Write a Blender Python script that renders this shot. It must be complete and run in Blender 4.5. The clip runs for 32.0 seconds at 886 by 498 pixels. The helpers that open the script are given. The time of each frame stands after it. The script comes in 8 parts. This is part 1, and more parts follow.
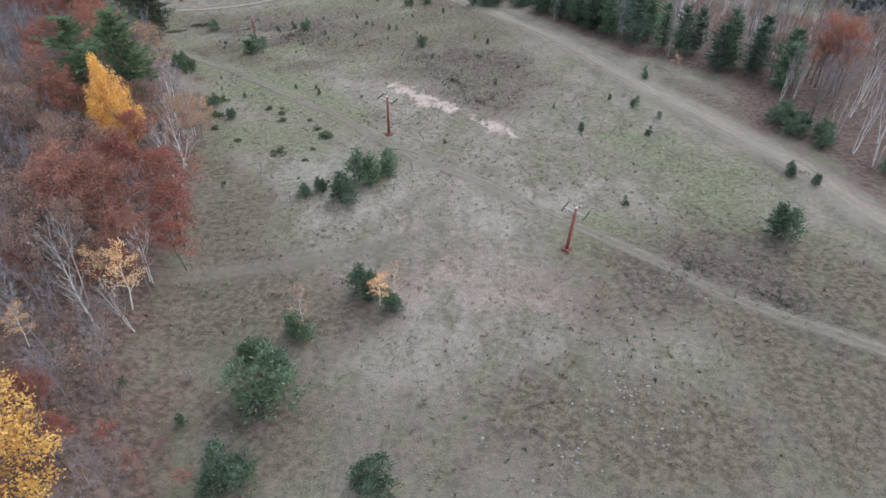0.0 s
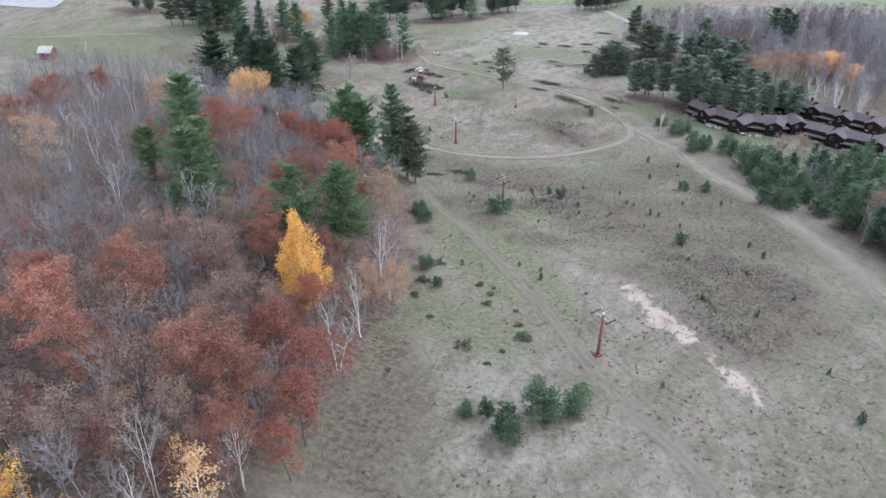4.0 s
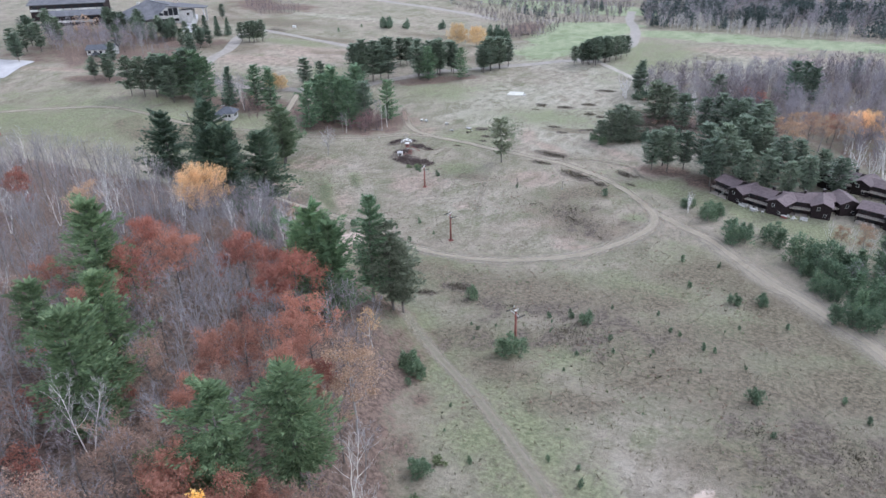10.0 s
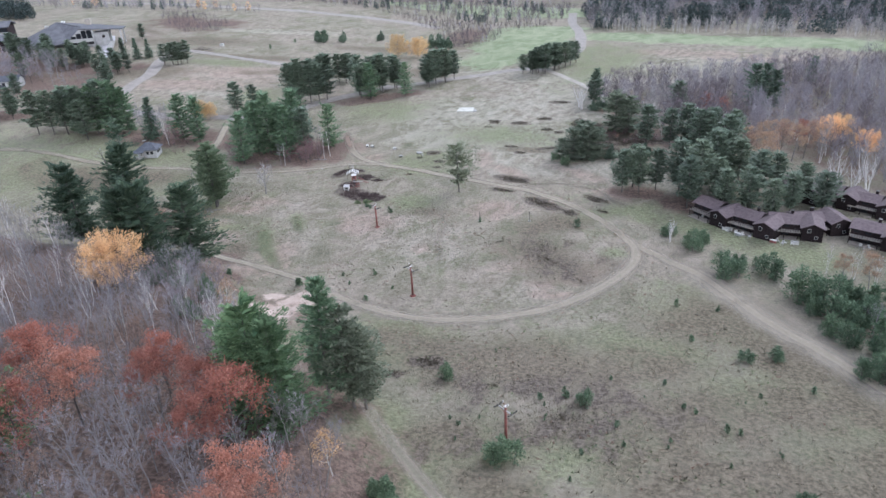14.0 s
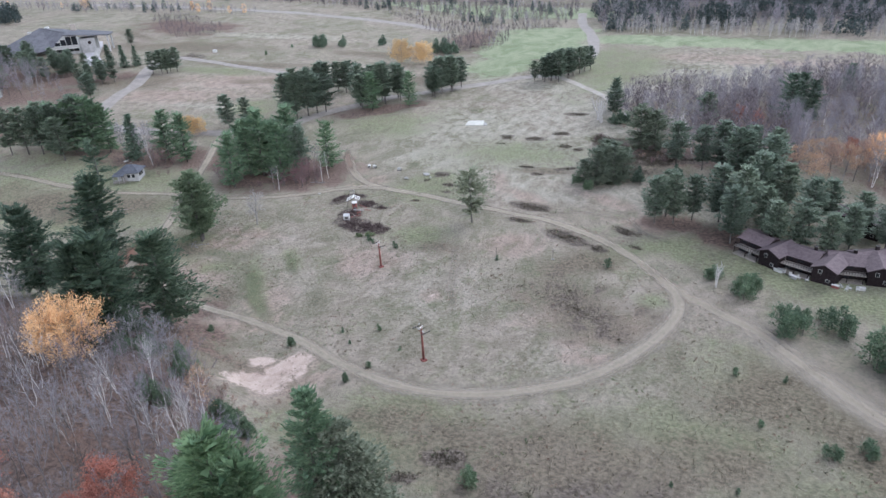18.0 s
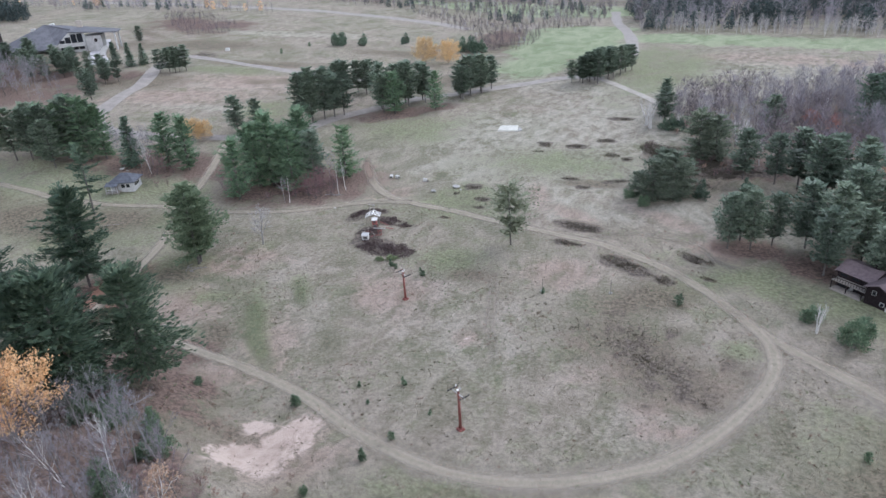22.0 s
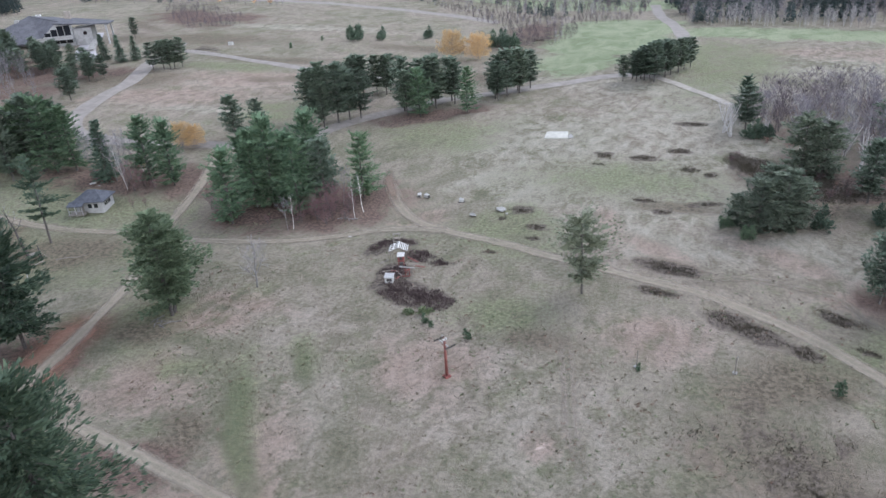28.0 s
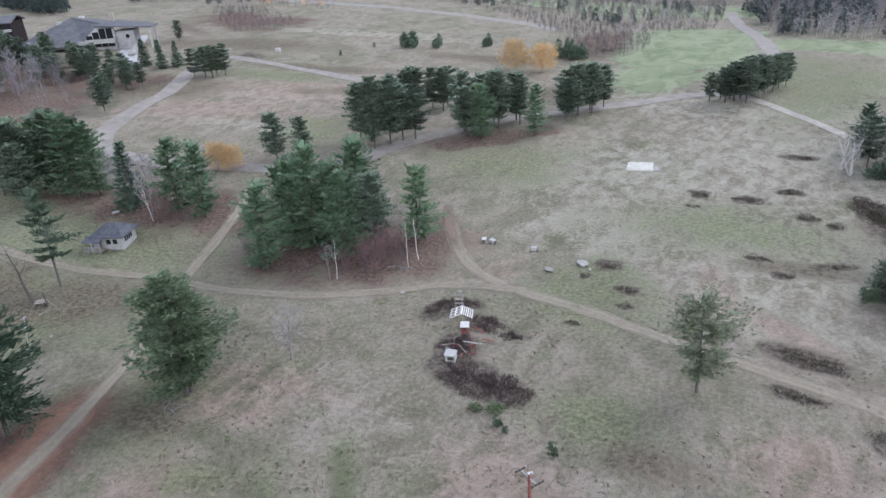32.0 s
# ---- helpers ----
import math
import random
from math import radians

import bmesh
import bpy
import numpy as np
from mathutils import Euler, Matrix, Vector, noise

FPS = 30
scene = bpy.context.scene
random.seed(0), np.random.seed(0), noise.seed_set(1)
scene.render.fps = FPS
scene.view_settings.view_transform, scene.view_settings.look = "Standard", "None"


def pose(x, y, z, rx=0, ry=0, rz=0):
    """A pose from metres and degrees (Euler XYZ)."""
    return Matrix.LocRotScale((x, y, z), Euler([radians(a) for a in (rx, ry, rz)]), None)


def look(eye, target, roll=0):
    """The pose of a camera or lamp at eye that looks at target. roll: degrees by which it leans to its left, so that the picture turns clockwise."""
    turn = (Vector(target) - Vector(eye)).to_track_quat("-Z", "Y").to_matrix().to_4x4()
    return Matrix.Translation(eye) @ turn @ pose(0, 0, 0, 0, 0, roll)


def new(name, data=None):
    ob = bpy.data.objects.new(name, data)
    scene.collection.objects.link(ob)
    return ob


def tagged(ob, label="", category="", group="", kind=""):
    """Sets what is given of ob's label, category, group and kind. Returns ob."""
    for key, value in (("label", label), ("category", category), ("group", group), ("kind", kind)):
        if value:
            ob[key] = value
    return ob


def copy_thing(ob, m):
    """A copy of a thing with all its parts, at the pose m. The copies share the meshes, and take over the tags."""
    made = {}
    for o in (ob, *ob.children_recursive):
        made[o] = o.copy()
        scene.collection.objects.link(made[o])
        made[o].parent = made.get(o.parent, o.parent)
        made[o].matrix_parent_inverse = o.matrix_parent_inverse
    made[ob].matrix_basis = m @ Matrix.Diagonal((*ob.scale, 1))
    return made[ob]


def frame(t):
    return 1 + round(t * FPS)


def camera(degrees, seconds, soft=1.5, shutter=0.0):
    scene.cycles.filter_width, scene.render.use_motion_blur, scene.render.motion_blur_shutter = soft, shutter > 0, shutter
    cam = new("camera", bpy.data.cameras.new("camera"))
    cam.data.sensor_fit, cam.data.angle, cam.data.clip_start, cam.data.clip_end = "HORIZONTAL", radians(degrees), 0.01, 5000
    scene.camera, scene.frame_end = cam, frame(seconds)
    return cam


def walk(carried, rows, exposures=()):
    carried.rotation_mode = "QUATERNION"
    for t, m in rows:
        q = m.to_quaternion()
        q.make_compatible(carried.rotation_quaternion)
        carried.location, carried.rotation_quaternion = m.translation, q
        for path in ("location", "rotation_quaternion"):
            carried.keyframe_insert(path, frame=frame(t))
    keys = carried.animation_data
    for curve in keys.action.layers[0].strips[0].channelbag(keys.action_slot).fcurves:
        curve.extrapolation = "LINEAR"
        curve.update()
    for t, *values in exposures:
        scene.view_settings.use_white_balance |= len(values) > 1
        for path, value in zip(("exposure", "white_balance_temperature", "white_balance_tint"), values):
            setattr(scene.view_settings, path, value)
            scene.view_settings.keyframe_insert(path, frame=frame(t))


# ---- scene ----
cam = camera(65.3, 32.0)
METRES, EYE, TILT, LEAN, TURN = 171.76, 45.0, -6.0, 0.0, 0.0
ROWS = [
    (0.0, 0.0, 0.0, 0.0, -0.44, -34.35, 0.64),
    (0.5, 0.0096, 0.0127, 0.0007, 4.27, -33.96, 0.25),
    (1.0, 0.0155, 0.0261, 0.0017, 7.87, -33.47, -0.16),
    (1.5, 0.0192, 0.0407, 0.0036, 12.48, -31.08, -0.74),
    (2.0, 0.0221, 0.0553, 0.0051, 17.41, -26.95, -1.39),
    (2.5, 0.0244, 0.0688, 0.0052, 21.32, -25.24, -1.78),
    (3.0, 0.0247, 0.0831, 0.0069, 24.71, -24.93, -2.18),
    (3.5, 0.0242, 0.0978, 0.0093, 25.06, -24.57, -2.12),
    (5.5, 0.007, 0.1549, 0.0156, 25.12, -23.05, -2.02),
    (6.0, 0.0007, 0.169, 0.0177, 24.75, -22.72, -1.94),
    (6.5, -0.007, 0.1828, 0.0196, 24.24, -22.4, -1.72),
    (7.0, -0.0144, 0.1962, 0.0214, 24.3, -22.14, -1.53),
    (7.5, -0.0218, 0.2097, 0.0232, 24.21, -21.9, -1.35),
    (8.0, -0.0289, 0.2234, 0.0252, 24.28, -21.65, -1.25),
    (8.5, -0.0359, 0.2371, 0.0273, 24.33, -21.42, -1.17),
    (9.0, -0.0434, 0.2506, 0.0292, 24.37, -21.23, -1.12),
    (9.5, -0.0501, 0.2639, 0.031, 24.07, -21.09, -1.01),
    (10.0, -0.0574, 0.277, 0.0327, 23.9, -20.99, -0.91),
    (10.5, -0.0644, 0.2901, 0.0349, 23.9, -20.9, -0.81),
    (11.0, -0.0716, 0.3032, 0.0367, 23.49, -20.85, -0.59),
    (11.5, -0.079, 0.3163, 0.0386, 22.82, -20.79, -0.33),
    (12.0, -0.086, 0.3294, 0.0407, 21.97, -20.73, -0.04),
    (12.5, -0.0931, 0.3427, 0.0424, 20.86, -20.71, 0.32),
    (13.0, -0.1001, 0.3558, 0.0442, 20.0, -20.72, 0.6),
    (13.5, -0.1071, 0.3687, 0.0458, 19.17, -20.74, 0.86),
    (14.0, -0.1141, 0.3817, 0.0476, 18.67, -20.79, 1.02),
    (14.5, -0.1204, 0.3945, 0.0496, 18.63, -20.85, 1.09),
    (16.5, -0.1443, 0.4479, 0.0564, 18.69, -21.0, 1.25),
    (17.0, -0.1504, 0.4613, 0.0586, 18.69, -21.04, 1.28),
    (17.5, -0.1563, 0.4747, 0.0602, 18.72, -21.05, 1.31),
    (18.0, -0.1626, 0.4881, 0.0608, 18.72, -21.07, 1.32),
    (18.5, -0.1692, 0.502, 0.0587, 18.73, -21.06, 1.34),
    (19.0, -0.1763, 0.5168, 0.0559, 18.73, -21.04, 1.41),
    (19.5, -0.1833, 0.5309, 0.0541, 18.74, -21.01, 1.45),
    (20.0, -0.191, 0.5452, 0.0514, 19.05, -20.99, 1.41),
    (20.5, -0.1986, 0.5597, 0.049, 19.81, -20.93, 1.28),
    (21.0, -0.2059, 0.5745, 0.0464, 20.02, -20.89, 1.28),
    (21.5, -0.2137, 0.5889, 0.0437, 20.02, -20.87, 1.32),
    (22.0, -0.2213, 0.6034, 0.0407, 20.32, -20.82, 1.32),
    (22.5, -0.2283, 0.6167, 0.0382, 20.36, -20.79, 1.33),
    (23.0, -0.2361, 0.6308, 0.0361, 20.37, -20.8, 1.34),
    (23.5, -0.2439, 0.645, 0.0334, 20.7, -20.75, 1.31),
    (24.0, -0.2514, 0.6595, 0.031, 20.82, -20.75, 1.3),
    (24.5, -0.2594, 0.6739, 0.0285, 20.97, -20.73, 1.29),
    (25.0, -0.2674, 0.6884, 0.026, 21.17, -20.69, 1.27),
    (25.5, -0.2756, 0.7029, 0.0239, 21.18, -20.69, 1.26),
    (27.5, -0.3089, 0.7579, 0.0153, 21.48, -20.74, 1.31),
    (28.0, -0.3177, 0.772, 0.0135, 21.47, -20.79, 1.34),
    (28.5, -0.3267, 0.7862, 0.0114, 21.5, -20.8, 1.39),
    (29.0, -0.3357, 0.8003, 0.0104, 21.58, -20.84, 1.41),
    (29.5, -0.3447, 0.8143, 0.0108, 22.03, -20.79, 1.34),
    (30.0, -0.3532, 0.8278, 0.0131, 22.56, -20.8, 1.25),
    (30.5, -0.3622, 0.8414, 0.015, 23.27, -20.76, 1.11),
    (31.0, -0.3713, 0.8548, 0.017, 23.86, -20.72, 1.03),
    (31.5, -0.3802, 0.8686, 0.0196, 24.57, -20.72, 0.91),
    (32.0, -0.3892, 0.882, 0.0221, 25.38, -20.69, 0.77),
]
EXPOSURES = [(0.0, 0.98, 6220, 10), (3.0, 1.16, 6020, 10), (9.0, 1.28, 6020, 11), (13.0, 1.26, 6020, 12), (18.0, 1.17, 6030, 12), (24.0, 1.08, 6070, 12), (32.0, 1.02, 6090, 12)]
walk(cam, [(t, pose(0, 0, EYE, TILT, LEAN, TURN) @ pose(METRES * x, METRES * y, METRES * z, 90 + pitch, roll, yaw)) for t, x, y, z, yaw, pitch, roll in ROWS], EXPOSURES)

# ---------------------------------------------------------------- light
world = bpy.data.worlds.new("overcast_sky")
scene.world = world
world.use_nodes = True
wt = world.node_tree
wt.nodes.clear()
sky = wt.nodes.new("ShaderNodeTexSky")
sky.sky_type, sky.sun_disc = "NISHITA", False
sky.sun_elevation, sky.sun_rotation = radians(38), radians(150)
sky.air_density, sky.dust_density, sky.ozone_density = 1.0, 1.0, 1.0
grey = wt.nodes.new("ShaderNodeHueSaturation")
grey.inputs["Saturation"].default_value = 0.5
bg = wt.nodes.new("ShaderNodeBackground")
bg.inputs["Strength"].default_value = 0.15
wo = wt.nodes.new("ShaderNodeOutputWorld")
wt.links.new(sky.outputs[0], grey.inputs["Color"])
wt.links.new(grey.outputs[0], bg.inputs["Color"])
wt.links.new(bg.outputs[0], wo.inputs["Surface"])
sun = new("sun", bpy.data.lights.new("sun", "SUN"))
sun.data.energy, sun.data.angle, sun.data.color = 1.3, radians(40), (0.965, 0.985, 1.0)
sun.matrix_world = look((0, 0, 0), (-math.sin(radians(150)) * 0.8, -math.cos(radians(150)) * 0.8 * -1, -0.62))


# ---------------------------------------------------------------- materials
class Nodes:
    """Small helper for node materials."""

    def __init__(self, name, rough=0.8, metal=0.0, spec=0.3):
        self.mat = bpy.data.materials.new(name)
        self.mat.use_nodes = True
        self.t = self.mat.node_tree
        self.p = self.t.nodes["Principled BSDF"]
        self.p.inputs["Roughness"].default_value = rough
        self.p.inputs["Metallic"].default_value = metal
        self.p.inputs["Specular IOR Level"].default_value = spec

    def node(self, kind, **kw):
        n = self.t.nodes.new(kind)
        for k, v in kw.items():
            n.inputs[k].default_value = v
        return n

    def link(self, a, b):
        self.t.links.new(a, b)

    def pos(self):
        return self.t.nodes.new("ShaderNodeNewGeometry").outputs["Position"]

    def objco(self):
        return self.t.nodes.new("ShaderNodeTexCoord").outputs["Object"]

    def noise(self, co, scale, detail=4.0, rough=0.6, dist=0.0):
        n = self.node("ShaderNodeTexNoise", Scale=scale, Detail=detail, Roughness=rough, Distortion=dist)
        self.link(co, n.inputs["Vector"])
        return n.outputs["Fac"]

    def ramp(self, fac, stops):
        r = self.t.nodes.new("ShaderNodeValToRGB")
        el = r.color_ramp.elements
        while len(el) < len(stops):
            el.new(0.5)
        for e, (p, c) in zip(el, stops):
            e.position, e.color = p, (*c, 1.0) if len(c) == 3 else c
        self.link(fac, r.inputs["Fac"])
        return r.outputs["Color"]

    def step(self, fac, a, b):
        m = self.t.nodes.new("ShaderNodeMapRange")
        m.inputs["From Min"].default_value, m.inputs["From Max"].default_value = a, b
        m.interpolation_type = "SMOOTHSTEP"
        self.link(fac, m.inputs["Value"])
        return m.outputs["Result"]

    def mix(self, fac, a, b, mode="MIX"):
        m = self.t.nodes.new("ShaderNodeMix")
        m.data_type, m.blend_type = "RGBA", mode
        for sock, v in ((m.inputs[0], fac), (m.inputs[6], a), (m.inputs[7], b)):
            if isinstance(v, (int, float)):
                sock.default_value = v
            elif isinstance(v, tuple):
                sock.default_value = (*v, 1.0)
            else:
                self.link(v, sock)
        return m.outputs[2]

    def math(self, op, a, b=0.0):
        m = self.t.nodes.new("ShaderNodeMath")
        m.operation = op
        for sock, v in ((m.inputs[0], a), (m.inputs[1], b)):
            if isinstance(v, (int, float)):
                sock.default_value = v
            else:
                self.link(v, sock)
        return m.outputs[0]

    def attr(self, name):
        a = self.t.nodes.new("ShaderNodeAttribute")
        a.attribute_name = name
        return a.outputs["Fac"]

    def rnd(self):
        return self.t.nodes.new("ShaderNodeObjectInfo").outputs["Random"]

    def island(self):
        return self.t.nodes.new("ShaderNodeNewGeometry").outputs["Random Per Island"]

    def bump(self, fac, strength=0.3, dist=0.05):
        b = self.node("ShaderNodeBump", Strength=strength, Distance=dist)
        self.link(fac, b.inputs["Height"])
        self.link(b.outputs[0], self.p.inputs["Normal"])

    def done(self, color):
        if isinstance(color, tuple):
            self.p.inputs["Base Color"].default_value = (*color, 1.0)
        else:
            self.link(color, self.p.inputs["Base Color"])
        return self.mat


def ground_material():
    n = Nodes("dry_meadow", 0.95, 0, 0.1)
    p = n.pos()
    turn = n.t.nodes.new("ShaderNodeMapping")
    turn.inputs["Rotation"].default_value = (0, 0, radians(-42))
    turn.inputs["Scale"].default_value = (1.0, 0.62, 1.0)
    n.link(p, turn.inputs["Vector"])
    run = turn.outputs[0]
    big = n.noise(p, 0.022, 4, 0.6, 0.8)
    mid = n.noise(run, 0.13, 5, 0.58, 0.9)
    patch = n.noise(run, 0.42, 5, 0.62, 0.6)
    fine = n.noise(p, 1.7, 5, 0.66)
    tiny = n.noise(p, 8.0, 4, 0.78)
    speck = n.noise(p, 17.0, 2, 0.7)
    hue = n.math("ADD", n.math("MULTIPLY", mid, 0.5), n.math("ADD", n.math("MULTIPLY", patch, 0.3), n.math("MULTIPLY", fine, 0.2)))
    base = n.mix(n.step(hue, 0.36, 0.60), (0.152, 0.147, 0.101), (0.270, 0.240, 0.194))
    base = n.mix(n.math("MULTIPLY", n.step(hue, 0.53, 0.72), 0.5), base, (0.335, 0.294, 0.248))
    warm = n.mix(n.step(patch, 0.36, 0.62), (0.222, 0.186, 0.152), (0.312, 0.266, 0.226))
    base = n.mix(n.math("MULTIPLY", n.step(big, 0.42, 0.60), 0.7), base, warm)
    old = n.noise(run, 0.075, 5, 0.72, 1.2)
    base = n.mix(n.math("MULTIPLY", n.step(old, 0.52, 0.68), 0.5), base, n.mix(n.step(fine, 0.36, 0.62), (0.106, 0.096, 0.068), (0.190, 0.166, 0.124)))
    grassy = n.noise(p, 0.17, 5, 0.7, 1.0)
    base = n.mix(n.math("MULTIPLY", n.step(grassy, 0.50, 0.68), 0.5), base, n.mix(n.step(fine, 0.36, 0.62), (0.132, 0.146, 0.082), (0.215, 0.222, 0.138)))

    mess = n.math("ADD", n.math("MULTIPLY", fine, 0.22), n.math("ADD", n.math("MULTIPLY", patch, 0.40), n.math("MULTIPLY", mid, 0.38)))
    mess = n.math("MULTIPLY", n.math("SUBTRACT", mess, 0.5), 3.2)

    def layer(base, key, dark, light, lo=0.10, hi=0.80, amp=0.55, most=0.85, by=fine):
        """A kind of ground cover: broken up into streaks and clumps, thicker towards the middle of its patches."""
        a = n.attr(key)
        w = n.math("ADD", n.math("MULTIPLY", a, amp), mess)
        w = n.math("MULTIPLY", n.math("MULTIPLY", n.step(w, lo, hi), n.step(a, 0.0, 0.5)), most)
        return n.mix(w, base, n.mix(n.step(by, 0.34, 0.64), dark, light))

    base = layer(base, "pale", (0.248, 0.218, 0.182), (0.335, 0.298, 0.252), most=0.7, by=patch)
    base = layer(base, "bleached", (0.268, 0.250, 0.204), (0.372, 0.346, 0.288), amp=0.62, most=0.7, by=patch)
    base = layer(base, "fallow", (0.440, 0.400, 0.382), (0.580, 0.535, 0.516), 0.0, 0.7, 0.8, 0.85, patch)
    base = layer(base, "pink", (0.236, 0.176, 0.144), (0.335, 0.262, 0.222), amp=0.62, by=patch)
    base = layer(base, "green", (0.128, 0.148, 0.078), (0.212, 0.226, 0.134), amp=0.62, most=0.8)
    base = layer(base, "brown", (0.100, 0.084, 0.062), (0.186, 0.154, 0.118), amp=0.72, most=0.9)
    base = layer(base, "litter", (0.098, 0.068, 0.058), (0.185, 0.130, 0.110), 0.1, 0.6, 0.75, 0.92)
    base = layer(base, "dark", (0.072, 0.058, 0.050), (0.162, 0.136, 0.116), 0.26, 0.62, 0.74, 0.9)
    base = layer(base, "lawn", (0.186, 0.224, 0.130), (0.272, 0.298, 0.196), 0.1, 0.5, 1.0, 0.95, mid)
    v = n.math("ADD", n.math("MULTIPLY", fine, 0.65), n.math("ADD", n.math("MULTIPLY", tiny, 1.05), n.math("MULTIPLY", speck, 0.4)))
    shade = n.ramp(n.step(v, 0.70, 1.40), [(0.0, (0.60, 0.60, 0.59)), (0.45, (1.0, 1.0, 1.0)), (1.0, (1.34, 1.33, 1.32))])
    base = n.mix(1.0, base, shade, "MULTIPLY")
    base = layer(base, "sand", (0.435, 0.336, 0.286), (0.555, 0.445, 0.388), 0.24, 0.58, 0.72, 0.95, patch)
    n.bump(v, 0.7, 0.22)
    return n.done(base)


def track_material(name, soil_a, soil_b, grass, ruts):
    """Worn wheel tracks: bare soil with a grassy middle, fading into the meadow at both sides."""
    n = Nodes(name, 0.95, 0, 0.1)
    p = n.pos()
    fine = n.noise(p, 1.5, 6, 0.75)
    mid = n.noise(p, 0.25, 4, 0.6)
    speck = n.noise(p, 9.0, 3, 0.7)
    u = n.math("ABSOLUTE", n.attr("across"))
    wob = n.math("MULTIPLY", n.math("SUBTRACT", n.math("ADD", n.math("MULTIPLY", fine, 0.5), n.math("MULTIPLY", mid, 0.5)), 0.5), 0.9)
    edge = n.math("ADD", u, wob)
    soil = n.mix(n.step(fine, 0.35, 0.65), soil_a, soil_b)
    if ruts:
        middle = n.math("SUBTRACT", 1.0, n.step(n.math("ADD", u, n.math("MULTIPLY", wob, 0.6)), 0.08, 0.30))
        soil = n.mix(n.math("MULTIPLY", middle, 0.5), soil, grass)
    soil = n.mix(1.0, soil, n.ramp(speck, [(0.3, (0.7, 0.7, 0.7)), (0.7, (1.2, 1.2, 1.2))]), "MULTIPLY")
    n.done(soil)
    n.bump(fine, 0.5, 0.1)
    clear = n.t.nodes.new("ShaderNodeBsdfTransparent")
    blend = n.t.nodes.new("ShaderNodeMixShader")
    a = n.math("MULTIPLY", n.math("SUBTRACT", 1.0, n.step(edge, 0.12, 1.0)), n.math("MULTIPLY", n.attr("worn"), n.step(n.noise(p, 0.12, 4, 0.65), 0.0, 0.48)))
    n.link(a, blend.inputs[0])
    n.link(clear.outputs[0], blend.inputs[1])
    n.link(n.p.outputs[0], blend.inputs[2])
    n.link(blend.outputs[0], n.t.nodes["Material Output"].inputs["Surface"])
    return n.mat


def mottled(name, a, b, scale=3.0, rough=0.8, bump=0.2, vary=0.25, spec=0.3):
    n = Nodes(name, rough, 0, spec)
    co = n.objco()
    f = n.noise(co, scale, 5, 0.65)
    g = n.noise(co, scale * 7, 3, 0.7)
    c = n.mix(n.step(n.math("ADD", n.math("MULTIPLY", f, 0.65), n.math("MULTIPLY", g, 0.35)), 0.35, 0.65), a, b)
    r = n.rnd()
    c = n.mix(1.0, c, n.ramp(r, [(0.0, (1 - vary,) * 3), (1.0, (1 + vary,) * 3)]), "MULTIPLY")
    n.bump(g, bump, 0.03)
    return n.done(c)


def foliage(name, dark, light, odd, rough=0.65, vary=0.22, thin_share=0.22):
    """Leaf colour that differs from leaf to leaf and from tree to tree."""
    n = Nodes(name, rough, 0, 0.25)
    c = n.ramp(n.island(), [(0.0, dark), (0.55, light), (0.9, light), (1.0, odd)])
    c = n.mix(1.0, c, n.ramp(n.rnd(), [(0.0, (1 - vary, 1 - vary, 1 - vary)), (0.5, (1.0, 1.0, 1.0)), (1.0, (1 + vary, 1 + vary * 0.8, 1 + vary * 0.6))]), "MULTIPLY")
    n.done(c)
    thin = n.t.nodes.new("ShaderNodeBsdfTranslucent")
    n.link(c, thin.inputs["Color"])
    blend = n.t.nodes.new("ShaderNodeMixShader")
    blend.inputs[0].default_value = thin_share
    n.link(n.p.outputs[0], blend.inputs[1])
    n.link(thin.outputs[0], blend.inputs[2])
    n.link(blend.outputs[0], n.t.nodes["Material Output"].inputs["Surface"])
    return n.mat


M = {}
M["ground"] = ground_material()
M["track"] = track_material("worn_dirt_track", (0.31, 0.264, 0.212), (0.43, 0.374, 0.306), (0.232, 0.212, 0.158), True)
M["redtrack"] = track_material("reddish_dirt_track", (0.235, 0.125, 0.09), (0.33, 0.20, 0.15), (0.22, 0.155, 0.115), True)
M["softtrack"] = track_material("brownish_bare_soil", (0.24, 0.17, 0.135), (0.33, 0.25, 0.205), (0.22, 0.18, 0.14), True)
M["oldtrack"] = track_material("faint_old_track", (0.29, 0.245, 0.20), (0.37, 0.32, 0.27), (0.18, 0.18, 0.125), True)
M["swath"] = track_material("pale_trodden_swath", (0.30, 0.262, 0.214), (0.40, 0.350, 0.292), (0.2, 0.2, 0.2), False)
M["mown"] = track_material("flattened_green_strip", (0.150, 0.172, 0.098), (0.215, 0.226, 0.140), (0.22, 0.21, 0.14), False)
M["asphalt"] = mottled("weathered_asphalt", (0.225, 0.200, 0.180), (0.32, 0.288, 0.262), 0.4, 0.9, 0.2, 0.0)
M["gravel"] = mottled("tan_gravel", (0.29, 0.262, 0.228), (0.40, 0.366, 0.324), 0.5, 0.95, 0.2, 0.0)
M["palelot"] = mottled("pale_gravel", (0.36, 0.345, 0.355), (0.46, 0.445, 0.455), 0.3, 0.9, 0.2, 0.0)
M["bark"] = mottled("grey_brown_bark", (0.085, 0.075, 0.070), (0.165, 0.148, 0.138), 6.0)
M["greybark"] = mottled("pale_grey_bark", (0.172, 0.160, 0.158), (0.310, 0.291, 0.287), 5.0)
M["whitebark"] = mottled("white_birch_bark", (0.462, 0.440, 0.424), (0.792, 0.759, 0.726), 2.5)
M["twig"] = mottled("purple_grey_twigs", (0.191, 0.181, 0.197), (0.329, 0.313, 0.334), 2.0)
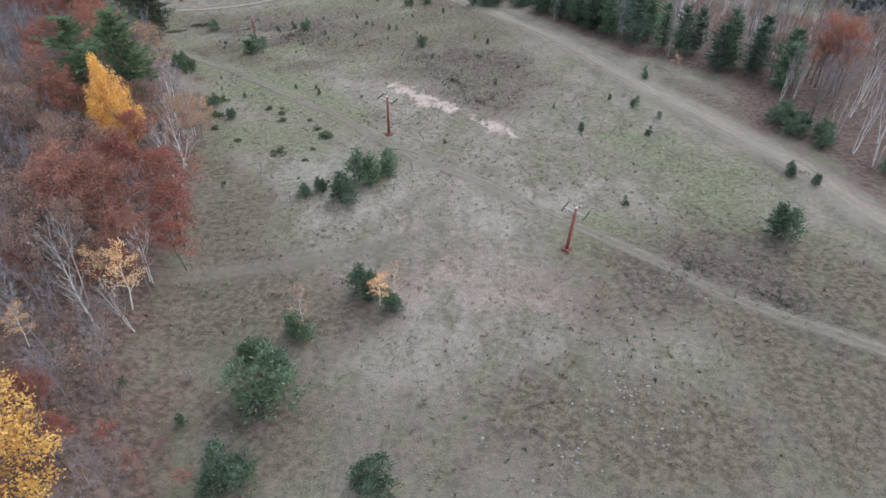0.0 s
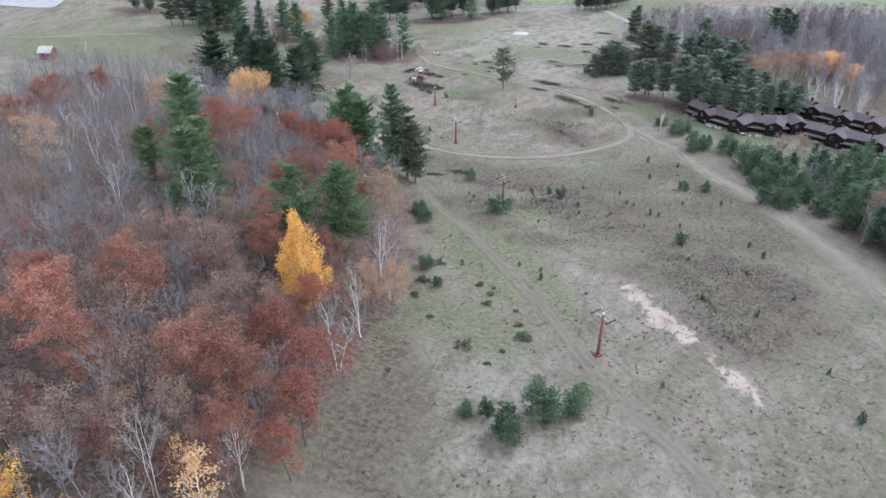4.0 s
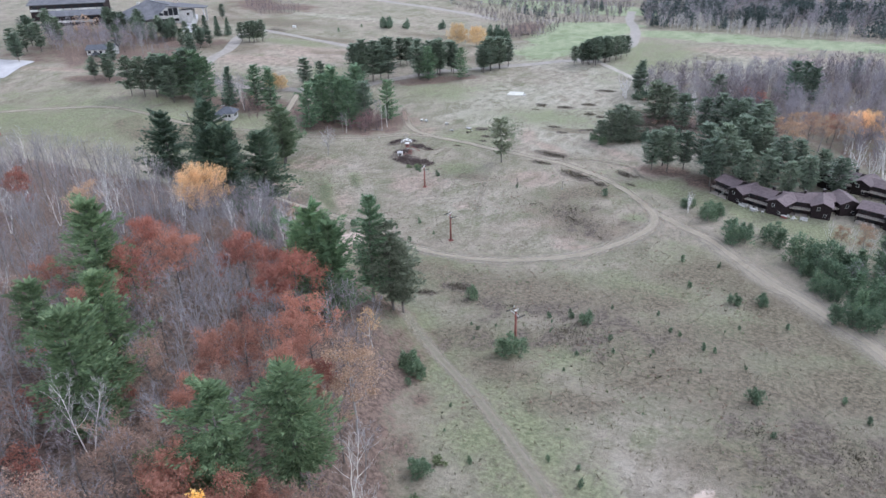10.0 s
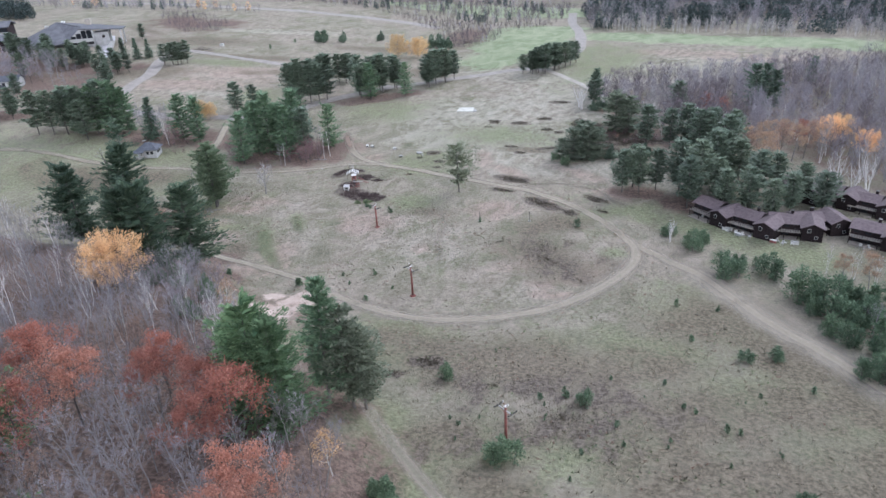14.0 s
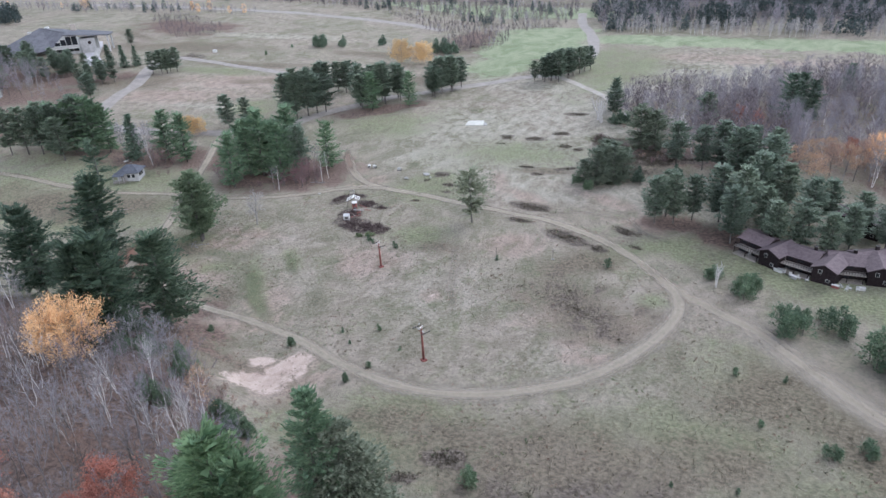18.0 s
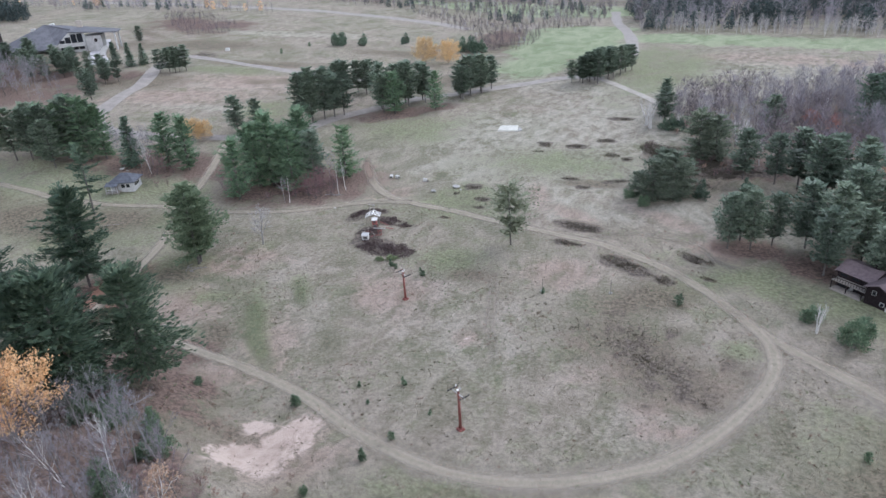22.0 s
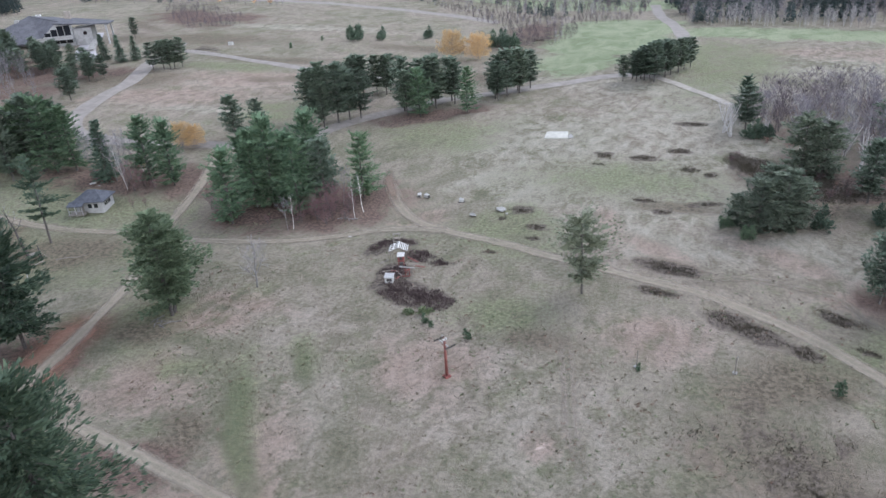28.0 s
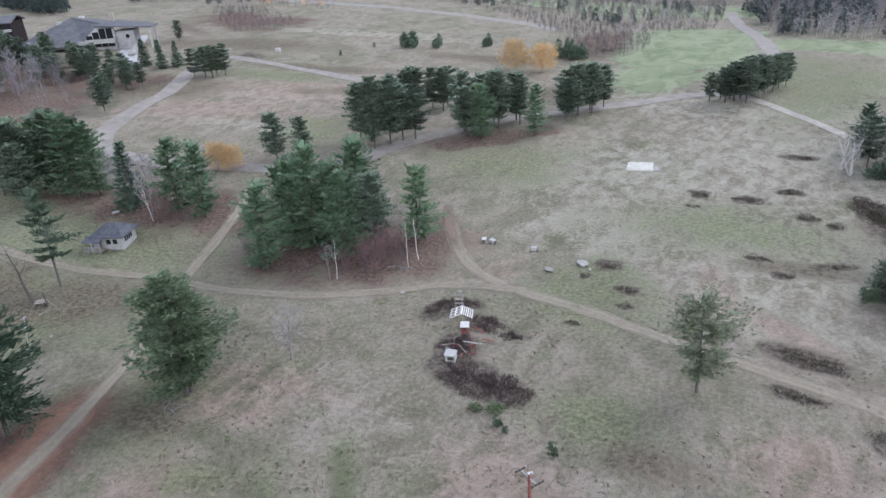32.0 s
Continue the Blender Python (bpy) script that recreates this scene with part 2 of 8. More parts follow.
M["whitetwig"] = mottled("pale_birch_twigs", (0.30, 0.28, 0.28), (0.50, 0.475, 0.465), 2.0)
M["redtwig"] = mottled("reddish_twigs", (0.164, 0.138, 0.150), (0.279, 0.238, 0.257), 2.0)
M["pine"] = foliage("dark_pine_needles", (0.053, 0.089, 0.065), (0.120, 0.170, 0.122), (0.16, 0.20, 0.145), thin_share=0.1)
M["lightpine"] = foliage("green_pine_needles", (0.065, 0.119, 0.072), (0.148, 0.224, 0.132), (0.22, 0.28, 0.17), thin_share=0.1)
M["redpine"] = foliage("dull_pine_needles", (0.073, 0.106, 0.076), (0.160, 0.205, 0.149), (0.20, 0.235, 0.195), thin_share=0.1)
M["woodpine"] = foliage("olive_green_needles", (0.066, 0.112, 0.056), (0.150, 0.215, 0.110), (0.24, 0.29, 0.165), thin_share=0.1)
M["darkpine"] = foliage("deep_green_needles", (0.032, 0.058, 0.040), (0.078, 0.116, 0.076), (0.14, 0.175, 0.11), thin_share=0.1)
M["brightpine"] = foliage("bright_green_needles", (0.060, 0.116, 0.060), (0.145, 0.226, 0.118), (0.24, 0.31, 0.18), thin_share=0.1)
M["olivepine"] = foliage("grey_olive_needles", (0.088, 0.108, 0.072), (0.182, 0.208, 0.148), (0.26, 0.28, 0.21), thin_share=0.1)
M["lonepine"] = foliage("dusty_green_needles", (0.064, 0.096, 0.058), (0.136, 0.184, 0.114), (0.21, 0.25, 0.16), thin_share=0.1)
M["scrub"] = foliage("bush_needles", (0.063, 0.106, 0.067), (0.139, 0.200, 0.126), (0.255, 0.32, 0.205))
M["oak"] = foliage("rust_oak_leaves", (0.270, 0.128, 0.096), (0.390, 0.187, 0.139), (0.47, 0.26, 0.19))
M["redoak"] = foliage("dark_red_leaves", (0.240, 0.098, 0.076), (0.340, 0.142, 0.108), (0.40, 0.19, 0.14))
M["brownleaf"] = foliage("brown_leaves", (0.215, 0.140, 0.112), (0.315, 0.210, 0.168), (0.40, 0.29, 0.23))
M["tan"] = foliage("tan_leaves", (0.33, 0.215, 0.145), (0.44, 0.30, 0.21), (0.52, 0.39, 0.29))
M["gold"] = foliage("golden_leaves", (0.68, 0.385, 0.095), (0.87, 0.54, 0.17), (0.90, 0.63, 0.29))
M["amber"] = foliage("amber_leaves", (0.60, 0.36, 0.17), (0.78, 0.51, 0.28), (0.85, 0.61, 0.40))
M["heath"] = mottled("dark_brush_stems", (0.075, 0.054, 0.054), (0.150, 0.110, 0.108), 1.0)
M["olivebrush"] = foliage("dark_olive_brush", (0.048, 0.044, 0.033), (0.105, 0.094, 0.069), (0.19, 0.15, 0.115))
M["weed"] = foliage("low_green_weeds", (0.100, 0.138, 0.075), (0.185, 0.228, 0.132), (0.25, 0.27, 0.17))
M["straw"] = foliage("dry_grass_blades", (0.17, 0.15, 0.10), (0.31, 0.27, 0.21), (0.42, 0.38, 0.32))
M["redsteel"] = mottled("rusty_red_paint", (0.165, 0.058, 0.050), (0.27, 0.105, 0.088), 3.0, 0.6)
M["redboard"] = mottled("weathered_red_boards", (0.165, 0.055, 0.050), (0.26, 0.095, 0.085), 2.0, 0.7)
M["white"] = mottled("weathered_white_paint", (0.36, 0.352, 0.338), (0.54, 0.53, 0.51), 2.0, 0.6)
M["glaze"] = mottled("white_glaze", (0.52, 0.51, 0.49), (0.68, 0.67, 0.65), 3.0, 0.5)
M["iron"] = mottled("dark_iron", (0.05, 0.045, 0.045), (0.11, 0.10, 0.095), 4.0, 0.55)
M["zinc"] = mottled("dull_zinc", (0.34, 0.34, 0.34), (0.52, 0.51, 0.5), 4.0, 0.45)
M["concrete"] = mottled("pale_concrete", (0.27, 0.26, 0.245), (0.41, 0.40, 0.38), 0.8, 0.9)
M["slab"] = mottled("sun_bleached_concrete", (0.38, 0.368, 0.33), (0.54, 0.525, 0.475), 1.2, 0.9)
M["stone"] = mottled("pale_field_stone", (0.24, 0.225, 0.21), (0.40, 0.385, 0.365), 3.0, 0.9)
M["wood"] = mottled("grey_weathered_wood", (0.20, 0.175, 0.15), (0.34, 0.305, 0.27), 3.0, 0.85)
M["siding"] = mottled("dark_brown_siding", (0.015, 0.011, 0.012), (0.032, 0.024, 0.025), 1.5, 0.9, spec=0.1)
M["shingle"] = mottled("purple_brown_shingles", (0.098, 0.074, 0.080), (0.152, 0.120, 0.126), 1.6, 0.9, 0.5, 0.12)
M["slate"] = mottled("grey_blue_shingles", (0.062, 0.067, 0.082), (0.118, 0.124, 0.146), 1.4, 0.85, 0.4, 0.1)
M["lodgeroof"] = mottled("grey_lodge_roofing", (0.085, 0.086, 0.098), (0.145, 0.143, 0.158), 0.5, 0.8, 0.3, 0.05)
M["render"] = mottled("off_white_render", (0.27, 0.265, 0.26), (0.40, 0.395, 0.39), 0.8, 0.85)
M["clumpneedle"] = foliage("grey_green_needles", (0.081, 0.106, 0.075), (0.167, 0.202, 0.145), (0.22, 0.25, 0.18), thin_share=0.1)
M["fadedleaf"] = foliage("faded_yellow_leaves", (0.48, 0.315, 0.145), (0.60, 0.425, 0.215), (0.62, 0.48, 0.31))
# far needles: distance haze put into the base colour as a bluish tint
M["farpine"] = foliage("haze_tinted_needles", (0.040, 0.060, 0.060), (0.078, 0.104, 0.100), (0.11, 0.135, 0.12))
M["brushtwig"] = mottled("purple_brown_twigs", (0.112, 0.090, 0.098), (0.188, 0.158, 0.171), 2.0)
M["mauvetwig"] = mottled("mauve_red_twigs", (0.170, 0.098, 0.106), (0.285, 0.172, 0.184), 2.0)
# far twigs: cool grey that has the distance haze in its colour
M["fartwig"] = mottled("haze_tinted_twigs", (0.195, 0.180, 0.200), (0.32, 0.298, 0.324), 2.0)
M["glass"] = Nodes("dark_window_glass", 0.08, 0, 0.6).done((0.018, 0.02, 0.024))
M["tyre"] = Nodes("black_rubber", 0.8).done((0.02, 0.02, 0.02))
M["darkcar"] = Nodes("dark_car_paint", 0.25, 0, 0.5).done((0.06, 0.065, 0.075))


# ---------------------------------------------------------------- land
def sp(v, w):
    return w * np.logaddexp(0, np.asarray(v, float) / w)


def land(x, y):
    """Height of the ground: a ski slope that runs out into a valley floor, rising to a knoll in the west."""
    x, y = np.asarray(x, float), np.asarray(y, float)
    rise = 0.15 * sp(-150 - x, 15) * np.clip((y - 170) / 60, 0, 1)
    rise = 22 * (1 - np.exp(-rise / 22))
    fall = 0.06 * sp(y - 440, 20)
    fall = 10 * (1 - np.exp(-fall / 10))
    roll = 0.10 * np.sin(x / 6.3 + 0.7) * np.sin(y / 7.7) + 0.16 * np.sin(x / 15 + y / 19) + 0.06 * np.sin(x / 2.9 - y / 3.7)
    edge = np.interp(y, [20, 40, 72, 102, 128, 140, 150, 158, 168], [-20, -28, -34, -43, -56, -74, -87, -94, -108])
    bank = 6 * (1 - np.exp(-sp(edge + 3 - x, 1.5) / 7)) * np.clip((176 - y) / 20, 0, 1)
    return -19 + 0.14 * sp(183 - y, 12) + rise - fall + bank + roll * np.clip((900 - np.abs(y)) / 300, 0, 1)


def lz(x, y):
    return float(land(x, y))


def mesh(name, verts, faces, mat, smooth=False):
    me = bpy.data.meshes.new(name)
    me.from_pydata(verts.tolist() if isinstance(verts, np.ndarray) else verts, [], faces.tolist() if isinstance(faces, np.ndarray) else faces)
    me.materials.append(mat)
    if smooth:
        me.polygons.foreach_set("use_smooth", [True] * len(me.polygons))
    me.update()
    return me


def inside(px, py, poly):
    r = np.zeros(np.shape(px), bool)
    k = len(poly)
    for i in range(k):
        (x1, y1), (x2, y2) = poly[i], poly[(i + 1) % k]
        hit = ((y1 > py) != (y2 > py)) & (px < (x2 - x1) * (py - y1) / (y2 - y1 + 1e-9) + x1)
        r ^= hit
    return r


def polydist(px, py, poly, closed=True):
    d = np.full(np.shape(px), 1e9)
    k = len(poly)
    for i in range(k if closed else k - 1):
        (x1, y1), (x2, y2) = poly[i], poly[(i + 1) % k]
        ex, ey = x2 - x1, y2 - y1
        t = np.clip(((px - x1) * ex + (py - y1) * ey) / (ex * ex + ey * ey + 1e-9), 0, 1)
        d = np.minimum(d, np.hypot(px - x1 - t * ex, py - y1 - t * ey))
    return d


LEFT_WOOD = [(-18, 16), (-25, 36), (-31, 68), (-37, 89), (-44, 105), (-53.5, 118), (-66, 127), (-76, 136), (-88, 145), (-108, 148), (-135, 156), (-178, 162), (-168, 132), (-128, 98), (-102, 72), (-82, 48), (-52, 22), (-38, 8)]
RIGHT_WOOD = [(21, 150), (34.5, 122), (40, 115), (51, 102), (51, 84), (52, 74), (57, 62), (78, 52), (106, 84), (100, 125), (60, 158), (34, 166)]
NORTH_WOOD = [(-47, 309), (-36, 290), (-19, 268), (9, 268), (27, 238), (60, 232), (90, 300), (58, 378), (-1, 352), (-44, 327)]

PATCHES = {key: [] for key in ("sand", "pale", "bleached", "fallow", "pink", "brown", "green", "lawn", "dark", "litter", "heath", "fallow")}
PATCHES["sand"] += [(-7.5, 104.5, 2.2, 1.6, 0), (-5.2, 101.5, 1.8, 2.6, 20), (-2.5, 97.2, 1.6, 3, 35), (1.2, 93.6, 1.5, 3.2, 35), (4.6, 90, 1.4, 3.2, 35), (8, 86, 0.9, 2.6, 35)]  # the upper slope
PATCHES["sand"] += [(-82.6, 151.5, 3.8, 2.6, 15), (-80.8, 156.5, 2.2, 3.6, -10), (-85.5, 157.2, 2.2, 1.2, 0), (-67.8, 187.3, 0.6, 0.9, 0)]  # the meadow
PATCHES["pale"] += [(8, 62, 9, 6, 30), (-10, 100, 4, 10, 35), (0, 40, 10, 9, 0)]  # the upper slope
PATCHES["pale"] += [(-68, 188, 8, 9, 0), (-40, 172, 7, 4, 20), (-31, 193, 5, 3, 0), (-95, 183, 7, 9, 0), (-82, 196, 8, 12, 20)]  # the meadow
PATCHES["pale"] += [(-57, 211, 6, 5, 0), (-108, 203, 9, 5, 0)]  # the valley floor
PATCHES["fallow"] += [(-192, 300, 26, 34, 20), (-205, 425, 80, 40, 20), (2, 392, 34, 14, -12), (-20, 400, 24, 10, -8)]  # the far fields
PATCHES["bleached"] += [(-14, 70, 6, 10, 30)]  # the upper slope
PATCHES["bleached"] += [(12, 158, 4, 14, 32)]  # the meadow
PATCHES["bleached"] += [(-65, 264, 24, 20, 0), (-35, 240, 18, 10, -30), (-190, 215, 30, 10, 0), (-90, 262, 14, 10, 0), (-60, 240, 14, 6, -20)]  # the valley floor
PATCHES["bleached"] += [(2, 388, 34, 12, -12), (-20, 372, 26, 8, -8), (-60, 345, 40, 14, -10), (-190, 285, 18, 3.5, 15), (-205, 308, 20, 3.5, 20), (-185, 318, 18, 3, 25), (-230, 400, 40, 5, 15), (-160, 360, 16, 5, 20), (-62, 305, 26, 32, 0), (-92, 290, 22, 20, 0)]  # the far fields
PATCHES["pink"] += [(-18.4, 93.6, 1.8, 5, 42), (-22.7, 98.8, 1.8, 5, 42), (12, 46, 8, 4, 0), (-6, 49, 10, 3, 10)]  # the upper slope
PATCHES["pink"] += [(-37, 179, 6, 3, 45), (-47, 183, 5, 3, 40), (-33, 185, 3, 5, 20), (-67.8, 187.3, 2.2, 2.4, 0), (-40, 172.6, 2.4, 1.4, 20), (-59, 210.3, 2.2, 1.6, 0), (-120, 198, 7, 3, 20), (-117, 182, 8, 6, 0), (-97, 178, 4, 8, 37), (-48, 187.5, 1.8, 8, 52), (-37, 172.5, 5, 2, 20), (-108, 171, 5, 3, 30), (-99, 165, 6, 4, 30), (-134, 178, 4, 12, 15), (-80, 153, 7, 6, 0), (-86, 197, 7, 8, 40), (18, 158, 3, 5, 30)]  # the meadow
PATCHES["pink"] += [(-262, 233, 22, 3, 18), (-4, 396, 34, 10, -12), (-30, 402, 16, 8, -8), (-195, 318, 10, 26, -60), (-205, 292, 8, 20, -60)]  # the fields
PATCHES["pink"] += [(-116.5, 204.3, 8, 2.6, -5), (-59, 211, 7, 5, 0), (-70.7, 246, 2.2, 8, 20), (-62, 238, 8, 2, -35), (-41, 238, 10, 2.6, -32), (-33, 227, 6, 3, -30), (-112, 250, 4, 6, 30), (-104, 241, 5, 3, 30)]  # the valley floor
PATCHES["brown"] += [(53, 66, 3, 12, 15), (52, 52, 4, 8, 15), (-22, 56, 5, 14, 12), (-18, 44, 6, 8, 0), (-29, 72, 3, 8, 12), (7, 104, 6, 10, 25), (9, 97, 5, 6, 0), (25, 46, 3, 11, 15), (-25, 34, 6, 9, 20), (-16, 31, 8, 5, 0), (28, 38, 5, 14, 20), (36, 34, 6, 8, 0), (-24, 44, 5, 12, 15), (43, 92, 3, 14, 25), (8, 110, 10, 9, 0), (-3, 112, 8, 5, 20)]  # the upper slope
PATCHES["brown"] += [(-35, 120, 5, 4, 0), (-23, 116, 6, 3, 20), (-31, 132, 9, 4, 25), (-42, 127, 5, 4, 30), (4, 117, 11, 7, 20), (-106, 174, 3, 3, 0), (-42, 188.5, 7.5, 15, 50), (-128, 192, 6, 3, 20), (-92, 152, 7, 5, 20), (-96, 160, 6, 3, 0), (-107, 177.5, 3.5, 2.5, 0)]  # the meadow
PATCHES["brown"] += [(22, 50, 12, 7, 30), (35, 47, 8, 9, 0), (-12, 168, 12, 8, 40), (1, 158, 7, 11, 30), (-45, 205, 9, 5, 30), (-160, 208, 13, 7, 20), (-180, 205, 16, 7, 0), (-38, 146, 22, 8, 10), (-12, 128, 12, 8, 0), (-28, 150, 18, 6, 12), (-52, 148, 12, 5, 0), (0, 146, 12, 8, 20), (-14, 140, 17, 8, 20), (6, 134, 10, 9, 0)]  # the meadow below the second tower
PATCHES["brown"] += [(-60, 256.5, 9, 2.2, 4), (-37, 264, 7, 11, 20), (-58, 232, 5, 1.8, -15), (-72.4, 207, 5, 2.5, 0)]  # the valley floor
PATCHES["brown"] += [(-294, 377, 18, 4, -28), (-258, 356, 16, 3, -28), (-288, 400, 26, 14, -30), (-130, 418, 16, 18, 0), (-160, 390, 22, 6, 20), (-235, 300, 18, 10, 20), (-250, 362, 30, 10, 20), (-205, 345, 22, 4, 20), (-300, 300, 30, 20, 0), (-175, 330, 20, 4, 25), (-130, 350, 12, 8, 0)]  # the far fields
PATCHES["green"] += [(31.5, 67, 3, 9, 28), (27.5, 79, 2.2, 6, 30), (30, 72, 5, 11, 35), (25, 79, 3, 6, 20), (32, 43, 7, 3.5, -20), (-22, 97, 6, 12, 40), (-30, 106, 8, 7, 0), (-27, 83, 5, 6, 30), (-12.5, 91, 2.5, 3, 0), (31, 60, 4, 6, 20)]  # the upper slope
PATCHES["green"] += [(-30, 128, 16, 7, 20), (-4, 150, 12, 7, 20), (-62, 144, 12, 7, 0), (-12, 168, 8, 12, 40), (5, 104, 4, 6, 25), (10, 109, 4, 4, 0), (-33, 79, 4, 9, 20), (-20, 84, 4, 8, 35), (16, 57, 5, 4, 30)]  # the upper slope
PATCHES["green"] += [(-22, 156, 16, 6, 15), (-58, 152, 10, 4, 0), (6, 140, 10, 10, 20), (-41, 187, 2.0, 5, 50), (-29.8, 194, 3, 2, 0), (-103, 183, 1.7, 12, 36), (-101.5, 195, 1.8, 5, 40), (-114, 188, 4, 2.5, 20), (-130, 195, 5, 10, 30), (-32, 116, 5, 7, 40), (-2.5, 113, 5, 5, 0), (-44, 118, 4, 9, 40), (-52, 126, 5, 10, 40)]  # the meadow
PATCHES["green"] += [(-158, 203, 14, 7, 20), (-172, 210, 12, 6, 0), (-148, 212, 6, 5, 0), (-7, 206, 8, 3, -25), (5, 203, 10, 3, 0), (-22, 213, 6, 2, -35), (-87, 234, 8, 5, 0), (-87.5, 245.5, 6, 4, 0), (-80, 212, 7, 5, 0), (-88, 240, 9, 5, 0), (-180, 222, 30, 14, 0), (-205, 205, 35, 18, 0), (-14, 212, 26, 6, -20), (4, 202, 12, 5, -15), (-35, 214, 9, 4, 40), (-70, 268, 18, 10, 0), (-23.5, 220.5, 4, 3, 20)]  # the valley floor
PATCHES["green"] += [(-225, 195, 40, 11, 8), (-62, 385, 10, 26, 0), (-215, 328, 18, 5, 20), (-172, 292, 8, 12, 0), (-120, 292, 14, 14, 0)]  # the far fields
PATCHES["lawn"] += [(-103, 381, 11, 15, 10), (-100, 412, 17, 18, 0), (-100, 448, 20, 26, 6), (-98, 476, 22, 10, 0), (-55, 447, 14, 11, -8), (-20, 440, 26, 12, -9), (30, 432, 40, 11, -9), (90, 418, 50, 11, -8), (-120, 560, 60, 22, 0), (-180, 548, 40, 10, 0)]  # the far fields
PATCHES["green"] += [(-52, 375, 14, 36, -12), (-58, 405, 10, 16, 0)]  # the grass beside the road
PATCHES["dark"] += [(-106.8, 228.2, 1.6, 2.6, -20), (-103.9, 230.4, 2.4, 1.0, 0), (-98.8, 226.2, 2.6, 1.9, -15), (-94.4, 224.5, 1.7, 1.0, 0), (-96.2, 214.4, 4.4, 2.5, -8), (-91.4, 213.6, 3.0, 2.4, -10), (-100.2, 220.4, 2.6, 2.4, 0)]  # the lift station
PATCHES["dark"] += [(-49.6, 284, 2.4, 6, 20), (-44.5, 274, 3.2, 7, 25), (-54.8, 138.2, 2, 1.2, 20), (-50.8, 143.4, 2.2, 1.6, 0), (-57.3, 135.3, 1.6, 1.2, 0), (-58.5, 231.5, 4.6, 1.5, -15), (-87.1, 248.3, 2.1, 0.9, 0), (-89.7, 244.1, 1.0, 0.8, 0), (-82.8, 241.5, 1.8, 0.9, -20), (-82.1, 237.1, 1.2, 0.7, 0), (-87.8, 230.2, 1.1, 0.6, 0), (-32.6, 267, 4, 2.2, 0), (-27.5, 270.3, 4.5, 2.6, 0), (-34.5, 275, 3.5, 3, 0), (-59.4, 223.4, 3.2, 0.9, -14), (-48, 217, 4.8, 1.8, -30), (-41.3, 213, 2, 1.2, -30), (-36.5, 222.5, 3.5, 1.6, -35)]  # the brush by the tracks
PATCHES["dark"] += [(-36, 272, 7, 4.5, 0), (-46, 281, 4.5, 5, 10), (-66.2, 258.2, 2.4, 0.9, 0), (-55, 259.2, 2.6, 0.9, 10), (-62, 253.8, 1.5, 0.7, 0), (-62, 289, 2.4, 1.8, 0), (-69.4, 283, 2.6, 1.4, 0), (-58.9, 277, 2.2, 1.8, 0), (-54.7, 274.5, 1.6, 1, 0), (-77.5, 283, 1.8, 1.6, 0), (-78, 277, 2, 0.8, 0), (-60, 310, 3, 1.2, 0), (-40, 262, 4, 6, 25), (-34.2, 215.5, 1.6, 0.8, -20)]  # the brush by the tracks
PATCHES["brown"] += [(-14, 29, 6, 7, 0), (-12, 44, 5, 5, 0), (12, 30, 14, 6, 0), (30, 30, 10, 8, 0)]  # the upper slope
PATCHES["litter"] += [(-24, 26, 5, 9, 0), (50, 92, 5, 20, 0), (-55, 106, 10, 24, 24)]  # the upper slope
PATCHES["litter"] += [(-102, 159, 6, 5, 30), (-98, 151, 8, 6, 30), (-108, 168, 5, 4, 0), (-136, 181, 7, 7, 20), (-112, 158, 10, 8, 0)]  # the meadow
PATCHES["litter"] += [(-38, 278, 9, 9, 0), (-28, 272, 7, 6, 0), (-127, 240, 14, 8, 25), (-119, 247, 7, 7, 0), (-135, 233, 7, 7, 0), (-28, 230, 5, 4, 0), (-16, 224, 6, 5, 0), (-175, 236, 16, 6, 10), (-160, 243, 10, 7, 0)]  # the valley floor
PATCHES["litter"] += [(-288, 402, 22, 12, -30), (-268, 410, 12, 10, -30), (-130, 440, 11, 26, 8), (-268, 264, 26, 20, 25), (-292, 284, 24, 16, 25), (-232, 234, 10, 5, 20), (-265, 295, 24, 10, 25), (-130, 305, 14, 5, 40)]  # the far fields
PATCHES["heath"] += [(-3, 119, 6, 5, 0), (7, 118, 9, 9, 0), (8, 98, 5, 6, 0), (2, 106, 9, 12, 25), (6, 96, 6, 5, 0), (44, 70, 2.5, 5, 30), (31, 44, 3.5, 9, 30), (24, 50, 8, 5, 40)]  # the upper slope
PATCHES["heath"] += [(-42, 188, 7.0, 14, 50), (-53, 194.5, 6, 2.6, 20), (-44, 194, 6, 5, 20), (-34, 179.5, 1.4, 6, 45), (-30, 135, 14, 9, 30), (-40, 140, 9, 4, 0)]  # the meadow
PATCHES["heath"] += [(-36, 274, 9, 7, 0), (-50, 285, 3, 6, 15), (-38, 267, 6, 10, 20), (-58, 231, 4, 1.6, -10)]  # the valley floor
PATCHES["heath"] += [(-235, 345, 10, 6, 0), (-128, 420, 14, 16, 0)]  # the far fields


def axis(stops):
    """Coordinates with a spacing of their own in each stretch."""
    out = [stops[0][0]]
    for (a, _), (b, step) in zip(stops, stops[1:]):
        k = max(1, round((b - a) / step))
        out += [a + (b - a) * i / k for i in range(1, k + 1)]
    return np.array(out)


